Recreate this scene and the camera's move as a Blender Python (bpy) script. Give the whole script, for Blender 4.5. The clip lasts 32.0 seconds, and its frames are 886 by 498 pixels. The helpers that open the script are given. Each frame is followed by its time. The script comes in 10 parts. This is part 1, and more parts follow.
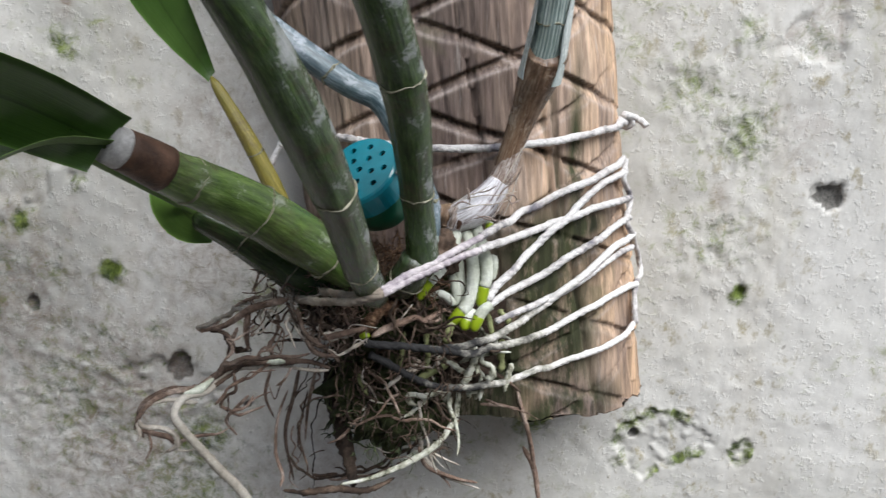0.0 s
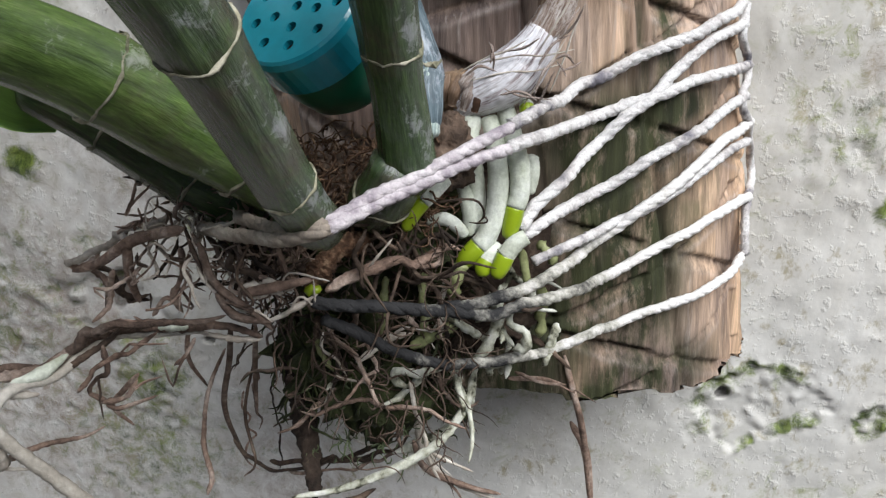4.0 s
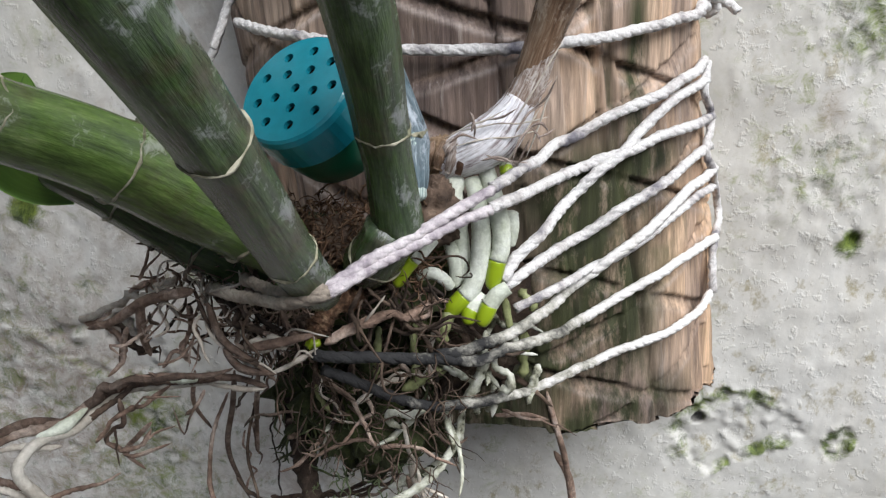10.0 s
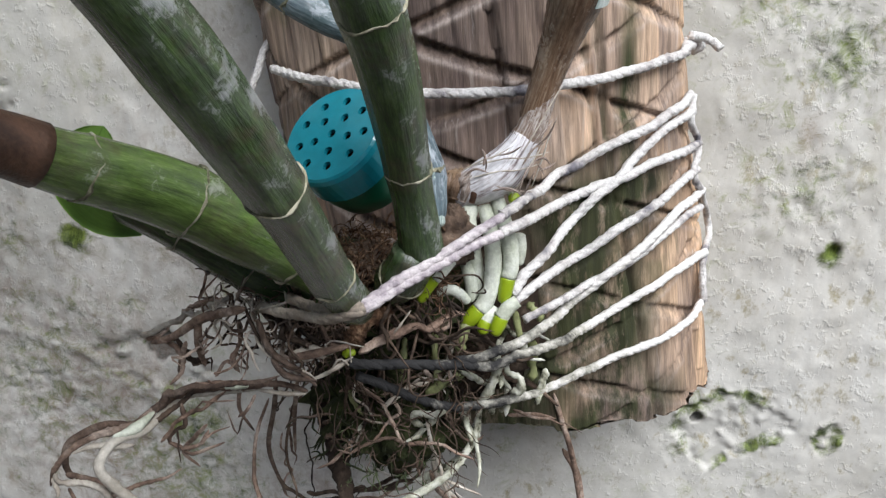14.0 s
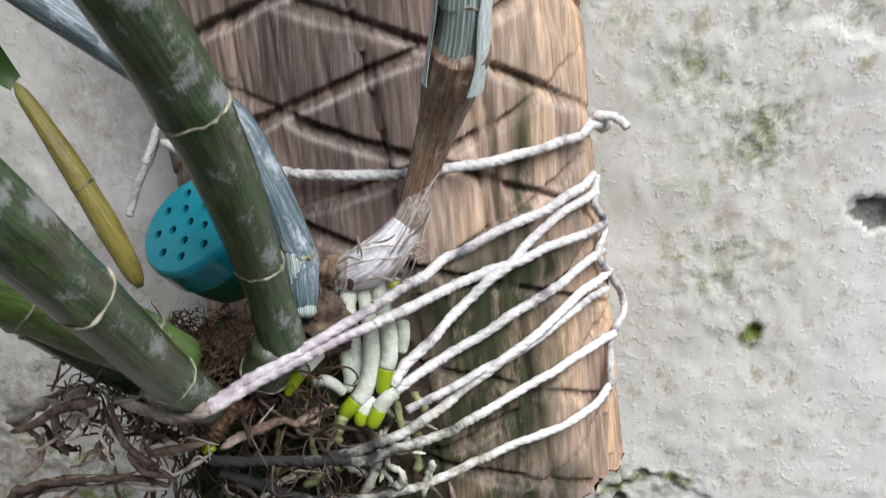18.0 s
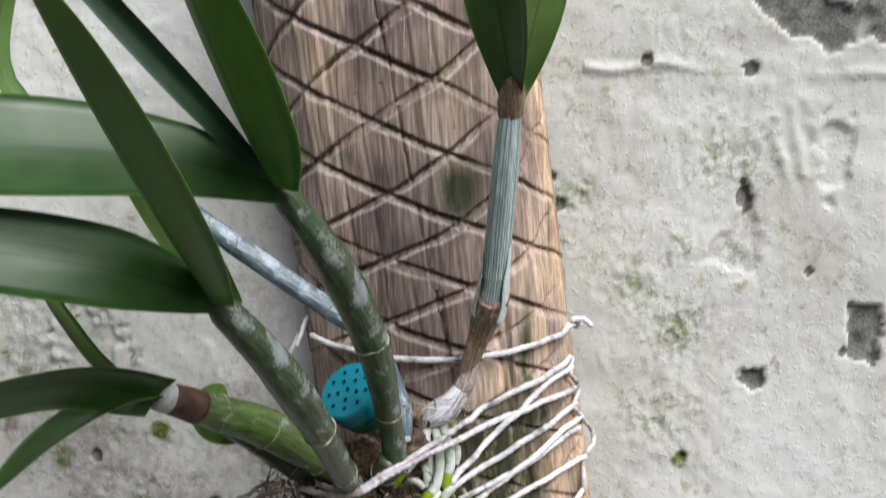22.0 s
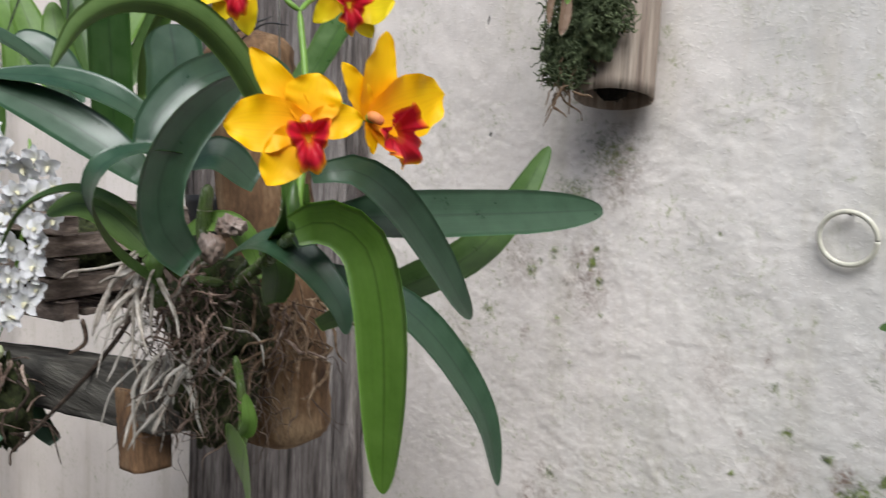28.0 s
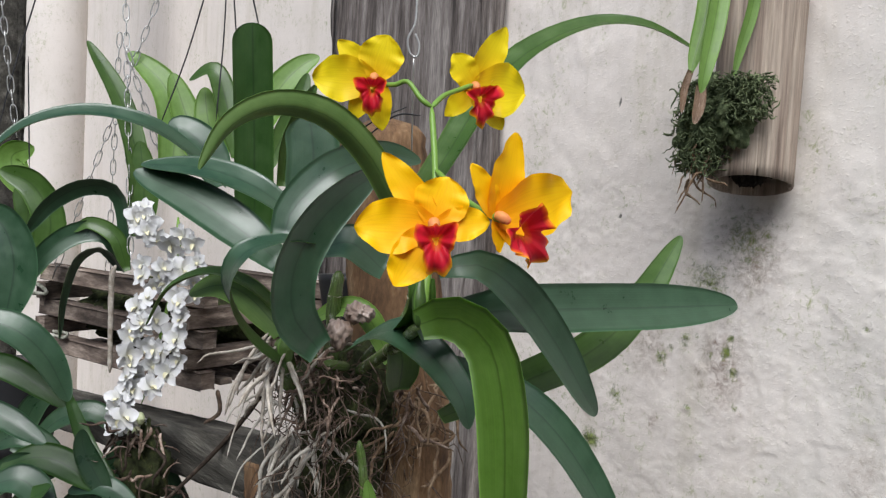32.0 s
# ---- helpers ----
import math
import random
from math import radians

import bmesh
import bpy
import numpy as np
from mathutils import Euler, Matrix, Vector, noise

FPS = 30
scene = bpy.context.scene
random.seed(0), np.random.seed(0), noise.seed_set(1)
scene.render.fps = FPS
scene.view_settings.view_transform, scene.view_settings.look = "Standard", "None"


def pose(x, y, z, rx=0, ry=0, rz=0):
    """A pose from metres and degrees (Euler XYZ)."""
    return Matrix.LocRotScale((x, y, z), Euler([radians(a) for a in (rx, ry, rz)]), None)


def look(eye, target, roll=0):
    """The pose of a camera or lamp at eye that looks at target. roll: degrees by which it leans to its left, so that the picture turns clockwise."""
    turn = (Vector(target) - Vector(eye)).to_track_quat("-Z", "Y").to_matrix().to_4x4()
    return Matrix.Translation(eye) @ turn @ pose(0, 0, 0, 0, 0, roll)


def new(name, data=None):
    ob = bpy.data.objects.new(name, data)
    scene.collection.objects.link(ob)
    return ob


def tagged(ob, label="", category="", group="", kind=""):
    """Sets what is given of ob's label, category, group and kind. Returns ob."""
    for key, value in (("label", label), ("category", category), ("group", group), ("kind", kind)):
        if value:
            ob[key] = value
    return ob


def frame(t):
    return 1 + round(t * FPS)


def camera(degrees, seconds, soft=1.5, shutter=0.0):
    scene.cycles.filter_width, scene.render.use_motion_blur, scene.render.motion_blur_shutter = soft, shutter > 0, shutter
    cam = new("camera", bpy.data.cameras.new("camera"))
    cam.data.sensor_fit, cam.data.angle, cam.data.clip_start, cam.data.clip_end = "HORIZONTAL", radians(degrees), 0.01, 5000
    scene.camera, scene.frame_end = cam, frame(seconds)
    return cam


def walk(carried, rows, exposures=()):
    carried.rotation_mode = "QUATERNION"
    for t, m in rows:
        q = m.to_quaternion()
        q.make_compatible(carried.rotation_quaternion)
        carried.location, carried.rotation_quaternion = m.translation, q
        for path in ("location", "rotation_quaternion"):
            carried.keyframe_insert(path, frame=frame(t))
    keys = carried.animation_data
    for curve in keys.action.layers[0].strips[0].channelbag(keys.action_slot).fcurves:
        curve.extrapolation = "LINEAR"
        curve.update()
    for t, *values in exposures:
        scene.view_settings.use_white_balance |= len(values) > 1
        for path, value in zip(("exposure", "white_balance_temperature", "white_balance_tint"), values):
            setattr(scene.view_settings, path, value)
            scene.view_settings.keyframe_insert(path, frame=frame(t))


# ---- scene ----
cam = camera(53.6, 32.0, soft=1.25, shutter=0.5)
METRES, EYE, TILT, LEAN, TURN = 1.2, 1.5, -14.0, 0.0, 4.0
ROWS = [
    (0.0, 0.0, 0.0, 0.0, 0.0, 0.0, -0.0),
    (0.5, -0.0084, -0.0034, 0.0022, 1.1, -0.45, 0.22),
    (1.0, -0.0182, 0.0013, 0.0045, -1.05, 0.41, 0.7),
    (1.5, -0.0234, 0.0233, 0.0018, -1.23, -2.81, 1.62),
    (2.0, 0.0002, 0.0534, 0.0027, -1.5, -5.17, 1.11),
    (2.5, 0.0051, 0.0794, 0.0027, 0.57, -6.51, 0.1),
    (4.5, 0.0124, 0.1306, 0.0046, 3.54, -7.98, -0.66),
    (5.0, 0.0131, 0.1289, 0.0048, 3.48, -7.68, -0.68),
    (5.5, 0.0122, 0.1276, 0.0055, 3.3, -7.97, -0.58),
    (6.0, 0.0148, 0.1267, 0.0082, 2.78, -7.21, -0.34),
    (6.5, 0.0121, 0.1269, 0.0088, 3.09, -7.28, -0.53),
    (7.0, 0.0137, 0.1252, 0.0097, 2.88, -7.12, -0.45),
    (7.5, 0.0114, 0.1218, 0.0094, 3.23, -7.04, -0.58),
    (8.0, 0.012, 0.1221, 0.0091, 2.73, -7.1, -0.5),
    (8.5, 0.01, 0.1206, 0.0121, 2.48, -6.72, -0.32),
    (9.0, 0.0095, 0.1177, 0.0135, 2.57, -6.58, -0.33),
    (9.5, 0.0099, 0.1144, 0.0149, 2.38, -6.65, -0.03),
    (10.0, 0.0111, 0.1111, 0.0157, 2.38, -6.97, 0.36),
    (10.5, 0.0123, 0.1072, 0.018, 2.05, -6.81, 0.6),
    (11.0, 0.0124, 0.1035, 0.0211, 1.86, -6.79, 0.91),
    (11.5, 0.0109, 0.1002, 0.0223, 1.83, -6.93, 1.05),
    (12.0, 0.0114, 0.0975, 0.0221, 1.79, -6.84, 1.13),
    (12.5, 0.0113, 0.0949, 0.0219, 2.09, -6.87, 1.22),
    (13.0, 0.0102, 0.0876, 0.0226, 2.11, -6.28, 1.0),
    (13.5, 0.0098, 0.0807, 0.0232, 3.09, -6.13, 1.26),
    (14.0, 0.0105, 0.0807, 0.0222, 2.92, -6.31, 1.36),
    (14.5, 0.012, 0.0959, 0.0159, 3.26, -8.09, 0.72),
    (15.0, 0.0202, 0.108, 0.0104, 2.25, -8.22, 0.33),
    (15.5, 0.0305, 0.1164, 0.0086, 1.19, -8.08, 0.25),
    (17.5, 0.0372, 0.1056, 0.0228, 2.23, -4.96, 0.66),
    (18.0, 0.0426, 0.0921, 0.0346, 2.61, -3.78, 0.45),
    (18.5, 0.05, 0.0689, 0.0419, 3.91, -2.44, 1.13),
    (19.0, 0.0528, 0.0361, 0.0519, 4.55, -0.84, 1.35),
    (19.5, 0.0532, 0.0083, 0.0595, 4.58, 1.14, 0.72),
    (20.0, 0.0536, -0.0217, 0.0695, 4.72, 3.21, 0.86),
    (20.5, 0.0497, -0.0551, 0.0779, 3.39, 5.44, 0.17),
    (21.0, 0.038, -0.0803, 0.0785, 3.69, 6.27, -0.27),
    (21.5, 0.033, -0.0939, 0.0729, 2.71, 6.01, 0.01),
    (22.0, 0.0358, -0.0959, 0.0597, 3.07, 4.55, -0.12),
    (22.5, 0.0424, -0.0912, 0.0399, 4.54, 2.28, -2.03),
    (23.0, 0.0343, -0.1125, 0.0226, 4.67, 1.9, -4.17),
    (23.5, 0.0182, -0.1492, 0.0217, 4.43, 2.04, -4.07),
    (24.0, 0.0162, -0.158, 0.0195, 4.44, 2.34, -4.3),
    (24.5, -0.0066, -0.1813, 0.0214, 7.52, 3.44, -4.72),
    (25.0, -0.0419, -0.2149, 0.0203, 10.2, 4.09, -5.28),
    (25.5, -0.0875, -0.252, 0.0245, 15.52, 3.99, -6.39),
    (26.0, -0.1346, -0.2947, 0.0292, 21.21, 3.28, -7.52),
    (26.5, -0.1662, -0.3369, 0.0241, 26.33, 4.06, -9.2),
    (28.5, -0.2436, -0.3472, 0.0579, 42.3, 4.31, -12.22),
    (29.0, -0.2453, -0.3486, 0.0639, 45.23, 4.66, -12.89),
    (29.5, -0.2389, -0.3517, 0.0687, 46.48, 5.15, -12.71),
    (30.0, -0.2366, -0.3552, 0.0712, 47.11, 6.05, -13.57),
    (30.5, -0.2331, -0.3551, 0.072, 46.93, 6.98, -14.19),
    (31.0, -0.2315, -0.3507, 0.0688, 46.91, 6.32, -14.31),
    (31.5, -0.232, -0.3469, 0.07, 46.85, 6.9, -14.05),
    (32.0, -0.2346, -0.3486, 0.0702, 47.19, 6.44, -13.79),
]
walk(cam, [(t, pose(0, 0, EYE, TILT, LEAN, TURN) @ pose(METRES * x, METRES * y, METRES * z, 90 + pitch, roll, yaw)) for t, x, y, z, yaw, pitch, roll in ROWS],
     exposures=[(0.0, 0.46), (24.0, 0.47), (25.5, 0.38), (26.0, 0.24), (26.5, 0.22), (28.5, 0.30), (32.0, 0.30)])

# ---- light: an overcast courtyard, soft light from above and behind the camera ----
world = bpy.data.worlds.new("sky")
scene.world = world
world.use_nodes = True
wn = world.node_tree.nodes
sky = wn.new("ShaderNodeTexSky")
sky.sky_type = 'NISHITA'
sky.sun_disc = False
sky.sun_elevation, sky.sun_rotation = radians(51), radians(139)
sky.dust_density, sky.air_density = 2.0, 1.0
wn["Background"].inputs["Strength"].default_value = 0.066
world.node_tree.links.new(sky.outputs["Color"], wn["Background"].inputs["Color"])
sun = new("sun", bpy.data.lights.new("sun", 'SUN'))
sun.data.energy, sun.data.angle, sun.data.color = 3.6, radians(44), (0.965, 0.982, 1.0)
sun.matrix_world = look((1.6, -1.35, 4.4), (0, 0.5, 1.4))


# ---- materials ----
def node(nt, kind, **inputs):
    n = nt.nodes.new(kind)
    for k, v in inputs.items():
        n.inputs[k.replace("_", " ")].default_value = v
    return n


def ramp(nt, fac, stops):
    r = nt.nodes.new("ShaderNodeValToRGB")
    while len(r.color_ramp.elements) < len(stops):
        r.color_ramp.elements.new(0.5)
    for e, (p, c) in zip(r.color_ramp.elements, stops):
        e.position, e.color = p, (*c, 1) if len(c) == 3 else c
    nt.links.new(fac, r.inputs["Fac"])
    return r.outputs["Color"]


def noise_tex(nt, coord, scale, detail=5, rough=0.6, stretch=(1, 1, 1), distort=0.0):
    m = nt.nodes.new("ShaderNodeMapping")
    m.inputs["Scale"].default_value = stretch
    nt.links.new(coord, m.inputs["Vector"])
    n = node(nt, "ShaderNodeTexNoise", Scale=scale, Detail=detail, Roughness=rough, Distortion=distort)
    nt.links.new(m.outputs["Vector"], n.inputs["Vector"])
    return n.outputs["Fac"]


def mix(nt, fac, a, b, mode='MIX'):
    m = nt.nodes.new("ShaderNodeMix")
    m.data_type, m.blend_type = 'RGBA', mode
    for v, i in ((fac, 0), (a, 6), (b, 7)):
        if hasattr(v, "links"):
            nt.links.new(v, m.inputs[i])
        else:
            m.inputs[i].default_value = v if i == 0 else (*v, 1)
    return m.outputs[2]


def base_mat(name, rough=0.6, spec=0.4):
    m = bpy.data.materials.new(name)
    m.use_nodes = True
    nt = m.node_tree
    b = nt.nodes["Principled BSDF"]
    b.inputs["Roughness"].default_value = rough
    b.inputs["Specular IOR Level"].default_value = spec
    co = nt.nodes.new("ShaderNodeTexCoord")
    return m, nt, b, co


def bump(nt, b, height, strength, distance):
    n = node(nt, "ShaderNodeBump", Strength=strength, Distance=distance)
    nt.links.new(height, n.inputs["Height"])
    nt.links.new(n.outputs["Normal"], b.inputs["Normal"])


def blotchy(name, stops, scale, rough=0.7, stretch=(1, 1, 1), fine=900.0, bump_d=0.0006, bump_s=0.6, spec=0.3, vary=0.0, grain=0.35):
    """Two scales of noise: broad blotches over the colour stops, and a fine grain."""
    m, nt, b, co = base_mat(name, rough, spec)
    big = noise_tex(nt, co.outputs["Object"], scale, 4, 0.6, stretch)
    small = noise_tex(nt, co.outputs["Object"], fine, 4, 0.7, stretch)
    c = ramp(nt, big, stops)
    c = mix(nt, grain, c, ramp(nt, small, ((0.3, (0.35, 0.35, 0.35)), (0.7, (1.35, 1.35, 1.35)))), 'MULTIPLY')
    if vary:
        info = nt.nodes.new("ShaderNodeObjectInfo")
        c = mix(nt, 1.0, c, ramp(nt, info.outputs["Random"], ((0, (1 - vary,) * 3), (1, (1 + vary,) * 3))), 'MULTIPLY')
    nt.links.new(c, b.inputs["Base Color"])
    bump(nt, b, small, bump_s, bump_d)
    return m


def plain(name, colour, rough=0.5, spec=0.4, metal=0.0):
    m, nt, b, co = base_mat(name, rough, spec)
    n = noise_tex(nt, co.outputs["Object"], 150, 4)
    c = mix(nt, 0.3, colour, ramp(nt, n, ((0.3, tuple(v * 0.6 for v in colour)), (0.7, tuple(min(1, v * 1.3) for v in colour)))))
    nt.links.new(c, b.inputs["Base Color"])
    b.inputs["Metallic"].default_value = metal
    return m


def leaf_mat(name, dark, light, rough=0.28, rib=0.55, trans=0.18):
    """A leaf blade: fine veins along it, a pale midrib, dust and spots."""
    m, nt, b, co = base_mat(name, rough, 0.5)
    uv = nt.nodes.new("ShaderNodeUVMap")
    sep = nt.nodes.new("ShaderNodeSeparateXYZ")
    nt.links.new(uv.outputs["UV"], sep.inputs[0])
    veins = noise_tex(nt, uv.outputs["UV"], 40, 3, 0.6, (1, 0.03, 1))
    big = noise_tex(nt, co.outputs["Object"], 45, 5, 0.65)
    c = ramp(nt, big, ((0.15, dark), (0.85, light)))
    c = mix(nt, 0.2, c, ramp(nt, veins, ((0.35, (0.6, 0.6, 0.6)), (0.65, (1.3, 1.3, 1.3)))), 'MULTIPLY')
    away = node(nt, "ShaderNodeMath")
    away.operation = 'SUBTRACT'
    nt.links.new(sep.outputs["X"], away.inputs[0])
    away.inputs[1].default_value = 0.5
    ab = nt.nodes.new("ShaderNodeMath")
    ab.operation = 'ABSOLUTE'
    nt.links.new(away.outputs[0], ab.inputs[0])
    ribmask = ramp(nt, ab.outputs[0], ((0.0, (rib,) * 3), (0.035, (0, 0, 0))))
    c = mix(nt, ribmask, c, tuple(v * 0.45 for v in dark))
    # pale margins: an edge highlight put into the colour
    edge = ramp(nt, ab.outputs[0], ((0.465, (0, 0, 0)), (0.5, (0.6, 0.6, 0.6))))
    c = mix(nt, edge, c, tuple(min(1, v * 2.0) for v in light))
    dust = noise_tex(nt, co.outputs["Object"], 260, 6, 0.75)
    c = mix(nt, ramp(nt, dust, ((0.66, (0, 0, 0)), (0.80, (0.2, 0.2, 0.2)))), c, (0.36, 0.42, 0.28))
    nt.links.new(c, b.inputs["Base Color"])
    nt.links.new(ramp(nt, big, ((0.3, (rough - 0.08,) * 3), (0.8, (rough + 0.2,) * 3))), b.inputs["Roughness"])
    bump(nt, b, veins, 0.25, 0.0006)
    tr = nt.nodes.new("ShaderNodeBsdfTranslucent")
    nt.links.new(mix(nt, 1.0, c, (1.6, 2.0, 0.7), 'MULTIPLY'), tr.inputs["Color"])
    ms = nt.nodes.new("ShaderNodeMixShader")
    ms.inputs[0].default_value = trans
    nt.links.new(b.outputs[0], ms.inputs[1])
    nt.links.new(tr.outputs[0], ms.inputs[2])
    nt.links.new(ms.outputs[0], nt.nodes["Material Output"].inputs["Surface"])
    return m


def cane_mat(name, stops, bloom=(0.55, 0.57, 0.58), amount=0.585, brown=(0.09, 0.055, 0.035), side=0.0, stripes=0.0):
    """A pseudobulb: green skin streaked along its length, brown patches and a chalky bloom down one side."""
    m, nt, b, co = base_mat(name, 0.42, 0.45)
    uv = nt.nodes.new("ShaderNodeUVMap")
    streak = noise_tex(nt, uv.outputs["UV"], 13, 5, 0.7, (2.0, 0.12, 1))
    big = noise_tex(nt, co.outputs["Object"], 48, 6, 0.7)
    c = ramp(nt, streak, stops)
    c = mix(nt, ramp(nt, big, ((0.50, (0, 0, 0)), (0.64, (0.6, 0.6, 0.6)))), c, brown)
    lines = noise_tex(nt, uv.outputs["UV"], 60, 3, 0.7, (1.0, 0.05, 1))
    c = mix(nt, 0.5, c, ramp(nt, lines, ((0.3, (0.5, 0.5, 0.5)), (0.7, (1.45, 1.45, 1.45)))), 'MULTIPLY')
    broad = noise_tex(nt, uv.outputs["UV"], 2.6, 3, 0.5, (1.0, 0.55, 1))
    flake = noise_tex(nt, uv.outputs["UV"], 16, 8, 0.78, (1.7, 0.8, 1), 0.6)
    both = mix(nt, 0.34 if side else 0.5, broad, flake)
    if side:
        sep = nt.nodes.new("ShaderNodeSeparateXYZ")
        nt.links.new(uv.outputs["UV"], sep.inputs[0])
        turn = node(nt, "ShaderNodeMath")
        turn.operation = 'MULTIPLY_ADD'
        nt.links.new(sep.outputs["X"], turn.inputs[0])
        turn.inputs[1].default_value, turn.inputs[2].default_value = 2 * math.pi, -0.95
        wave = node(nt, "ShaderNodeMath")
        wave.operation = 'COSINE'
        nt.links.new(turn.outputs[0], wave.inputs[0])
        lean = node(nt, "ShaderNodeMath")
        lean.operation = 'MULTIPLY_ADD'
        nt.links.new(wave.outputs[0], lean.inputs[0])
        lean.inputs[1].default_value = side
        nt.links.new(both, lean.inputs[2])
        both = lean.outputs[0]
    if stripes:
        fine = noise_tex(nt, uv.outputs["UV"], 60, 1, 0.4, (1.0, 0.003, 1))
        c = mix(nt, stripes, c, ramp(nt, fine, ((0.46, (0.42, 0.5, 0.52)), (0.54, (1.7, 1.6, 1.55)))), 'MULTIPLY')
    mask = ramp(nt, both, ((amount - 0.03, (0, 0, 0)), (amount + 0.015, (0.42, 0.42, 0.42)), (amount + 0.12, (0.7, 0.7, 0.7))))
    if side:
        film = ramp(nt, both, ((amount - 0.16, (0, 0, 0)), (amount + 0.02, (0.17, 0.17, 0.17))))
        c = mix(nt, film, c, tuple(0.62 * v for v in bloom))
    c = mix(nt, mask, c, bloom)
    scar = noise_tex(nt, uv.outputs["UV"], 34, 4, 0.7, (1.0, 0.3, 1))
    c = mix(nt, ramp(nt, scar, ((0.70, (0, 0, 0)), (0.76, (0.7, 0.7, 0.7)))), c, (0.42, 0.38, 0.27))
    nt.links.new(c, b.inputs["Base Color"])
    nt.links.new(ramp(nt, mask, ((0, (0.27,) * 3), (1, (0.75,) * 3))), b.inputs["Roughness"])
    bump(nt, b, mix(nt, 0.5, streak, lines), 0.5, 0.0011)
    return m


def wall_mat():
    """Old whitewashed plaster: cream and grey washes, algae in patches, dark pits, fine grit."""
    m, nt, b, co = base_mat("whitewashed_plaster", 0.9, 0.15)
    o = co.outputs["Object"]
    wash = noise_tex(nt, o, 5.0, 6, 0.62)
    c = ramp(nt, wash, ((0.30, (0.50, 0.495, 0.46)), (0.48, (0.645, 0.635, 0.60)), (0.7, (0.745, 0.735, 0.705))))
    sx = nt.nodes.new("ShaderNodeSeparateXYZ")
    nt.links.new(o, sx.inputs[0])
    drift = node(nt, "ShaderNodeMath")
    drift.operation = 'MULTIPLY_ADD'
    nt.links.new(wash, drift.inputs[0])
    drift.inputs[1].default_value = -0.9
    nt.links.new(sx.outputs["X"], drift.inputs[2])
    neg = node(nt, "ShaderNodeMath")
    neg.operation = 'MULTIPLY_ADD'
    nt.links.new(drift.outputs[0], neg.inputs[0])
    neg.inputs[1].default_value, neg.inputs[2].default_value = -0.9, -0.45
    c = mix(nt, ramp(nt, neg.outputs[0], ((0.25, (0, 0, 0)), (0.8, (0.7, 0.7, 0.7)))), c, (0.80, 0.718, 0.668))
    old = ramp(nt, neg.outputs[0], ((0.0, (1, 1, 1)), (0.4, (0.3, 0.3, 0.3))))
    streaks = noise_tex(nt, o, 9.0, 5, 0.6, (3.0, 1, 0.35))
    c = mix(nt, ramp(nt, streaks, ((0.52, (0, 0, 0)), (0.72, (0.35, 0.35, 0.35)))), c, (0.50, 0.45, 0.36))
    grit = noise_tex(nt, o, 520, 5, 0.7)
    c = mix(nt, 0.14, c, ramp(nt, grit, ((0.3, (0.55, 0.55, 0.55)), (0.65, (1.2, 1.2, 1.2)))), 'MULTIPLY')
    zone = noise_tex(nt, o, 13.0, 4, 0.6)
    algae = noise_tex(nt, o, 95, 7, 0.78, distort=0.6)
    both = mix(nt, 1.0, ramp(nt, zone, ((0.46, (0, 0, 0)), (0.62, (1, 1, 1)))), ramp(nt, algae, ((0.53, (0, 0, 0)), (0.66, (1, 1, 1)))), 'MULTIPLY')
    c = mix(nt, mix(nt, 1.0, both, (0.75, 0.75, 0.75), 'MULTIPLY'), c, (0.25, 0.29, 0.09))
    # broad grey algae film, which also darkens the wall in place of shade
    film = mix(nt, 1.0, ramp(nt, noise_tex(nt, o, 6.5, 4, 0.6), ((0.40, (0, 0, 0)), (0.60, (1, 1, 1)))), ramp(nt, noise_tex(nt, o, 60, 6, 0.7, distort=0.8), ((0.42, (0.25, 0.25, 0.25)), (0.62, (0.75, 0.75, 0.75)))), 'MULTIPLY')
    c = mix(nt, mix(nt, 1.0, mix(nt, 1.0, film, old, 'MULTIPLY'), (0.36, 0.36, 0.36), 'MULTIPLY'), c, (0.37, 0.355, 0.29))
    pits = noise_tex(nt, o, 160, 4, 0.6)
    c = mix(nt, ramp(nt, pits, ((0.70, (0, 0, 0)), (0.74, (0.5, 0.5, 0.5)))), c, (0.20, 0.18, 0.14))
    speck = mix(nt, 1.0, ramp(nt, noise_tex(nt, o, 7, 3, 0.5), ((0.40, (0, 0, 0)), (0.55, (1, 1, 1)))), ramp(nt, noise_tex(nt, o, 85, 7, 0.75, (1, 1, 0.7)), ((0.555, (0, 0, 0)), (0.65, (0.7, 0.7, 0.7)))), 'MULTIPLY')
    c = mix(nt, mix(nt, 1.0, speck, old, 'MULTIPLY'), c, (0.30, 0.255, 0.14))
    att = nt.nodes.new("ShaderNodeAttribute")
    att.attribute_name = "worn_shade"
    c = mix(nt, ramp(nt, att.outputs["Fac"], ((0.05, (0, 0, 0)), (0.5, (0.9, 0.9, 0.9)))), c, mix(nt, ramp(nt, grit, ((0.35, (0, 0, 0)), (0.7, (1, 1, 1)))), (0.035, 0.034, 0.033), (0.21, 0.20, 0.18)))
    att2 = nt.nodes.new("ShaderNodeAttribute")
    att2.attribute_name = "mossy"
    fuzz = noise_tex(nt, o, 130, 8, 0.8, distort=0.5)
    grow = node(nt, "ShaderNodeMath")
    grow.operation = 'MULTIPLY_ADD'
    nt.links.new(att2.outputs["Fac"], grow.inputs[0])
    grow.inputs[1].default_value = 0.42
    nt.links.new(fuzz, grow.inputs[2])
    mm = ramp(nt, grow.outputs[0], ((0.62, (0, 0, 0)), (0.84, (0.92, 0.92, 0.92))))
    att5 = nt.nodes.new("ShaderNodeAttribute")
    att5.attribute_name = "stain_shade"
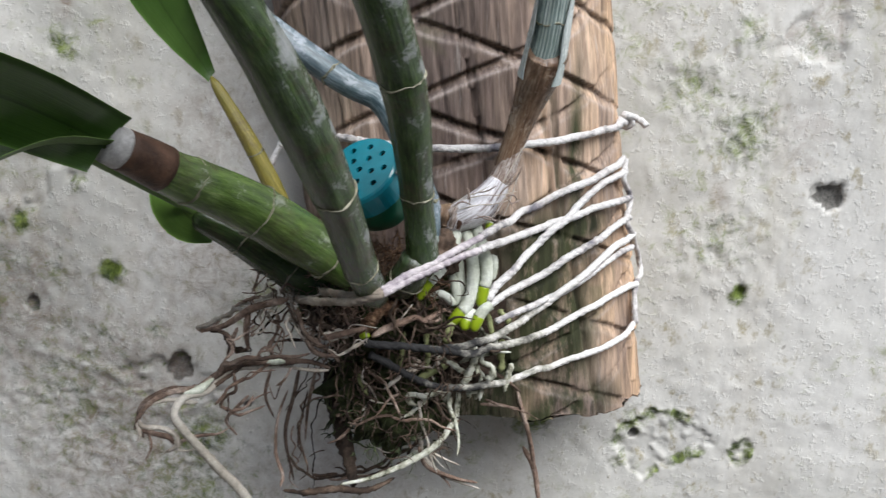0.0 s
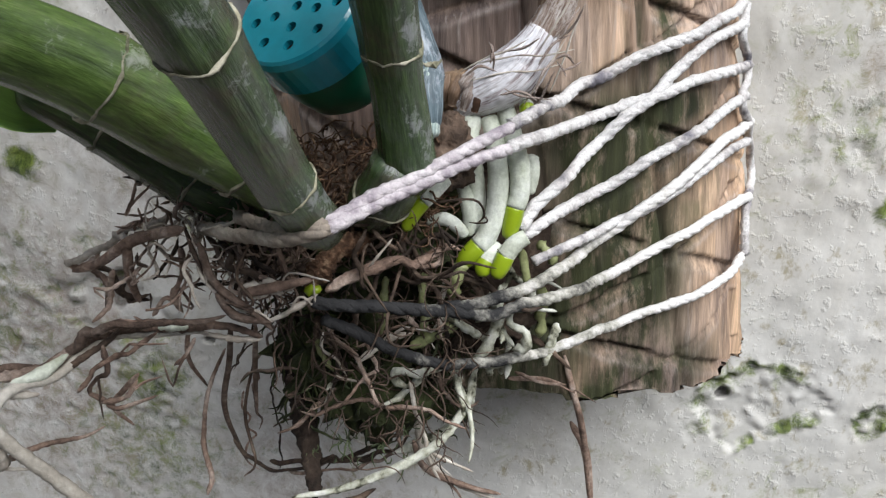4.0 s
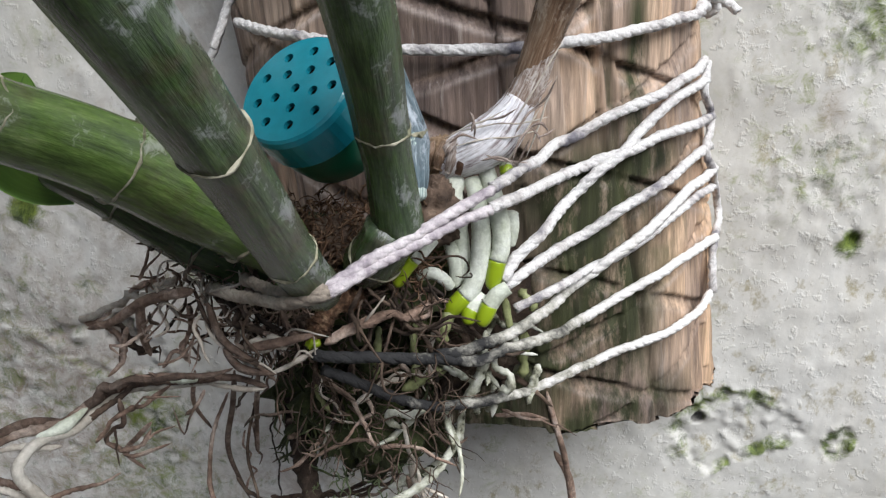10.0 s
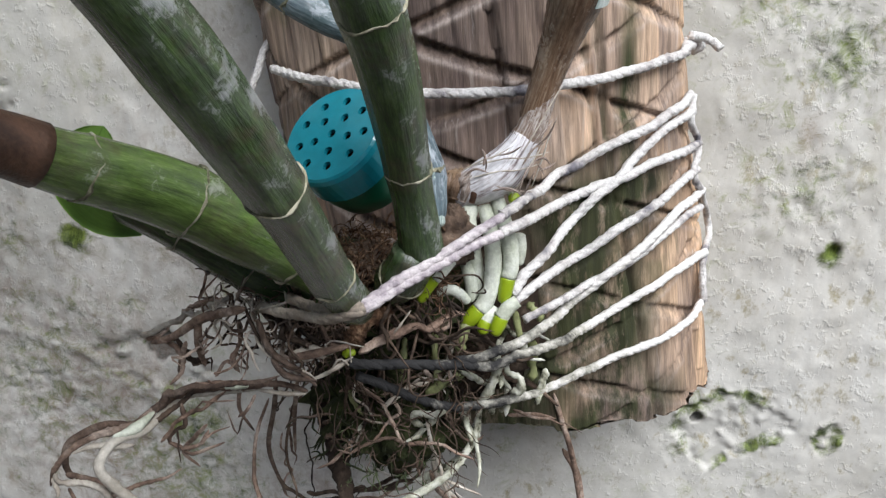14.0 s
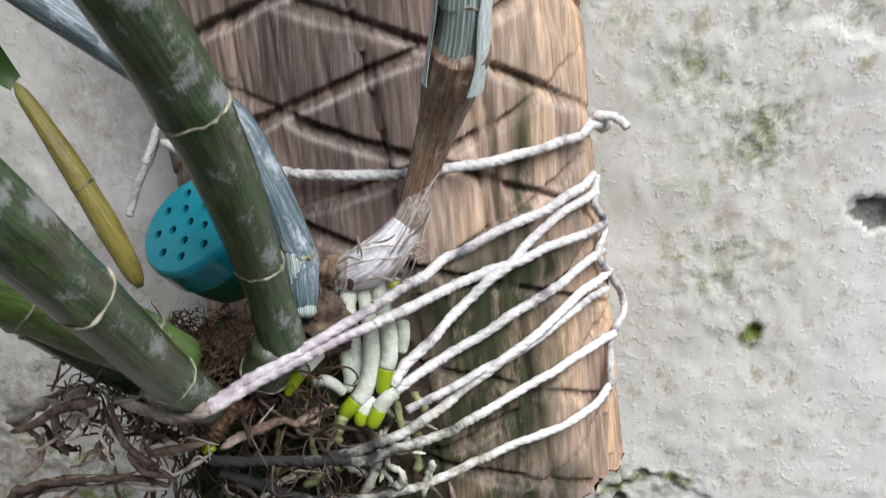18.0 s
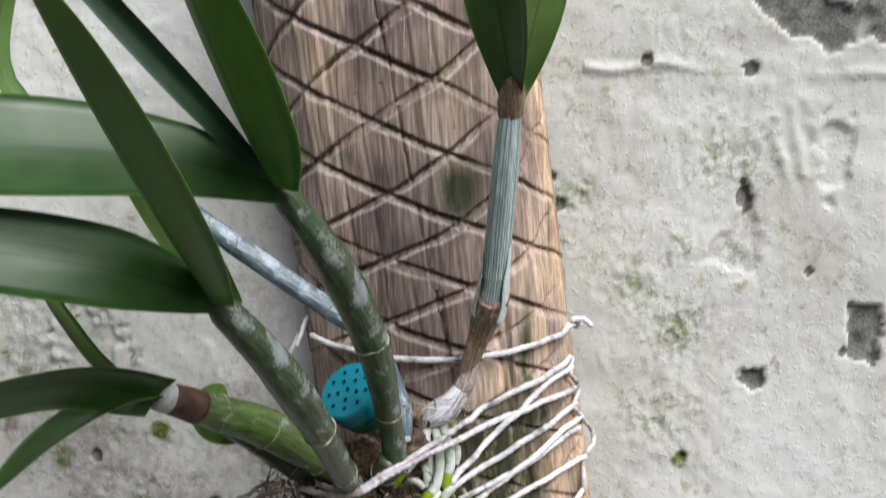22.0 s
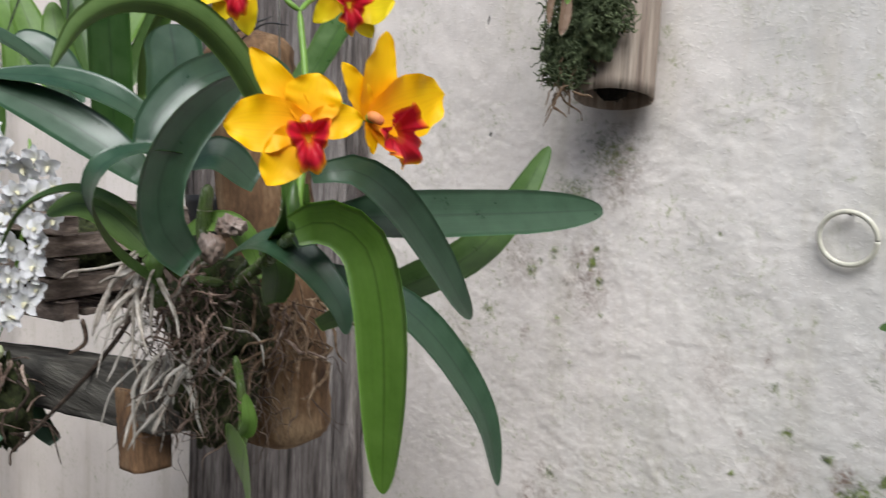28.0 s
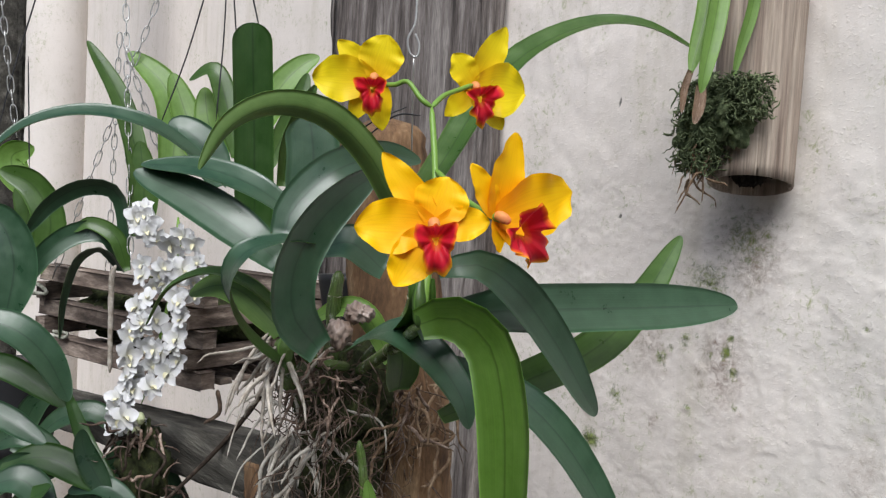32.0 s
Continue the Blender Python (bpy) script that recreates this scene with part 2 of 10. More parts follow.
    st = mix(nt, 1.0, att5.outputs["Color"], ramp(nt, algae, ((0.40, (0, 0, 0)), (0.60, (0.9, 0.9, 0.9)))), 'MULTIPLY')
    c = mix(nt, st, c, (0.27, 0.195, 0.16))
    c = mix(nt, mm, c, ramp(nt, algae, ((0.4, (0.035, 0.06, 0.009)), (0.6, (0.19, 0.25, 0.045)))))
    nt.links.new(c, b.inputs["Base Color"])
    rel = noise_tex(nt, o, 120, 5, 0.5)
    knobs = ramp(nt, noise_tex(nt, o, 230, 4, 0.6), ((0.55, (0, 0, 0)), (0.72, (1, 1, 1))))
    patchy = ramp(nt, noise_tex(nt, o, 12, 4, 0.6), ((0.38, (0.12, 0.12, 0.12)), (0.62, (0.75, 0.75, 0.75))))
    bump(nt, b, mix(nt, 1.0, mix(nt, patchy, (0.5, 0.5, 0.5), rel), mix(nt, 0.5, (0, 0, 0), knobs), 'ADD'), 0.42, 0.0016)
    return m


def palm_wood():
    """Weathered palm wood: long fibres, purple-grey and tan washes."""
    m, nt, b, co = base_mat("palm_wood", 0.72, 0.25)
    o = co.outputs["Object"]
    wash = noise_tex(nt, o, 22, 5, 0.65, (1, 1, 0.28))
    fib = noise_tex(nt, o, 460, 6, 0.72, (1, 1, 0.014))
    fib2 = noise_tex(nt, o, 150, 5, 0.68, (1, 1, 0.012))
    c = ramp(nt, wash, ((0.27, (0.085, 0.064, 0.062)), (0.43, (0.235, 0.185, 0.165)), (0.57, (0.41, 0.33, 0.275)), (0.75, (0.60, 0.51, 0.43))))
    c = mix(nt, 0.75, c, ramp(nt, fib, ((0.28, (0.25, 0.24, 0.24)), (0.7, (1.75, 1.7, 1.65)))), 'MULTIPLY')
    c = mix(nt, 0.55, c, ramp(nt, fib2, ((0.3, (0.5, 0.48, 0.48)), (0.68, (1.4, 1.35, 1.3)))), 'MULTIPLY')
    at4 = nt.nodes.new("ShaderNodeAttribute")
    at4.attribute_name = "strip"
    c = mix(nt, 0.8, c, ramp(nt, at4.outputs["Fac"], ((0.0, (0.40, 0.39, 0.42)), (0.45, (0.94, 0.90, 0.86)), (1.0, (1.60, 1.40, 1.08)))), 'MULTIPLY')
    pale = noise_tex(nt, o, 240, 6, 0.75, (1, 1, 0.03))
    c = mix(nt, ramp(nt, pale, ((0.58, (0, 0, 0)), (0.70, (0.55, 0.55, 0.55)))), c, (0.58, 0.52, 0.48))
    green = noise_tex(nt, o, 22, 4, 0.6)
    c = mix(nt, ramp(nt, green, ((0.60, (0, 0, 0)), (0.72, (0.5, 0.5, 0.5)))), c, (0.12, 0.13, 0.05))
    # notch shade and lip light, laid into the wood's colour
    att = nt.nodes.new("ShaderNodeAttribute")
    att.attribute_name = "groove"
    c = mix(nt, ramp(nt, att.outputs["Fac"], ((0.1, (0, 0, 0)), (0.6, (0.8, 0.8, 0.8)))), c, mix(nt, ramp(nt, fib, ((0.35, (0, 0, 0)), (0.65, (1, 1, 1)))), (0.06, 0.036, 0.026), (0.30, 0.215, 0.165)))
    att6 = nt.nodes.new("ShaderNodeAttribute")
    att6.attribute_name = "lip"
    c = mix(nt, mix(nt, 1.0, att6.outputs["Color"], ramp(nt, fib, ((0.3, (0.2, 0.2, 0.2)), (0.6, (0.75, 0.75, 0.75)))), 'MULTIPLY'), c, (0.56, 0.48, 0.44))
    att3 = nt.nodes.new("ShaderNodeAttribute")
    att3.attribute_name = "mossy"
    mossy = mix(nt, 1.0, att3.outputs["Color"], ramp(nt, noise_tex(nt, o, 60, 7, 0.75, (1, 1, 0.35)), ((0.33, (0, 0, 0)), (0.52, (1, 1, 1)))), 'MULTIPLY')
    c = mix(nt, mossy, c, ramp(nt, fib2, ((0.3, (0.012, 0.014, 0.008)), (0.7, (0.065, 0.07, 0.032)))))
    nt.links.new(c, b.inputs["Base Color"])
    bump(nt, b, mix(nt, 0.4, fib, fib2), 0.9, 0.0013)
    return m


M_WALL, M_PALM = wall_mat(), palm_wood()
M_CANE = cane_mat("green_cane", ((0.3, (0.03, 0.055, 0.014)), (0.55, (0.095, 0.160, 0.036)), (0.75, (0.20, 0.27, 0.090))), (0.46, 0.48, 0.43), 0.66, (0.075, 0.07, 0.035), side=0.09)
M_CANE_DARK = cane_mat("dark_cane", ((0.3, (0.012, 0.021, 0.009)), (0.52, (0.036, 0.066, 0.020)), (0.75, (0.085, 0.135, 0.042))), (0.42, 0.43, 0.45), 0.685, (0.062, 0.040, 0.030), side=0.135)
M_CANE_BLUE = cane_mat("waxy_cane", ((0.3, (0.02, 0.035, 0.045)), (0.5, (0.08, 0.12, 0.14)), (0.72, (0.34, 0.41, 0.45))), (0.58, 0.62, 0.70), 0.61, (0.05, 0.09, 0.09), side=0.06)
M_CANE_PALE = cane_mat("pale_striped_cane", ((0.3, (0.20, 0.27, 0.26)), (0.5, (0.36, 0.44, 0.42)), (0.72, (0.52, 0.58, 0.56))), (0.60, 0.64, 0.62), 0.64, (0.26, 0.34, 0.30), stripes=0.6)
M_CANE_GOLD = cane_mat("yellow_stalk", ((0.3, (0.14, 0.13, 0.03)), (0.6, (0.30, 0.25, 0.06))), (0.4, 0.36, 0.2), 0.62)
M_SCAR = blotchy("tan_scar", ((0.3, (0.12, 0.07, 0.02)), (0.5, (0.34, 0.22, 0.07)), (0.72, (0.46, 0.33, 0.14))), 150, 0.7)
M_NODE = blotchy("node_ring", ((0.34, (0.08, 0.085, 0.045)), (0.52, (0.30, 0.28, 0.20)), (0.7, (0.52, 0.50, 0.40))), 190)
M_BROWN_BAND = blotchy("brown_band", ((0.3, (0.05, 0.028, 0.02)), (0.7, (0.13, 0.07, 0.045))), 160, 0.5)
M_GREY_BAND = blotchy("papery_band", ((0.3, (0.30, 0.29, 0.28)), (0.7, (0.55, 0.55, 0.55))), 200, 0.6)
M_SHEATH = cane_mat("papery_sheath", ((0.32, (0.09, 0.052, 0.04)), (0.48, (0.24, 0.175, 0.14)), (0.66, (0.62, 0.58, 0.56))), (0.68, 0.64, 0.60), 0.53, (0.16, 0.09, 0.055))
M_SHEATH_BR = cane_mat("brown_sheath", ((0.3, (0.07, 0.04, 0.028)), (0.5, (0.20, 0.125, 0.08)), (0.72, (0.40, 0.31, 0.23))), (0.46, 0.38, 0.30), 0.58, (0.06, 0.032, 0.02))
M_LEAF = leaf_mat("leaf_green", (0.030, 0.074, 0.012), (0.074, 0.145, 0.030), 0.34, trans=0.14)
M_LEAF_DARK = leaf_mat("leaf_dark", (0.012, 0.035, 0.016), (0.035, 0.075, 0.035), 0.3, trans=0.06)
M_LEAF_UNDER = leaf_mat("leaf_under", (0.075, 0.15, 0.030), (0.15, 0.25, 0.065), 0.5, trans=0.22)
M_LEAF_BLUE = leaf_mat("leaf_blue_green", (0.012, 0.042, 0.018), (0.042, 0.100, 0.050), 0.34, trans=0.06)
M_LEAF_BLUE.node_tree.nodes["Principled BSDF"].inputs["Specular IOR Level"].default_value = 0.8
M_LEAF_MID = leaf_mat("leaf_mid_green", (0.062, 0.14, 0.016), (0.125, 0.235, 0.040), 0.36, trans=0.24)
M_LEAF_DEEP = leaf_mat("leaf_deep_green", (0.013, 0.045, 0.007), (0.038, 0.092, 0.018), 0.36, trans=0.12)
M_LEAF_BRIGHT = leaf_mat("leaf_bright", (0.10, 0.20, 0.03), (0.20, 0.34, 0.08), 0.4, trans=0.25)
M_ROPE = blotchy("cotton_rope", ((0.32, (0.22, 0.21, 0.24)), (0.43, (0.60, 0.57, 0.56)), (0.52, (0.80, 0.78, 0.77)), (0.7, (0.86, 0.85, 0.84))), 70, 0.95, (1, 1, 1), 1100, 0.0012, 0.9, 0.1, grain=0.45)
M_ROPE_STAIN = blotchy("stained_rope", ((0.34, (0.20, 0.17, 0.20)), (0.46, (0.40, 0.355, 0.385)), (0.6, (0.62, 0.575, 0.59))), 110, 0.95, (1, 1, 1), 1400, 0.0006, 0.8, 0.1)
M_MOSS_LOG = blotchy("grey_green_moss", ((0.3, (0.04, 0.055, 0.025)), (0.55, (0.13, 0.165, 0.08)), (0.75, (0.30, 0.35, 0.19))), 130, 0.95, fine=800, bump_d=0.002)
M_ROPE_DIRTY = blotchy("dirty_rope", ((0.3, (0.10, 0.09, 0.08)), (0.5, (0.27, 0.23, 0.19)), (0.72, (0.50, 0.45, 0.38))), 60, 0.95, (1, 1, 1), 1200, 0.0007, 0.8, 0.1)
M_ROOT_W = blotchy("velamen_root", ((0.3, (0.40, 0.43, 0.33)), (0.55, (0.58, 0.61, 0.53)), (0.75, (0.70, 0.72, 0.67))), 120, 0.75, fine=700)
M_ROOT_TIP = plain("green_root_tip", (0.24, 0.33, 0.012), 0.3, 0.5)
M_ROOT_SPECK = blotchy("speckled_root", ((0.36, (0.05, 0.05, 0.03)), (0.44, (0.34, 0.34, 0.26)), (0.55, (0.56, 0.57, 0.48)), (0.75, (0.70, 0.70, 0.66))), 190, 0.8, fine=600)
M_ROOT_OLIVE = blotchy("olive_root", ((0.3, (0.10, 0.11, 0.04)), (0.55, (0.24, 0.26, 0.12)), (0.75, (0.42, 0.42, 0.30))), 120, 0.75, fine=700)
M_BARK_KNOT = blotchy("rotten_bark", ((0.3, (0.035, 0.018, 0.01)), (0.5, (0.13, 0.07, 0.04)), (0.72, (0.36, 0.24, 0.15))), 420, 0.9, fine=700, bump_d=0.002, grain=0.7)
M_SILVER = cane_mat("silver_sheath", ((0.34, (0.09, 0.05, 0.05)), (0.42, (0.42, 0.37, 0.38)), (0.50, (0.72, 0.71, 0.74)), (0.7, (0.82, 0.82, 0.86))), (0.72, 0.72, 0.73), 0.60, (0.20, 0.12, 0.09))
M_FILM = cane_mat("white_film_sheath", ((0.3, (0.42, 0.50, 0.49)), (0.5, (0.60, 0.66, 0.65)), (0.72, (0.74, 0.78, 0.77))), (0.76, 0.79, 0.79), 0.57, (0.40, 0.48, 0.46))
def soiled_rope():
    """Cord that is white at the slab's edge, mossy grey further in and black where it lies in the wet root ball."""
    m, nt, b, co = base_mat("soiled_rope", 0.95, 0.1)
    o = co.outputs["Object"]
    sx = nt.nodes.new("ShaderNodeSeparateXYZ")
    nt.links.new(o, sx.inputs[0])
    big, small = noise_tex(nt, o, 75, 5, 0.7), noise_tex(nt, o, 1300, 4, 0.7)
    k = node(nt, "ShaderNodeMath")
    k.operation = 'MULTIPLY_ADD'
    nt.links.new(sx.outputs["X"], k.inputs[0])
    k.inputs[1].default_value = 6.0
    nt.links.new(big, k.inputs[2])
    c = ramp(nt, k.outputs[0], ((0.0, (0.035, 0.035, 0.036)), (0.08, (0.16, 0.155, 0.14)), (0.17, (0.42, 0.41, 0.36)), (0.27, (0.66, 0.64, 0.61)), (0.38, (0.83, 0.81, 0.79))))
    c = mix(nt, 0.35, c, ramp(nt, small, ((0.3, (0.45, 0.45, 0.45)), (0.7, (1.3, 1.3, 1.3)))), 'MULTIPLY')
    nt.links.new(c, b.inputs["Base Color"])
    bump(nt, b, small, 0.8, 0.0007)
    return m


M_ROPE_LOW = soiled_rope()
M_ROPE_MOSS = blotchy("mossy_rope", ((0.32, (0.11, 0.12, 0.09)), (0.5, (0.30, 0.30, 0.25)), (0.7, (0.56, 0.54, 0.49))), 90, 0.95, fine=1200, bump_d=0.0007, bump_s=0.8, spec=0.1)
M_ROOT_GREY = blotchy("old_root", ((0.28, (0.06, 0.038, 0.028)), (0.5, (0.22, 0.15, 0.115)), (0.72, (0.48, 0.39, 0.33))), 90, 0.85, fine=600, vary=0.55, bump_d=0.002, grain=0.7)
M_ROOT_DEAD = blotchy("stripped_root", ((0.28, (0.22, 0.19, 0.155)), (0.5, (0.40, 0.37, 0.32)), (0.72, (0.56, 0.53, 0.48))), 60, 0.8, fine=500, bump_d=0.001)
M_ROOT_PALE = blotchy("pale_dry_root", ((0.28, (0.22, 0.18, 0.14)), (0.5, (0.46, 0.41, 0.35)), (0.72, (0.68, 0.64, 0.57))), 90, 0.85, fine=600, vary=0.25, bump_d=0.001)
M_ROOT_DARK = blotchy("dark_root", ((0.3, (0.025, 0.017, 0.013)), (0.55, (0.085, 0.058, 0.042)), (0.75, (0.22, 0.165, 0.125))), 130, 0.9, fine=600, vary=0.6, bump_d=0.002, grain=0.7)
M_FIBRE = blotchy("brown_fibre", ((0.3, (0.09, 0.055, 0.035)), (0.55, (0.24, 0.16, 0.10)), (0.75, (0.42, 0.32, 0.22))), 140, 0.9, fine=900, bump_d=0.0012)
M_MOSS = blotchy("damp_moss", ((0.3, (0.015, 0.018, 0.008)), (0.55, (0.045, 0.055, 0.02)), (0.75, (0.10, 0.12, 0.04))), 130, 0.95, fine=800, bump_d=0.002)
M_TEAL = plain("teal_plastic", (0.008, 0.185, 0.245), 0.2, 0.55)
M_GREEN_PL = plain("green_plastic", (0.004, 0.10, 0.055), 0.3, 0.5)
# near-black colour for parts that stand for shade in openings
M_HOLE_SHADE = plain("shaded_inside", (0.02, 0.018, 0.015), 0.9, 0.1)
M_STEEL = plain("galvanised_steel", (0.45, 0.45, 0.44), 0.35, 0.5, 0.9)
M_PVC = plain("clear_hose", (0.62, 0.60, 0.50), 0.25, 0.5)
M_BLACK = plain("black_wire", (0.02, 0.02, 0.022), 0.5)


# ---- mesh helpers ----
def curve_points(ctrl, n):
    """n points evenly along a Catmull-Rom curve through the control points."""
    p = np.array(ctrl, float)
    p = np.vstack([2 * p[0] - p[1], p, 2 * p[-1] - p[-2]])
    k = len(p) - 3
    out = []
    for i in range(k):
        a, b, c, d = p[i:i + 4]
        t = np.linspace(0, 1, 24, endpoint=False)[:, None]
        out.append(0.5 * (2 * b + (c - a) * t + (2 * a - 5 * b + 4 * c - d) * t ** 2 + (3 * b - a - 3 * c + d) * t ** 3))
    out = np.vstack(out + [p[-2][None]])
    s = np.r_[0, np.cumsum(np.linalg.norm(np.diff(out, axis=0), axis=1))]
    q = np.linspace(0, s[-1], n)
    return np.stack([np.interp(q, s, out[:, j]) for j in range(3)], 1)


def axes_along(c, up=(0.13, -0.9, 0.4)):
    """Tangents and two normals along a polyline, carried without twist."""
    t = np.gradient(c, axis=0)
    t /= np.linalg.norm(t, axis=1)[:, None] + 1e-12
    n = np.empty_like(t)
    v = np.array(up, float)
    for i in range(len(c)):
        v = v - t[i] * (v @ t[i])
        v /= np.linalg.norm(v) + 1e-12
        n[i] = v
    return t, n, np.cross(t, n)


def tube_data(ctrl, radii, seg=10, n=24, rough=0.0, seed=0, round_ends=True):
    """Vertices, faces and uvs of a tapering tube."""
    c = curve_points(ctrl, n)
    t, a, b = axes_along(c)
    r = np.interp(np.linspace(0, 1, n), np.linspace(0, 1, len(radii)), radii)
    if round_ends:
        e = np.minimum(1, np.arange(n) / 2.0 + 0.35)
        r = r * np.minimum(e, e[::-1])
    rng = np.random.RandomState(seed + 11)
    ang = np.linspace(0, 2 * np.pi, seed % 1 + seg, endpoint=False)
    jig = 1 + rough * rng.randn(n, len(ang)) if rough else np.ones((n, len(ang)))
    v = c[:, None] + (r[:, None, None] * jig[..., None]) * (np.cos(ang)[None, :, None] * a[:, None] + np.sin(ang)[None, :, None] * b[:, None])
    v = v.reshape(-1, 3)
    seg = len(ang)
    f, uv = [], []
    length = np.linalg.norm(np.diff(c, axis=0), axis=1).sum()
    for i in range(n - 1):
        for j in range(seg):
            k = (j + 1) % seg
            f.append((i * seg + j, i * seg + k, (i + 1) * seg + k, (i + 1) * seg + j))
            u0, u1, w0, w1 = j / seg, (j + 1) / seg, i / (n - 1) * length * 40, (i + 1) / (n - 1) * length * 40
            uv += [(u0, w0), (u1, w0), (u1, w1), (u0, w1)]
    f += [tuple(range(seg))[::-1], tuple((n - 1) * seg + j for j in range(seg))]
    uv += [(0, 0)] * (2 * seg)
    return v, f, uv


def open_tube(ctrl, radii, gap, half, n=30, seg=26, thick=0.0003):
    """A sheath wrapped round a stem, open on the side that gap points to; half: half the opening in radians."""
    c = curve_points(ctrl, n)
    t, a, b = axes_along(c, gap)
    r = np.interp(np.linspace(0, 1, n), np.linspace(0, 1, len(radii)), radii)
    s = np.linspace(0, 1, n)
    open_at = half * (0.75 + 0.35 * s + 0.08 * np.sin(9 * s))
    ang = open_at[:, None] + (2 * np.pi - 2 * open_at)[:, None] * np.linspace(0, 1, seg)[None]
    skin = lambda k: (c[:, None] + (r - k)[:, None, None] * (np.cos(ang)[..., None] * a[:, None] + np.sin(ang)[..., None] * b[:, None])).reshape(-1, 3)
    v = np.vstack([skin(0), skin(thick)])
    N, f, uv = n * seg, [], []
    for i in range(n - 1):
        for j in range(seg - 1):
            q = (i * seg + j, i * seg + j + 1, (i + 1) * seg + j + 1, (i + 1) * seg + j)
            f += [q, tuple(N + k for k in q[::-1])]
            w = [(j / seg, s[i] * 3), ((j + 1) / seg, s[i] * 3), ((j + 1) / seg, s[i + 1] * 3), (j / seg, s[i + 1] * 3)]
            uv += w + w[::-1]
        for j in (0, seg - 1):
            f.append((i * seg + j, (i + 1) * seg + j, N + (i + 1) * seg + j, N + i * seg + j))
            uv += [(0, 0)] * 4
    return v, f, uv


def join_data(parts):
    v, f, uv, k = [], [], [], 0
    for a, b, c in parts:
        v.append(a)
        f += [tuple(i + k for i in q) for q in b]
        uv += c
        k += len(a)
    return np.vstack(v), f, uv


def part(name, data, material, parent=None, label="", smooth=True):
    """Links vertices, faces and uvs (in world metres), or a bmesh, as one mesh under a thing or part."""
    me = bpy.data.meshes.new(name)
    origin = np.array(parent.matrix_world.translation) if parent else np.zeros(3)
    mats = material if isinstance(material, (list, tuple)) else [material]
    if isinstance(data, bmesh.types.BMesh):
        data.transform(Matrix.Translation(-Vector(origin)))
        data.to_mesh(me)
        data.free()
    else:
        v, f, uv = data[:3]
        me.from_pydata((np.asarray(v) - origin).tolist(), [], f)
        if uv:
            me.uv_layers.new(name="UVMap").data.foreach_set("uv", np.array(uv, float).ravel())
        if len(data) > 3:
            me.polygons.foreach_set("material_index", data[3])
    for m in mats:
        me.materials.append(m)
    me.polygons.foreach_set("use_smooth", [smooth] * len(me.polygons))
    ob = new(name, me)
    if parent:
        ob.parent = parent
        ob.matrix_world = Matrix.Translation(origin)
    if label:
        tagged(ob, label)
    return ob


def thing(name, at, label, category, group="", kind=""):
    ob = new(name)
    ob.empty_display_size = 0.02
    ob.location = at
    ob.matrix_world = Matrix.Translation(at)
    return tagged(ob, label, category, group, kind)


def leaf_data(ctrl, width, up=(0, -0.5, 1), fold=0.25, tip=1.0, base=0.35, n=26, thick=0.0011, cut=False, wave=0.0, seed=0, twist=(0, 0)):
    """A strap leaf along a curve: keeled blade with thickness, pale underside in slot 1."""
    s = 1 - (1 - np.linspace(0, 1, n)) ** 1.8
    dense = curve_points(ctrl, 160)
    c = np.stack([np.interp(s, np.linspace(0, 1, 160), dense[:, j]) for j in range(3)], 1)
    t, nor, side = axes_along(c, up)
    a = np.radians(np.interp(s, np.linspace(0, 1, len(twist)), twist))[:, None]
    nor, side = np.cos(a) * nor - np.sin(a) * side, np.cos(a) * side + np.sin(a) * nor
    w = width / 2 * np.minimum(1, base + (1 - base) * np.sin(np.minimum(1, s / 0.38) * np.pi / 2))
    if not cut:
        w = w * np.sqrt(np.clip(1 - np.clip((s - 1 + 0.55 * tip) / (0.55 * tip), 0, 1) ** 1.9, 0.0002, 1))
    rng = np.random.RandomState(seed + 5)
    ph = rng.rand() * 6
    cols = np.linspace(-1, 1, 9)
    drop = fold * (np.abs(cols) ** 1.25)
    top = c[:, None] + w[:, None, None] * cols[None, :, None] * side[:, None] + (w[:, None] * (drop[None, :] + wave * np.sin(s[:, None] * 9 + ph) * cols[None, :]))[..., None] * nor[:, None]
    th = thick * np.sqrt(np.clip(1 - cols ** 2, 0.02, 1))
    bot = top - th[None, :, None] * nor[:, None]
    v = np.vstack([top.reshape(-1, 3), bot.reshape(-1, 3)])
    N, f, uv, mi = n * 9, [], [], []
    for i in range(n - 1):
        for j in range(8):
            a, b, d, e = i * 9 + j, i * 9 + j + 1, (i + 1) * 9 + j + 1, (i + 1) * 9 + j
            f += [(a, b, d, e), (N + e, N + d, N + b, N + a)]
            q = [(j / 8, s[i]), ((j + 1) / 8, s[i]), ((j + 1) / 8, s[i + 1]), (j / 8, s[i + 1])]
            uv += q + q[::-1]
            mi += [0, 1]
    ring = [(i, 0) for i in range(n)] + [(n - 1, j) for j in range(1, 9)] + [(i, 8) for i in range(n - 2, -1, -1)] + [(0, j) for j in range(7, 0, -1)]
    idx = [i * 9 + j for i, j in ring]
    for a, b in zip(idx, idx[1:] + idx[:1]):
        f.append((b, a, N + a, N + b))
        uv += [(0, 0.5)] * 4
        mi.append(1)
    return v, f, uv, mi


def leaf(parent, ctrl, width, material=None, up=(0, -0.5, 1), label="", under=None, **more):
    return part("leaf", leaf_data(ctrl, width, up, **more), [material or M_LEAF, under or M_LEAF_UNDER], parent, label)


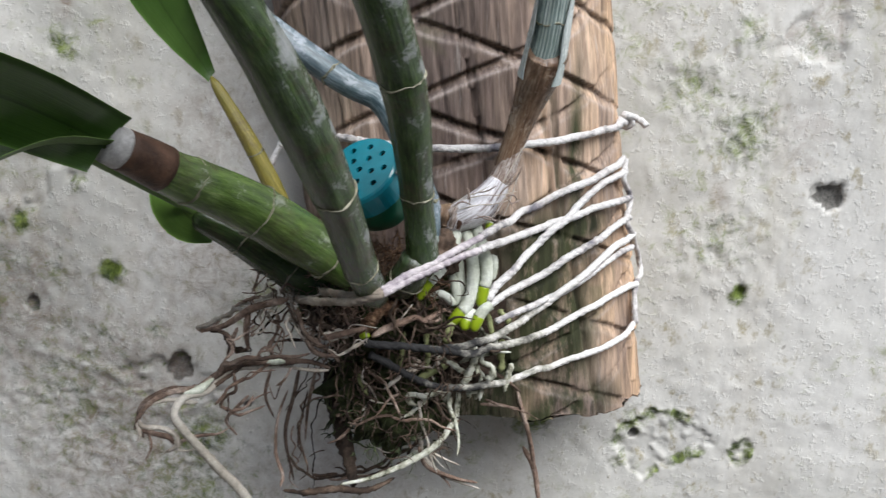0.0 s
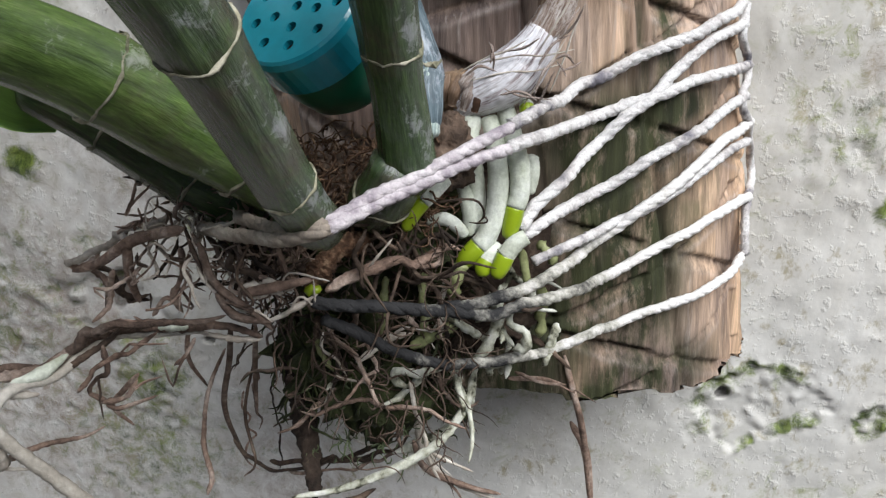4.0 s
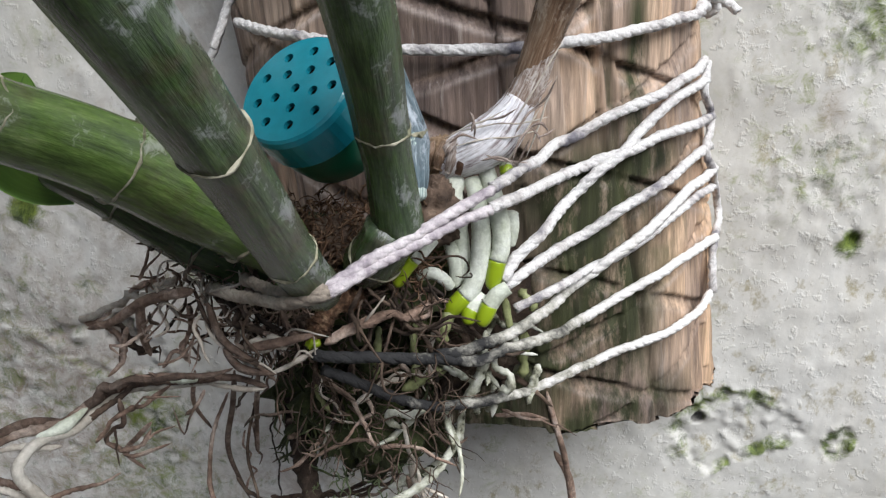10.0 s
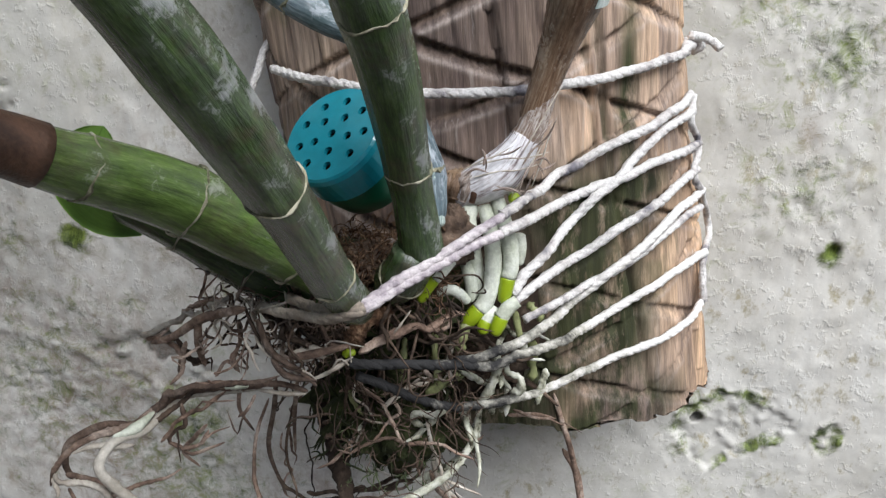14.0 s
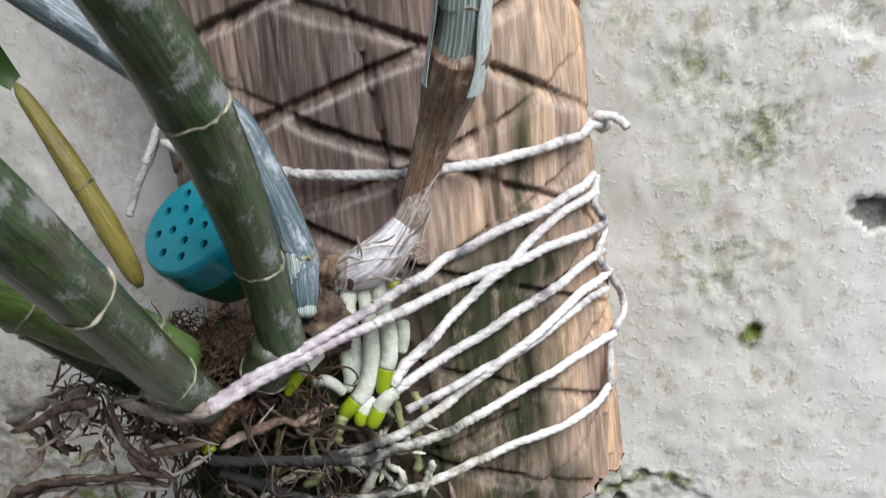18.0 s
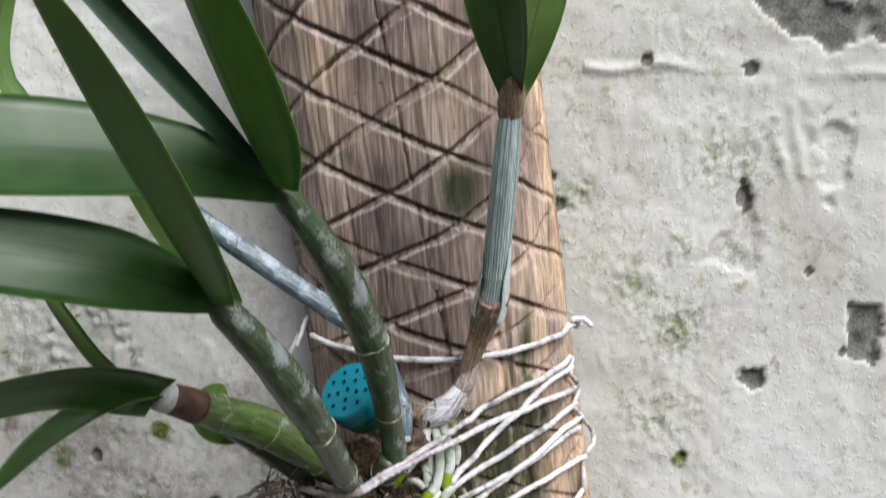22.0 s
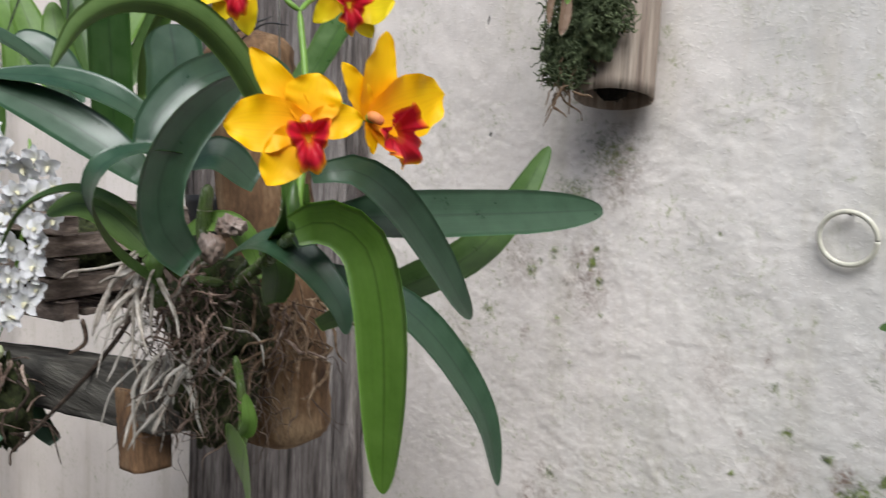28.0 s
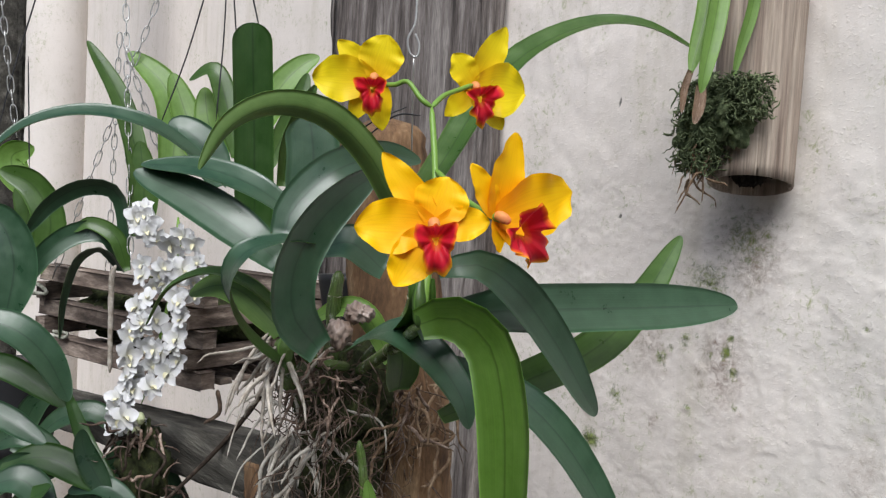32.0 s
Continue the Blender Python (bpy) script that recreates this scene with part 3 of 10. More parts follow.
def rope_data(ctrl, r, pitch=0.0125, seed=0, n=None):
    """Three strands laid round each other."""
    length = np.linalg.norm(np.diff(np.array(ctrl), axis=0), axis=1).sum()
    n = n or max(24, int(length / 0.0016))
    c = curve_points(ctrl, n)
    rng = np.random.RandomState(seed)
    c = c + 0.0004 * np.stack([np.interp(np.arange(n), np.arange(0, n + 7, 7), rng.randn(len(np.arange(0, n + 7, 7)))) for _ in range(3)], 1)
    t, a, b = axes_along(c)
    s = np.linspace(0, length, n)
    loose = 1.3 * np.interp(np.arange(n), np.arange(0, n + 9, 9), rng.randn(len(np.arange(0, n + 9, 9))).cumsum() * 0.5)
    out = []
    for k in range(3):
        w = s / pitch * 2 * np.pi + k * 2.094 + loose
        line = c + 0.29 * r * (np.cos(w)[:, None] * a + np.sin(w)[:, None] * b)
        seg = 6
        tt, aa, bb = axes_along(line)
        ang = np.linspace(0, 2 * np.pi, seg, endpoint=False)
        rr = 0.76 * r * (1 + 0.11 * rng.randn(n, seg))
        v = (line[:, None] + rr[..., None] * (np.cos(ang)[None, :, None] * aa[:, None] + np.sin(ang)[None, :, None] * bb[:, None])).reshape(-1, 3)
        f = [(i * seg + j, i * seg + (j + 1) % seg, (i + 1) * seg + (j + 1) % seg, (i + 1) * seg + j) for i in range(n - 1) for j in range(seg)]
        f += [tuple(range(seg))[::-1], tuple((n - 1) * seg + j for j in range(seg))]
        out.append((v, f, []))
    v, f, _ = join_data(out)
    return v, f, []


def lattice(shape, scale, seed):
    """Smooth value noise on a grid, about -1 to 1; scale: cells across a step."""
    rng = np.random.RandomState(seed)
    h, w = shape
    gy, gx = int(h * scale) + 3, int(w * scale) + 3
    g = rng.rand(gy, gx) * 2 - 1
    y, x = np.arange(h) * scale, np.arange(w) * scale
    iy, ix = y.astype(int), x.astype(int)
    fy, fx = y - iy, x - ix
    fy, fx = fy * fy * (3 - 2 * fy), fx * fx * (3 - 2 * fx)
    a = g[np.ix_(iy, ix)] * (1 - fx) + g[np.ix_(iy, ix + 1)] * fx
    b = g[np.ix_(iy + 1, ix)] * (1 - fx) + g[np.ix_(iy + 1, ix + 1)] * fx
    return a * (1 - fy[:, None]) + b * fy[:, None]


def relief(X, Z, freq, seed):
    """Smooth value noise over coordinates, about -1 to 1."""
    g = np.random.RandomState(seed).rand(64, 64) * 2 - 1
    a = 0.6 + seed
    x, y = (X * math.cos(a) - Z * math.sin(a)) * freq + 1000, (X * math.sin(a) + Z * math.cos(a)) * freq + 1000
    ix, iy = np.floor(x).astype(int), np.floor(y).astype(int)
    fx, fy = x - ix, y - iy
    fx, fy = fx * fx * (3 - 2 * fx), fy * fy * (3 - 2 * fy)
    at = lambda i, j: g[(iy + j) % 64, (ix + i) % 64]
    return (at(0, 0) * (1 - fx) + at(1, 0) * fx) * (1 - fy) + (at(0, 1) * (1 - fx) + at(1, 1) * fx) * fy


def sheet_faces(h, w):
    i = np.arange((h - 1) * (w - 1))
    a = i // (w - 1) * w + i % (w - 1)
    return np.stack([a, a + 1, a + w + 1, a + w], 1).tolist()


def cane(parent, ctrl, radii, material, rings=(), name="pseudobulb", label="", n=44, seg=18, ring_r=1.03):
    """A jointed orchid cane; rings: the places along it (0 to 1) of its nodes."""
    seg = 2 * seg
    v, f, uv = tube_data(ctrl, radii, seg, n)
    c = curve_points(ctrl, n)
    # shallow furrows along the cane, swollen at the nodes
    rng = np.random.RandomState(int(abs(ctrl[0][0]) * 1e5) % 9999)
    th, s = np.linspace(0, 2 * np.pi, seg, endpoint=False), np.linspace(0, 1, n)
    fur = sum(rng.rand() * np.cos(k * th[None] + rng.rand() * 6.28 + 2.5 * rng.randn() * s[:, None]) for k in (2, 3, 5, 8, 11, 13))
    swell = sum((0.05 * np.exp(-((s - q) / 0.018) ** 2) for q in rings), np.zeros(n)) + 0.018 * np.sin(s * 17 + rng.rand() * 6)
    v = (c[:, None] + (v.reshape(n, seg, 3) - c[:, None]) * (1 + 0.020 * fur + swell[:, None])[..., None]).reshape(-1, 3)
    ob = part(name, (v, f, uv), material, parent, label)
    for s in rings:
        k = s * (n - 1)
        i = int(min(max(k, 1), n - 2))
        mid = c[i] + (c[i + 1] - c[i]) * (k - i)
        d = (c[i + 1] - c[i - 1])
        d /= np.linalg.norm(d)
        r = np.interp(s, np.linspace(0, 1, len(radii)), radii) * ring_r * 1.05
        ring, rf, ruv = tube_data([mid - d * 0.00028, mid, mid + d * 0.00028], [r * 0.982, r, r * 0.982], seg, 5, 0.008, i, False)
        wav = 0.0007 * (np.sin(2 * th + i) + 0.6 * np.sin(5 * th + 2 * i) + 0.4 * rng.randn(seg))
        part("node_ring", ((ring.reshape(5, seg, 3) + wav[None, :, None] * d).reshape(-1, 3), rf, ruv), M_NODE, ob)
    return ob


def lump_data(centre, radii, seed=0, rough=0.22, n=30):
    """A knobbly ball of packed fibre."""
    rng = np.random.RandomState(seed)
    th, ph = np.linspace(0.02, np.pi - 0.02, n), np.linspace(0, 2 * np.pi, 2 * n, endpoint=False)
    T, F = np.meshgrid(th, ph, indexing="ij")
    d = np.stack([np.sin(T) * np.cos(F), np.sin(T) * np.sin(F), np.cos(T)], -1)
    k = rng.randn(7, 3) * 3.2
    r = 1 + rough * sum(np.sin(d @ k[i] * (1 + 0.8 * i) + i) / (1 + 0.4 * i) for i in range(7)) / 2 + 0.05 * rng.randn(*T.shape)
    v = (np.array(centre) + d * r[..., None] * np.array(radii)).reshape(-1, 3)
    w = 2 * n
    f = [(i * w + j, i * w + (j + 1) % w, (i + 1) * w + (j + 1) % w, (i + 1) * w + j) for i in range(n - 1) for j in range(w)]
    f += [tuple(range(w))[::-1], tuple((n - 1) * w + j for j in range(w))]
    return v, f, []


# ---- the wall, the yard floor ----
WALL_Y = 0.517
PITS = ((0.1895, 1.4065, 0.0088, 0.005), (0.178, 1.533, 0.006, 0.003), (0.0842, 1.2527, 0.0030, 0.003), (0.143, 1.348, 0.0035, 0.003), (-0.206, 1.289, 0.011, 0.003),
        (-0.298, 1.331, 0.005, 0.004), (0.1119, 1.6244, 0.0045, 0.003), (0.1786, 1.6171, 0.0055, 0.003), (-0.243, 1.355, 0.004, 0.002), (-0.1624, 1.2652, 0.0035, 0.004),
        (0.0495, 1.546, 0.0045, 0.003), (0.0545, 1.528, 0.0055, 0.003), (0.2475, 1.427, 0.003, 0.003), (0.223, 1.483, 0.003, 0.002), (-1.060, 1.678, 0.0035, 0.002), (-1.0715, 1.8367, 0.0035, 0.002))
# x, z, radius, weight
MOSSY_RIGHT = ((0.141, 1.347, 0.009, 1.0), (0.120, 1.370, 0.018, 0.4), (0.1379, 1.4414, 0.026, 0.62), (0.136, 1.498, 0.022, 0.45), (0.060, 1.532, 0.022, 0.5), (0.0717, 1.536, 0.018, 0.5), (0.05, 1.50, 0.02, 0.5), (0.02, 1.262, 0.02, 0.7),
               (0.0765, 1.2345, 0.010, 0.62), (0.0885, 1.2630, 0.011, 0.62), (0.1072, 1.2600, 0.006, 0.5), (0.074, 1.245, 0.008, 0.62), (0.17, 1.56, 0.045, 0.42), (0.1265, 1.3777, 0.03, 0.45), (0.11, 1.47, 0.03, 0.45), (0.175, 1.495, 0.02, 0.45))
MOSSY_LEFT = ((-0.5321, 1.3097, 0.028, 1.5), (-0.4873, 1.3724, 0.019, 1.25), (-0.512, 1.345, 0.009, 0.9), (-0.198, 1.240, 0.030, 0.7), (-0.244, 1.354, 0.010, 1.2), (-0.2998, 1.383, 0.010, 1.1), (-0.255, 1.315, 0.012, 0.5), (-1.0855, 1.3635, 0.020, 1.0), (-0.906, 1.607, 0.036, 0.62), (-0.420, 1.492, 0.022, 0.55),
              (-1.045, 1.434, 0.020, 0.6), (-0.28, 1.27, 0.09, 0.42), (-0.20, 1.20, 0.08, 0.45), (-0.33, 1.36, 0.07, 0.38), (-0.15, 1.33, 0.05, 0.35), (-0.36, 1.47, 0.06, 0.4), (-0.8754, 1.5215, 0.011, 1.0), (-0.8665, 1.498, 0.012, 0.9), (-0.871, 1.540, 0.007, 0.9), (-0.8585, 1.457, 0.008, 0.7), (-0.3512, 1.3966, 0.03, 0.5), (-0.86, 1.66, 0.05, 0.55))
# stains; the broad lower-left ones also stand for shade beside the plant
STAINS_AND_SHADE = ((-0.4277, 1.5026, 0.022, 1.5), (-0.3063, 1.690, 0.032, 1.4), (-0.4539, 1.671, 0.02, 0.9), (-0.994, 1.512, 0.05, 0.6), (-0.880, 1.499, 0.055, 0.85), (-0.92, 1.15, 0.06, 0.9), (-0.96, 1.192, 0.02, 1.1), (-0.62, 1.30, 0.05, 0.5), (-0.70, 1.42, 0.05, 0.45), (-0.338, 1.381, 0.03, 0.6), (-1.046, 1.108, 0.016, 1.2),
          (0.179, 1.519, 0.022, 0.5), (0.1257, 1.406, 0.014, 0.6), (-0.21, 1.285, 0.035, 0.45), (-0.25, 1.25, 0.11, 0.8), (-0.31, 1.33, 0.09, 0.7), (-0.12, 1.18, 0.09, 0.6), (-0.18, 1.36, 0.06, 0.6), (-0.17, 1.45, 0.05, 0.5), (0.17, 1.44, 0.03, 0.4), (0.23, 1.50, 0.03, 0.35), (-0.85, 1.64, 0.06, 0.9))
spots = np.random.RandomState(77)
for x, z, spread, count in ((-0.93, 1.52, 0.05, 18), (-0.454, 1.48, 0.035, 14), (-0.339, 1.387, 0.04, 14), (-0.88, 1.20, 0.04, 8), (-0.58, 1.40, 0.10, 14), (-0.514, 1.359, 0.04, 8), (-0.31, 1.52, 0.05, 10)):
    for _ in range(count):
        at = x + spread * spots.randn(), z + spread * spots.randn()
        if spots.rand() < 0.62:
            MOSSY_LEFT += ((*at, 0.006 + 0.013 * spots.rand() ** 2, 0.42 + 0.35 * spots.rand()),)
        else:
            STAINS_AND_SHADE += ((*at, 0.006 + 0.014 * spots.rand() ** 2, 0.7 + 0.7 * spots.rand()),)
# outlines of bare dark patches, and of a shallow flake in the top coat
BARE = ([(0.1015, 1.7023), (0.1052, 1.6918), (0.1281, 1.6814), (0.1472, 1.6802), (0.1607, 1.6867), (0.1708, 1.6882), (0.1721, 1.7001), (0.140, 1.712)],
        [(0.179, 1.6965), (0.1814, 1.6793), (0.1768, 1.6638), (0.1875, 1.6514), (0.2001, 1.6355), (0.2273, 1.6305), (0.2498, 1.6347), (0.2736, 1.6326), (0.270, 1.6937), (0.225, 1.715)],
        [(0.2512, 1.4598), (0.2487, 1.4408), (0.2531, 1.4219), (0.2727, 1.4149), (0.2701, 1.4603)],
        [(0.1726, 1.5404), (0.1795, 1.5434), (0.1841, 1.5331), (0.1845, 1.5221), (0.1803, 1.5213), (0.1781, 1.5331)])
ISLAND = [(0.227, 1.6712), (0.235, 1.6761), (0.2452, 1.6708), (0.2426, 1.6572), (0.2261, 1.6558)]
FLAKE = [(0.1796, 1.5250), (0.1844, 1.5258), (0.1932, 1.5073), (0.1895, 1.4829), (0.171, 1.4844), (0.150, 1.4897), (0.1543, 1.503), (0.1751, 1.5182)]


RIDGES = (((0.206, 1.594), (0.211, 1.571), (0.216, 1.548)), ((0.195, 1.585), (0.203, 1.560), (0.209, 1.538)), ((0.219, 1.580), (0.226, 1.560)), ((-0.30, 1.30), (-0.25, 1.285), (-0.21, 1.262)), ((-0.36, 1.43), (-0.31, 1.415)))


HOLLOW = [(0.0717, 1.2504), (0.0895, 1.2669), (0.1102, 1.2671), (0.1352, 1.2522), (0.1347, 1.2459), (0.1148, 1.2369), (0.0910, 1.2208), (0.0780, 1.2299)]
POCKET = [(0.1430, 1.2425), (0.1500, 1.2500), (0.1558, 1.2517), (0.1575, 1.2440), (0.1508, 1.2325)]


def in_ring(ring, px, pz):
    """Whether points lie in an outline, and how far they are from it."""
    inside, near = np.full(px.shape, False), np.full(px.shape, 9.0)
    for (x0, z0), (x1, z1) in zip(ring, ring[1:] + ring[:1]):
        t = np.clip(((px - x0) * (x1 - x0) + (pz - z0) * (z1 - z0)) / ((x1 - x0) ** 2 + (z1 - z0) ** 2), 0, 1)
        near = np.minimum(near, np.hypot(px - x0 - t * (x1 - x0), pz - z0 - t * (z1 - z0)))
        inside ^= ((z0 > pz) != (z1 > pz)) & (px < (x1 - x0) * (pz - z0) / (z1 - z0 + 1e-9) + x0)
    return inside, near


def wall_sheet(name, xs, zs, seed):
    X, Z = np.meshgrid(xs, zs)
    n = lambda f, k: relief(X, Z, f, seed + k)
    warp = 0.006 * n(48, 30) + 0.003 * n(120, 31), 0.006 * n(48, 32) + 0.003 * n(120, 33)
    nl = lambda f, k: relief(X + warp[0], Z + warp[1], f, seed + k)
    rough = np.clip(0.7 + 0.3 * (X + 0.45) / 0.25, 0.95, 1)
    d = 0.0020 * n(9, 0) + 0.0007 * n(45, 1) + 0.0003 * n(110, 2) + 0.0001 * n(230, 3)
    d += (0.0008 * np.clip(nl(150, 8) - 0.30, 0, 1) + 0.0010 * np.clip(nl(80, 10) - 0.35, 0, 1)) * (0.55 + 0.6 * np.clip(n(14, 34) + 0.4, 0, 1)) - 0.002 * np.clip(n(60, 11) - 0.72, 0, 1)
    # old coats of limewash, flaked off in shallow terraces
    for f, k, tall in ((16, 50, 0.0007), (34, 51, 0.0004), (23, 52, 0.0004)):
        d += tall * np.clip((relief(X + 1.5 * warp[0], Z + 1.5 * warp[1], f, seed + k) + 0.15) * 8, 0, 1) * np.clip(0.9 - 5 * (X + 0.05), 0.35, 0.9)
    d = d * rough
    worn_shade, moss = np.zeros(X.shape), np.zeros(X.shape)
    wob = 1 + 0.34 * n(110, 4) + 0.34 * n(260, 5)
    for x, z, r, deep in PITS:
        q = np.sqrt((X - x) ** 2 + (Z - z) ** 2) / (r * wob)
        k = np.clip(3.0 - 3.0 * q, 0, 1)
        d, worn_shade = d - deep * k, np.maximum(worn_shade, k)
    # flaked patches in the top coat, and a long ridge
    for x, z, sx, sz, r in ((0.235, 1.56, 0.6, 1.6, 0.018), (-0.21, 1.28, 1.6, 0.7, 0.022), (-0.30, 1.42, 1, 1, 0.03)):
        q = np.sqrt(((X - x) / sx) ** 2 + ((Z - z) / sz) ** 2) / (r * wob)
        d -= 0.0026 * np.clip(8 - 8 * q, 0, 1)
        moss = np.maximum(moss, 0.55 * np.exp(-((q - 0.93) / 0.10) ** 2) * (n(40, 12) > -0.1))
    # a flaked, mossy-edged hollow below the slab, and a pocket beside it
    for ring, deep in ((HOLLOW, 0.0017), (POCKET, 0.0014)):
        px, pz = X + 0.0030 * n(130, 20) + 0.0015 * n(300, 21), Z + 0.0030 * n(130, 22) + 0.0015 * n(300, 23)
        inside, near = in_ring(ring, px, pz)
        q = np.where(inside, near, 0)
        d -= deep * np.clip(q / 0.0018, 0, 1) * (1 - 0.35 * np.clip(q / 0.018, 0, 1)) - 0.0016 * (q > 0.002) * np.clip(n(190, 24), 0, 1)
        # dark rim just inside the outline: edge shadow put into the colour
        worn_shade = np.maximum(worn_shade, 0.16 * (q > 0) * np.exp(-((q - 0.0008) / 0.0014) ** 2) * np.clip(0.7 + n(50, 26), 0.2, 1))
        worn_shade = np.maximum(worn_shade, 0.09 * (q > 0.002) * np.clip(0.2 + n(150, 25), 0, 1))
        moss = np.maximum(moss, 0.80 * np.exp(-(np.where(inside, near, 1.4 * near) / 0.0040) ** 2) * np.clip(0.65 + n(60, 12) - 9 * (X - 0.10), 0.25, 1))
    # bare dark patches where the plaster has fallen, and one shallow flake
    px, pz = X + 0.004 * n(70, 20) + 0.0025 * n(180, 21), Z + 0.004 * n(70, 22) + 0.0025 * n(180, 23)
    island, _ = in_ring(ISLAND, px, pz)
    for ring in BARE:
        inside, near = in_ring(ring, px, pz)
        q = np.where(inside & ~island, near, 0)
        d -= np.clip(q / 0.0015, 0, 1) * (0.0042 + 0.0016 * n(150, 27))
        worn_shade = np.maximum(worn_shade, np.clip(q / 0.0006, 0, 1) * (0.55 + 0.3 * n(90, 28)))
    inside, near = in_ring(FLAKE, px, pz)
    q = np.where(inside, near, 0)
    d -= 0.0018 * np.clip(q / 0.0012, 0, 1)
    flaked = 0.45 * np.clip(q / 0.002, 0, 1)
    line = 1.622 - 0.05 * (X - 0.1) + 0.005 * n(30, 9)
    d += 0.0024 * np.exp(-((Z - line) / 0.0025) ** 2) * (X > 0.07) * np.clip(0.5 + n(28, 17), 0, 1)
    for pts in RIDGES:
        for (x0, z0), (x1, z1) in zip(pts, pts[1:]):
            t = np.clip(((X - x0) * (x1 - x0) + (Z - z0) * (z1 - z0)) / ((x1 - x0) ** 2 + (z1 - z0) ** 2), 0, 1)
            q = np.hypot(X - x0 - t * (x1 - x0) + 0.003 * n(60, 14), Z - z0 - t * (z1 - z0) + 0.003 * n(60, 15))
            d += 0.0022 * np.exp(-(q / 0.0028) ** 2) * (0.6 + 0.4 * n(90, 16))
    for x, z, r, w in MOSSY_RIGHT + MOSSY_LEFT:
        q = np.sqrt((X - x) ** 2 + (Z - z) ** 2) / (r * wob)
        moss = np.maximum(moss, w * np.clip(1.15 - q, 0, 1))
    stain_shade = flaked
    for x, z, r, w in STAINS_AND_SHADE:
        stain_shade = np.maximum(stain_shade, w * np.clip(1.25 - np.sqrt(((X - x) * 1.5) ** 2 + (Z - z) ** 2) / (r * wob), 0, 1))
    d += 0.0022 * moss * n(260, 6)
    edge = np.minimum.reduce([(X - xs[0]) / 0.02, (xs[-1] - X) / 0.02, (Z - zs[0]) / 0.02, (zs[-1] - Z) / 0.02]).clip(0, 1)
    v = np.stack([X, WALL_Y - d * edge, Z], -1).reshape(-1, 3)
    ob = part(name, (v, sheet_faces(*X.shape), []), M_WALL)
    for key, val in (("worn_shade", worn_shade), ("mossy", moss), ("stain_shade", stain_shade)):
        ob.data.attributes.new(key, 'FLOAT', 'POINT').data.foreach_set("value", val.ravel().astype(np.float32))
    return ob


spaced = lambda a: a[np.r_[True, np.diff(a) > 0.0006]]
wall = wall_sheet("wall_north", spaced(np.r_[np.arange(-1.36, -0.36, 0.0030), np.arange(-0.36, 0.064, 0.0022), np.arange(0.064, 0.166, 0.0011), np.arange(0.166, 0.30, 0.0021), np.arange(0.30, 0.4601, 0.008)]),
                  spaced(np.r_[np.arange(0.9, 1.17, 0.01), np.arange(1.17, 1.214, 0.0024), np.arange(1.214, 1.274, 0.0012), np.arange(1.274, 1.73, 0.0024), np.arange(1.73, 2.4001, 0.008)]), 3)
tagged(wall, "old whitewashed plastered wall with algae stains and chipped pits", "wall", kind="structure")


def slab(name, lo, hi, material, label, category="wall", kind="structure"):
    bm = bmesh.new()
    bmesh.ops.create_cube(bm, size=1)
    for v in bm.verts:
        v.co = [lo[i] + (v.co[i] + 0.5) * (hi[i] - lo[i]) for i in range(3)]
    bmesh.ops.bevel(bm, geom=bm.edges[:], offset=0.002, segments=1, affect='EDGES')
    ob = part(name, bm, material, None, "", False)
    return tagged(ob, label, category, kind=kind)


plainwall = "rough whitewashed plaster of the same yard wall"
slab("wall_north_left", (-5.0, WALL_Y, 0.0), (-1.36, 0.72, 3.0), M_WALL, plainwall)
slab("wall_north_right", (0.46, WALL_Y, 0.0), (2.5, 0.72, 3.0), M_WALL, plainwall)
slab("wall_north_foot", (-1.36, WALL_Y, 0.0), (0.46, 0.72, 0.9), M_WALL, plainwall)
slab("wall_north_head", (-1.36, WALL_Y, 2.4), (0.46, 0.72, 3.0), M_WALL, plainwall)
slab("wall_north_core", (-1.36, WALL_Y + 0.015, 0.9), (0.46, 0.72, 2.4), M_WALL, plainwall)
slab("wall_west", (-5.2, -4.0, 0.0), (-5.0, 0.72, 3.0), M_WALL, "unseen whitewashed side wall added to close the yard")
# unseen walls, added to block low skylight and front fill
M_UNSEEN_WALL = blotchy("unseen_wall_grey", ((0.3, (0.16, 0.155, 0.14)), (0.5, (0.26, 0.25, 0.23)), (0.72, (0.36, 0.35, 0.32))), 4, 0.9, fine=160, bump_d=0.002)
slab("unseen_wall_south", (-5.2, -4.2, 0.0), (2.7, -4.0, 3.0), M_UNSEEN_WALL, "unseen grey wall added across the yard to cut fill light")
slab("unseen_wall_east", (2.5, -4.0, 0.0), (2.7, 0.72, 2.3), M_WALL, "unseen whitewashed side wall added to close the yard")
# unseen floor, kept dark to cut light bounced from below
M_FLOOR = blotchy("unseen_floor_dark", ((0.3, (0.05, 0.045, 0.04)), (0.7, (0.12, 0.11, 0.10))), 3, 0.9, fine=200, bump_d=0.002)
slab("floor", (-5.2, -4.0, -0.1), (2.5, 0.72, 0.0), M_FLOOR, "unseen yard floor, dark to cut bounced light", "floor")


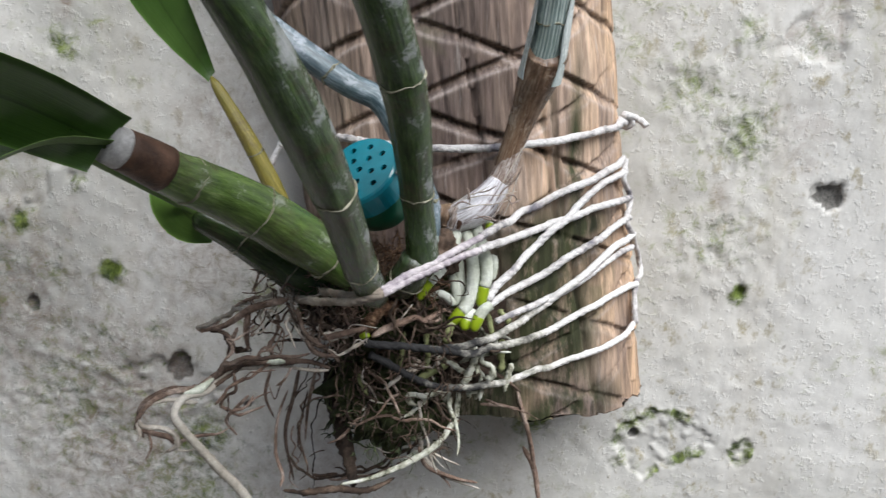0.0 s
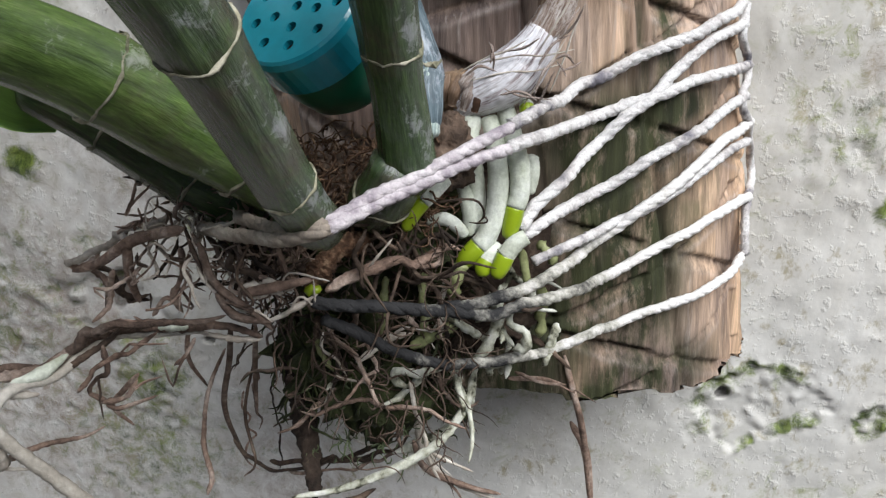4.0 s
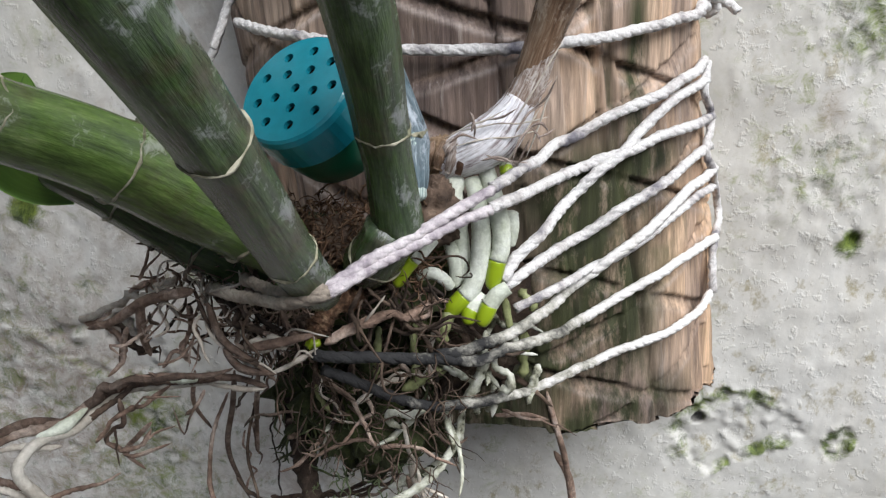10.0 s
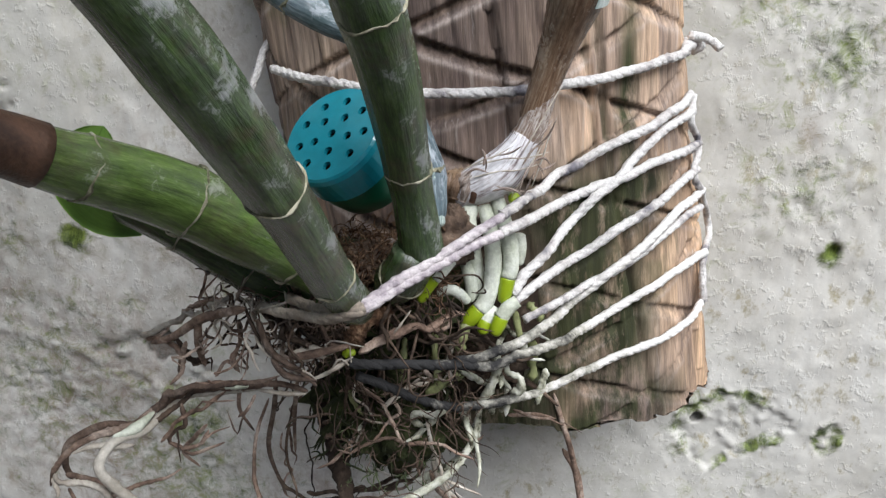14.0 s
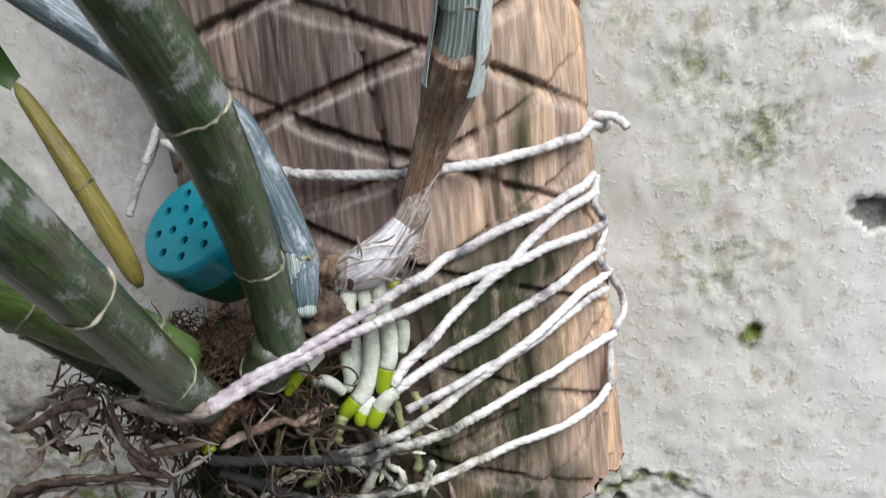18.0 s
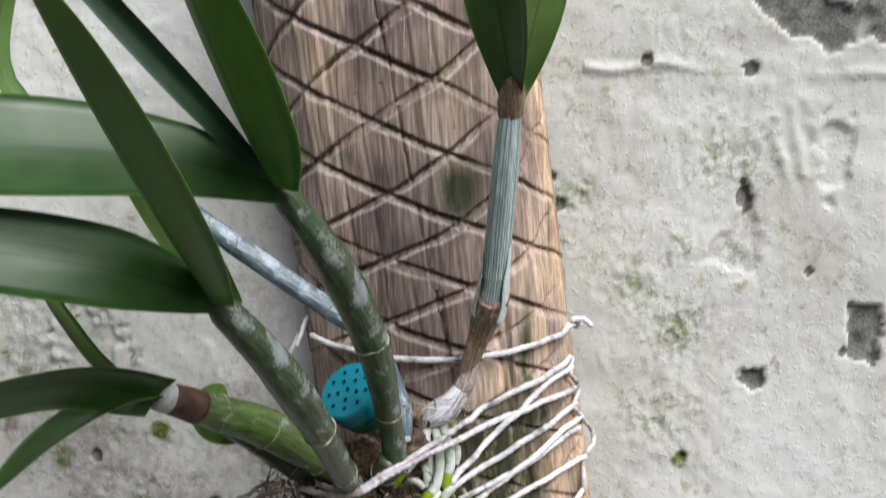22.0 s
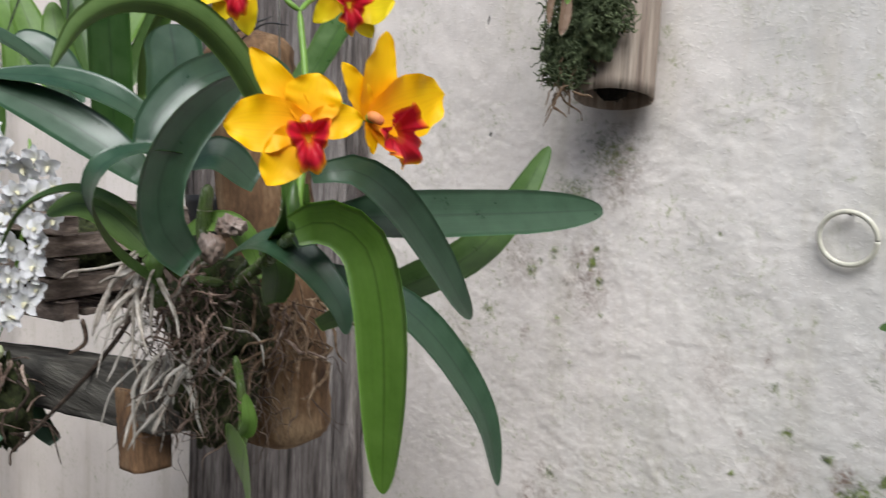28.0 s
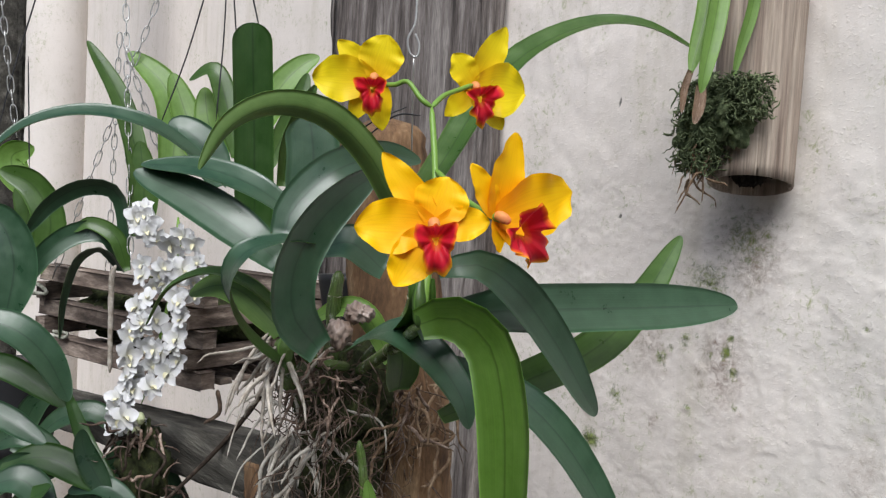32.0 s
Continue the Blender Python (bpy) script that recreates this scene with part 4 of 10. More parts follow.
# ---- the palm-wood slab on the wall ----
def palm_slab():
    """A split palm trunk hung flat side to the wall, scored with crossing grooves."""
    th = thing("palm_wood_slab", (-0.03, 0.5, 1.30), "weathered split palm trunk scored with diamond grooves, hung on the wall", "plant mount")
    z = np.arange(1.296, 1.80, 0.0009)
    a = np.linspace(-np.pi / 2, np.pi / 2, 250)
    A, Z = np.meshgrid(a, z)
    xc, hw = -0.008 - 0.13 * (Z - 1.3), 0.092
    u = 0.115 * A
    n = lambda f, k: relief(u, Z, f, 40 + k)
    fibres = np.random.RandomState(41).rand(250)[None] - 0.5 + 0.5 * relief(u * 9, Z, 60, 43)
    tilt = 0.28 + 0.08 * np.clip((Z - 1.50) / 0.1, 0, 1)
    z2 = Z - (0.30 + 0.20 * np.clip((Z - 1.50) / 0.08, 0, 1)) * u
    k2 = np.where(z2 > 1.549, (z2 - 1.640) / 0.0455, -2 + (z2 - 1.549) / 0.0365)
    k1 = (Z + tilt * u - 1.6255) / 0.0410
    g, cut, lip = np.zeros(A.shape), np.zeros(A.shape), np.zeros(A.shape)
    for k, per, deep, seed in ((k1 + 0.03 * n(30, 1), 0.0410, 0.0044, 3), (k2 + 0.03 * n(30, 2), 0.0420, 0.0036, 4)):
        # a notch: steep above, sloping out below
        dist = (k - np.round(k)) * per
        live = np.clip(0.85 + 0.7 * n(26, seed), 0.15, 1)
        wide = 0.0056 * (1 + 0.3 * n(60, seed + 2))
        h = np.where(dist > 0, np.clip(1 - dist / 0.0009, 0, 1), np.clip(1 + dist / wide, 0, 1))
        cut = np.maximum(cut, deep * h * live)
        # g paints shade under the upper edge; lip pales the scuffed, lit edge
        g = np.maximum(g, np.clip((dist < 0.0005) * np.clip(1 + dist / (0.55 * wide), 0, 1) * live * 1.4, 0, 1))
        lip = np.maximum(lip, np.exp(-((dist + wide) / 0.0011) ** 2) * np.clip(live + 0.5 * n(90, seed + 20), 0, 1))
    fade = np.clip((Z - 1.30) / 0.06, 0.75, 1) * np.clip(1.3 - np.abs(A) / 1.5, 0.35, 1)
    fade = fade * np.where((np.abs(u - 0.072) < 0.005) & (Z < 1.5), 0.2, 1)
    rid = ((u + 0.006 * n(11, 7)) / 0.021) % 1.0
    seam = np.clip(1 - np.minimum(rid, 1 - rid) * 0.021 / 0.0012, 0, 1) * (n(14, 8) > -0.1)
    strip = np.floor((u + 0.004 * n(9, 9)) / 0.0235)
    step = np.random.RandomState(32).rand(40)[(strip + 20).astype(int)]
    mid = np.where(Z > 1.40, 0.0725, 0.0725 + 0.13 * (1.40 - Z))
    groove = np.exp(-((u - mid) / 0.0024) ** 2) * (Z < 1.52) + 0.8 * np.exp(-((u - mid + 0.007) / 0.0012) ** 2) * (Z > 1.40) * (Z < 1.5)
    plate = np.random.RandomState(37).rand(40, 40, 40)[(strip + 20).astype(int) % 40, np.floor(k1).astype(int) % 40, np.floor(k2).astype(int) % 40] * np.clip((1.49 - Z) / 0.04, 0.25, 1)
    depth = 0.0022 * step + 0.0018 * plate + cut * fade + 0.0016 * seam + 0.0030 * groove + 0.0009 * n(50, 10) + 0.0007 * fibres
    crack = np.abs(u - 0.0158 + 0.086 * (Z - 1.5138) + 0.0012 * n(40, 11)) < 0.0007
    depth += 0.0035 * crack * (Z > 1.40)
    bot = 1.303 + 0.0018 * (step - 0.5) + 0.005 * np.cos(A) ** 2 - 0.003 * np.sin(A) + 0.0008 * lattice(A.shape, 0.09, 28)[:1]
    Zs = np.maximum(Z, bot)
    X = xc + (hw - depth) * np.sin(A)
    Y = 0.499 - (0.087 - depth) * np.cos(A) ** 0.85
    v = np.stack([X, Y, Zs], -1).reshape(-1, 3)
    f = sheet_faces(*A.shape)
    k, w, h = len(v), len(a), len(z)
    low = list(range(w))
    f += [tuple(low[::-1]), tuple((h - 1) * w + i for i in low), tuple(i * w for i in range(h)) + tuple(i * w + w - 1 for i in range(h - 1, -1, -1))]
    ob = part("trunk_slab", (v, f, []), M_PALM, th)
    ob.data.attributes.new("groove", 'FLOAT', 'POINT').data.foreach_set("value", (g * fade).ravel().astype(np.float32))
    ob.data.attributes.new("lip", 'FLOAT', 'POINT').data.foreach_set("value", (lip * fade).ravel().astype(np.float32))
    # tone by strip; paler to the right and top, darker at mid-height
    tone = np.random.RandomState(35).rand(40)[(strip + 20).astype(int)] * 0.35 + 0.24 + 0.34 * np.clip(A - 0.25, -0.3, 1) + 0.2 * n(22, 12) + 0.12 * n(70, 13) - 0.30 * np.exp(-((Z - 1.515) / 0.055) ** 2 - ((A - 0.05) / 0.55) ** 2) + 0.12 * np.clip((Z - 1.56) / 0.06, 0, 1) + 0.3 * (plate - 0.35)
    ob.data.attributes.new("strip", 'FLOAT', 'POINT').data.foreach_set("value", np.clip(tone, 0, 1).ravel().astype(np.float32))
    mossy = np.zeros(A.shape)
    for x, zz, rx, rz in ((-0.01, 1.340, 0.036, 0.05), (0.012, 1.345, 0.018, 0.03), (0.018, 1.38, 0.018, 0.022), (-0.03, 1.31, 0.05, 0.04), (0.02, 1.395, 0.03, 0.022), (0.040, 1.405, 0.014, 0.008), (0.02, 1.305, 0.022, 0.010), (-0.005, 1.545, 0.012, 0.02), (0.035, 1.43, 0.004, 0.05), (0.030, 1.350, 0.020, 0.045), (0.036, 1.312, 0.026, 0.012)):
        mossy = np.maximum(mossy, 0.85 * groove * (Z < 1.48) * (Z > 1.40))
        mossy = np.maximum(mossy, np.clip(1.5 - np.hypot((X - x) / rx, (Zs - zz) / rz), 0, 1))
    ob.data.attributes.new("mossy", 'FLOAT', 'POINT').data.foreach_set("value", mossy.ravel().astype(np.float32))
    return th


palm_slab()


# ---- the orchid on the palm slab ----
orchid = thing("mounted_orchid", (-0.055, 0.36, 1.39), "cane orchid with grey-green stems tied to a palm slab", "orchid")
cane(orchid, [(-0.0600, 0.3500, 1.4000), (-0.0800, 0.3380, 1.4185), (-0.0990, 0.3240, 1.4355), (-0.1180, 0.3030, 1.4505), (-0.1318, 0.2827, 1.4640)], [0.0085, 0.0104, 0.0102, 0.0084, 0.0068], M_CANE, (0.14, 0.44, 0.70), label="thick green leaning cane with chalky scars")
part("sheath_band", tube_data([(-0.1200, 0.2998, 1.4525), (-0.1245, 0.2935, 1.4570), (-0.1290, 0.2868, 1.4613)], [0.0086, 0.0081, 0.0074], 18, 8, 0, 0, False), M_BROWN_BAND, orchid, "brown dried band on the cane")
part("sheath_band", tube_data([(-0.1290, 0.2868, 1.4613), (-0.1318, 0.2827, 1.4640)], [0.0074, 0.0071], 18, 6, 0, 0, False), M_GREY_BAND, orchid, "papery grey band on the cane")
cane(orchid, [(-0.0500, 0.3400, 1.3920), (-0.0541, 0.3229, 1.4104), (-0.0574, 0.2909, 1.4464), (-0.0670, 0.2580, 1.4880), (-0.0798, 0.2274, 1.5228)], [0.0062, 0.0066, 0.0070, 0.0082, 0.0085, 0.0075, 0.0058], M_CANE_DARK, (0.15, 0.42), label="dark green cane with whitish bloom")
cane(orchid, [(-0.0330, 0.3580, 1.3980), (-0.0341, 0.3427, 1.4341), (-0.0357, 0.3153, 1.4800), (-0.0455, 0.2788, 1.5290), (-0.0608, 0.2498, 1.5663)], [0.0070, 0.0062, 0.0074, 0.0084, 0.0086, 0.0072, 0.0052], M_CANE_DARK, (0.21, 0.48), label="dark green cane with white bloom and a brown scar")
part("scar", leaf_data([(-0.0431, 0.2732, 1.5249), (-0.0416, 0.2779, 1.5187), (-0.0398, 0.2845, 1.5111), (-0.0369, 0.2906, 1.5039)], 0.0030, (0.2, -0.8, -0.5), fold=-0.3, base=0.4, thick=0.0005), [M_SCAR, M_SCAR], orchid, "long dry tan scar on the cane")
cane(orchid, [(-0.0460, 0.3620, 1.3920), (-0.0400, 0.3560, 1.3980), (-0.0340, 0.3520, 1.4100)], [0.007, 0.0075, 0.007], M_CANE_DARK, (0.4,), name="rhizome", n=16)
cane(orchid, [(-0.0313, 0.3720, 1.4085), (-0.0325, 0.3760, 1.4182), (-0.0344, 0.3800, 1.4294), (-0.0520, 0.3850, 1.4670), (-0.0720, 0.3855, 1.4794), (-0.1253, 0.3819, 1.5176), (-0.1650, 0.3790, 1.5470), (-0.2000, 0.3750, 1.5700)], [0.0048, 0.0052, 0.0055, 0.006, 0.0062, 0.006, 0.0055, 0.005], M_CANE_BLUE, (0.08, 0.38, 0.64), label="waxy blue-grey cane leaning behind the others", n=60)
part("dried_sheath", tube_data([(-0.0313, 0.3720, 1.4085), (-0.0325, 0.3760, 1.4182), (-0.0344, 0.3800, 1.4294)], [0.0034, 0.0046, 0.0052], 18, 30, 0.02, 8), M_CANE_PALE, orchid, "pale torn sheath round the waxy cane")
part("dried_sheath", tube_data([(-0.0010, 0.3978, 1.4370), (0.0015, 0.3975, 1.4435), (0.0080, 0.3960, 1.4620), (0.0165, 0.3890, 1.4870), (0.0181, 0.3850, 1.4934)], [0.0046, 0.0052, 0.0066, 0.0090, 0.0096], 32, 40, 0.012, 3), M_SHEATH_BR, orchid, "torn brown papery sheath round the new cane")
# a solid dark tube in place of the shaded gap
part("node_ring", tube_data([(.0135, .3925, 1.4800), (.0150, .3905, 1.4850)], [0.0066, 0.0068], 14, 5, 0, 0, False), M_HOLE_SHADE, orchid, "dark ring imitating the shaded gap above the sheath")
cane(orchid, [(0.0150, 0.3900, 1.4840), (0.0185, 0.3840, 1.5000), (0.0225, 0.3710, 1.5350), (0.0265, 0.3580, 1.5700), (0.0295, 0.3484, 1.5990)], [0.0072, 0.0070, 0.0074, 0.0068, 0.0055], M_CANE_PALE, (0.18,), label="pale blue-green striped young cane", ring_r=1.02)
part("film_sheath", open_tube([(0.0148, 0.3905, 1.4800), (0.0172, 0.3865, 1.4920), (0.0196, 0.3805, 1.5090), (0.0212, 0.3755, 1.5230)], [0.0098, 0.0092, 0.0083, 0.0073], (0.0, -0.90, 0.40), 0.95), M_FILM, orchid, "translucent white film wrapped round the young cane")
part("bract", tube_data([(0.0283, 0.3524, 1.5880), (0.0291, 0.3494, 1.5960), (0.0305, 0.3444, 1.6060), (0.0313, 0.3399, 1.6150)], [0.0060, 0.0068, 0.0066, 0.0050, 0.0010], 14, 20, 0.04, 5), M_SHEATH_BR, orchid, "dry brown bract under the leaves")
cane(orchid, [(-0.0980, 0.3980, 1.4080), (-0.1058, 0.3995, 1.4250), (-0.1195, 0.4000, 1.4530), (-0.1347, 0.4010, 1.4793)], [0.0032, 0.0045, 0.0038, 0.0022], M_CANE_GOLD, (0.5,), name="leaf_stalk", label="thin yellow leaf stalk", n=24, seg=10)
leaf(orchid, [(-0.1347, 0.4010, 1.4793), (-0.1450, 0.3600, 1.5200), (-0.1480, 0.3100, 1.5700), (-0.1392, 0.2534, 1.6212)], 0.03, M_LEAF, (0.6, -0.7, 0.3), base=0.2, fold=0.2)
leaf(orchid, [(-0.1318, 0.2827, 1.4640), (-0.1460, 0.2350, 1.4850), (-0.1560, 0.1814, 1.4945), (-0.1530, 0.1248, 1.5000), (-0.1562, 0.0940, 1.4942), (-0.1675, 0.0830, 1.4800), (-0.1807, 0.0740, 1.4570), (-0.1892, 0.0660, 1.4315), (-0.1949, 0.0600, 1.4132)], 0.034, M_LEAF, (0.7, -0.1, 0.7), fold=0.16, base=0.7, n=44, twist=(80, 92, 92, 90, 120, 155, 155))
leaf(orchid, [(-0.1318, 0.2827, 1.4640), (-0.1450, 0.2620, 1.4660), (-0.1630, 0.2400, 1.4560), (-0.1780, 0.2218, 1.4410)], 0.021, M_LEAF, (0, -0.2, 1), fold=0.35, base=0.4)
leaf(orchid, [(-0.0608, 0.2498, 1.5663), (-0.0950, 0.2220, 1.5780), (-0.1450, 0.1900, 1.5840), (-0.2000, 0.1630, 1.5850), (-0.2500, 0.1450, 1.5940), (-0.2620, 0.1420, 1.6000), (-0.2693, 0.1381, 1.6180)], 0.046, M_LEAF_DEEP, (0.25, -0.8, 0.8), fold=0.14, base=0.5)
leaf(orchid, [(-0.0798, 0.2274, 1.5228), (-0.1050, 0.2050, 1.5380), (-0.1450, 0.1780, 1.5510), (-0.1796, 0.1495, 1.5600)], 0.032, M_LEAF_DEEP, (0.15, -0.85, 0.6), fold=0.2)
leaf(orchid, [(-0.0798, 0.2274, 1.5228), (-0.0780, 0.2040, 1.5412), (-0.0762, 0.1806, 1.5602), (-0.0741, 0.1533, 1.5834), (-0.0720, 0.1260, 1.6076), (-0.0702, 0.1026, 1.6290)], 0.033, M_LEAF_MID, (0.35, -0.3, 0.9), fold=0.3, base=0.5)
leaf(orchid, [(-0.0608, 0.2498, 1.5663), (-0.0602, 0.2264, 1.5848), (-0.0596, 0.2030, 1.6041), (-0.0588, 0.1718, 1.6313), (-0.0582, 0.1484, 1.6528)], 0.042, M_LEAF_MID, (0.4, -0.3, 0.9), fold=0.3, base=0.5)
leaf(orchid, [(-0.0608, 0.2498, 1.5663), (-0.0779, 0.2408, 1.5891), (-0.1007, 0.2288, 1.6195), (-0.1235, 0.2168, 1.6499), (-0.1463, 0.2048, 1.6803)], 0.012, M_LEAF_DARK, (0.3, -0.8, -0.5), fold=0.5, under=M_LEAF_DARK)
leaf(orchid, [(0.0295, 0.3484, 1.5990), (0.0275, 0.3320, 1.6200), (0.0245, 0.3120, 1.6450), (0.0200, 0.2950, 1.6900), (0.0180, 0.2850, 1.7500)], 0.03, M_LEAF, (-0.3, -1, -0.2), fold=0.25)
leaf(orchid, [(0.0315, 0.3514, 1.5990), (0.0380, 0.3380, 1.6250), (0.0460, 0.3300, 1.6600), (0.0520, 0.3250, 1.7200)], 0.026, M_LEAF_UNDER, (0.6, -1, 0), fold=0.25)
leaf(orchid, [(-0.2000, 0.3750, 1.5700), (-0.2266, 0.3000, 1.5824), (-0.2790, 0.2350, 1.5875), (-0.3401, 0.2100, 1.5735), (-0.4369, 0.2000, 1.5535)], 0.036, M_LEAF, (0.1, -0.95, 0.55), fold=0.3)
leaf(orchid, [(-0.2000, 0.3750, 1.5700), (-0.2603, 0.3400, 1.5952), (-0.3234, 0.3400, 1.6528), (-0.3722, 0.3400, 1.6957), (-0.4236, 0.3400, 1.7493)], 0.036, M_LEAF, (-0.5, -0.8, 0.5), fold=0.25)
leaf(orchid, [(-0.2000, 0.3750, 1.5700), (-0.2630, 0.3300, 1.5995), (-0.2874, 0.3100, 1.6437), (-0.3138, 0.3000, 1.6949)], 0.016, M_LEAF, (0.4, -0.8, 0.3), fold=0.3)
leaf(orchid, [(-0.2000, 0.3750, 1.5700), (-0.2439, 0.3600, 1.6086), (-0.2420, 0.3600, 1.6553), (-0.2162, 0.3600, 1.7006), (-0.1973, 0.3600, 1.7241)], 0.012, M_LEAF_UNDER, (1, -0.4, 0.1), fold=0.4)
cane(orchid, [(-0.0680, 0.3620, 1.3880), (-0.0880, 0.3580, 1.4000), (-0.1080, 0.3520, 1.4150), (-0.1270, 0.3460, 1.4270)], [0.009, 0.0095, 0.008, 0.0055], M_CANE_DARK, (0.35, 0.7), label="dark old cane under the leaning one")
leaf(orchid, [(-0.1190, 0.3500, 1.4180), (-0.1290, 0.3450, 1.4255), (-0.1320, 0.3420, 1.4370), (-0.1250, 0.3430, 1.4500)], 0.022, M_LEAF_BRIGHT, (-0.3, -1, 0), fold=0.2, base=0.5)
leaf(orchid, [(-0.1270, 0.3460, 1.4270), (-0.1580, 0.2950, 1.4660), (-0.1780, 0.2850, 1.4980), (-0.2050, 0.3000, 1.5270), (-0.2220, 0.3110, 1.5390)], 0.014, M_LEAF, (-0.4, -0.6, 0.6), fold=0.35)

rope = thing("cotton_rope", (0.06, 0.49, 1.45), "white twisted cotton cord wound round slab and roots", "rope")
part("rope_turn", rope_data([(0.0684, 0.4970, 1.4505), (0.0604, 0.4632, 1.4531), (0.0545, 0.4510, 1.4517), (0.0349, 0.4297, 1.4499), (0.0107, 0.4167, 1.4476), (-0.0087, 0.4116, 1.4461), (-0.0361, 0.4106, 1.4459), (-0.0652, 0.4165, 1.4482), (-0.0840, 0.4256, 1.4493), (-0.1023, 0.4406, 1.4513)], 0.0019, seed=1), M_ROPE, rope)
part("rope_turn", rope_data([(0.0626, 0.4629, 1.4350), (0.0572, 0.4512, 1.4325), (0.0457, 0.4364, 1.4291), (0.0294, 0.4238, 1.4240), (0.0126, 0.4158, 1.4164), (-0.0029, 0.3840, 1.4142), (-0.0098, 0.3740, 1.4123)], 0.0019, seed=2), M_ROPE, rope)
part("rope_turn", rope_data([(-0.0098, 0.3740, 1.4123), (-0.0138, 0.3690, 1.4111), (-0.0237, 0.3560, 1.4082), (-0.0340, 0.3430, 1.4050), (-0.0431, 0.3300, 1.4029), (-0.0476, 0.3270, 1.4011)], 0.0017, seed=3), M_ROPE_STAIN, rope, 'grey-stained stretch of the cord')
part("rope_turn", rope_data([(-0.0476, 0.3270, 1.4011), (-0.0499, 0.3260, 1.4001), (-0.0613, 0.3320, 1.3972), (-0.0746, 0.3450, 1.3947)], 0.0018, seed=4), M_ROPE_DIRTY, rope, 'brown soiled stretch of the cord')
part("rope_turn", rope_data([(0.0682, 0.4710, 1.4126), (0.0576, 0.4483, 1.4145), (0.0357, 0.4267, 1.4116), (0.0130, 0.4156, 1.4054), (-0.0026, 0.3810, 1.4072), (-0.0096, 0.3730, 1.4065)], 0.0019, seed=5), M_ROPE, rope)
part("rope_turn", rope_data([(-0.0096, 0.3730, 1.4065), (-0.0137, 0.3680, 1.4064), (-0.0236, 0.3550, 1.4052), (-0.0337, 0.3410, 1.4029), (-0.0429, 0.3290, 1.4009), (-0.0474, 0.3260, 1.3994)], 0.0017, seed=6), M_ROPE_STAIN, rope, 'grey-stained stretch of the cord')
part("rope_turn", rope_data([(-0.0474, 0.3260, 1.3999), (-0.0497, 0.3250, 1.3991), (-0.0625, 0.3310, 1.3950), (-0.0861, 0.3500, 1.3896)], 0.0018, seed=7), M_ROPE_DIRTY, rope, 'brown soiled stretch of the cord')
part("rope_turn", rope_data([(0.0638, 0.4637, 1.4286), (0.0491, 0.4392, 1.4243), (0.0390, 0.4295, 1.4170), (0.0320, 0.4244, 1.4117), (0.0218, 0.4188, 1.4039), (0.0134, 0.4152, 1.3966), (0.0053, 0.3950, 1.3919), (-0.0025, 0.3880, 1.3854), (-0.0069, 0.3820, 1.3811)], 0.0019, seed=8), M_ROPE, rope)
part("rope_turn", rope_data([(0.0673, 0.4642, 1.4031), (0.0502, 0.4370, 1.3989), (0.0316, 0.4226, 1.3899), (0.0141, 0.4149, 1.3813), (0.0024, 0.3920, 1.3811), (-0.0070, 0.3840, 1.3763), (-0.0131, 0.3800, 1.3733)], 0.0019, seed=9), M_ROPE, rope)
part("rope_turn", rope_data([(0.0701, 0.4687, 1.3930), (0.0541, 0.4398, 1.3896), (0.0416, 0.4280, 1.3812), (0.0289, 0.4201, 1.3739), (0.0184, 0.4156, 1.3664), (0.0062, 0.3920, 1.3654), (-0.0049, 0.3800, 1.3634), (-0.0168, 0.3690, 1.3633), (-0.0256, 0.3640, 1.3641)], 0.0019, seed=10), M_ROPE_LOW, rope, 'cord soiled grey towards the root ball')
part("rope_turn", rope_data([(0.0687, 0.4625, 1.3872), (0.0556, 0.4408, 1.3854), (0.0446, 0.4301, 1.3802), (0.0326, 0.4220, 1.3748), (0.0218, 0.4169, 1.3709), (0.0076, 0.3950, 1.3715), (-0.0021, 0.3880, 1.3686)], 0.0016, seed=11), M_ROPE, rope)
part("rope_turn", rope_data([(0.0735, 0.4682, 1.3656), (0.0642, 0.4492, 1.3676), (0.0430, 0.4274, 1.3627), (0.0245, 0.4173, 1.3550), (0.0115, 0.3940, 1.3587), (-0.0016, 0.3810, 1.3587), (-0.0137, 0.3700, 1.3603), (-0.0239, 0.3630, 1.3630), (-0.0376, 0.3540, 1.3675), (-0.0496, 0.3480, 1.3709), (-0.0572, 0.3460, 1.3718)], 0.0018, seed=12), M_ROPE_LOW, rope, 'cord soiled black towards the root ball')
part("rope_turn", rope_data([(0.0723, 0.4584, 1.3458), (0.0640, 0.4443, 1.3426), (0.0508, 0.4310, 1.3411), (0.0255, 0.4166, 1.3363), (0.0158, 0.4000, 1.3399), (0.0036, 0.3920, 1.3380), (-0.0064, 0.3830, 1.3385), (-0.0145, 0.3780, 1.3393), (-0.0298, 0.3680, 1.3446), (-0.0410, 0.3600, 1.3521), (-0.0487, 0.3540, 1.3598), (-0.0558, 0.3500, 1.3652)], 0.0017, seed=13), M_ROPE_LOW, rope, 'cord soiled black towards the root ball')
part("rope_turn", rope_data([(0.0633, 0.4645, 1.4349), (0.0629, 0.4602, 1.4238), (0.0682, 0.4709, 1.4122), (0.0659, 0.4609, 1.4032), (0.0706, 0.4700, 1.3919), (0.0785, 0.4970, 1.3730), (0.0797, 0.4970, 1.3635), (0.0735, 0.4682, 1.3656), (0.0721, 0.4610, 1.3559), (0.0723, 0.4584, 1.3458)], 0.0016, seed=14), M_ROPE, rope)
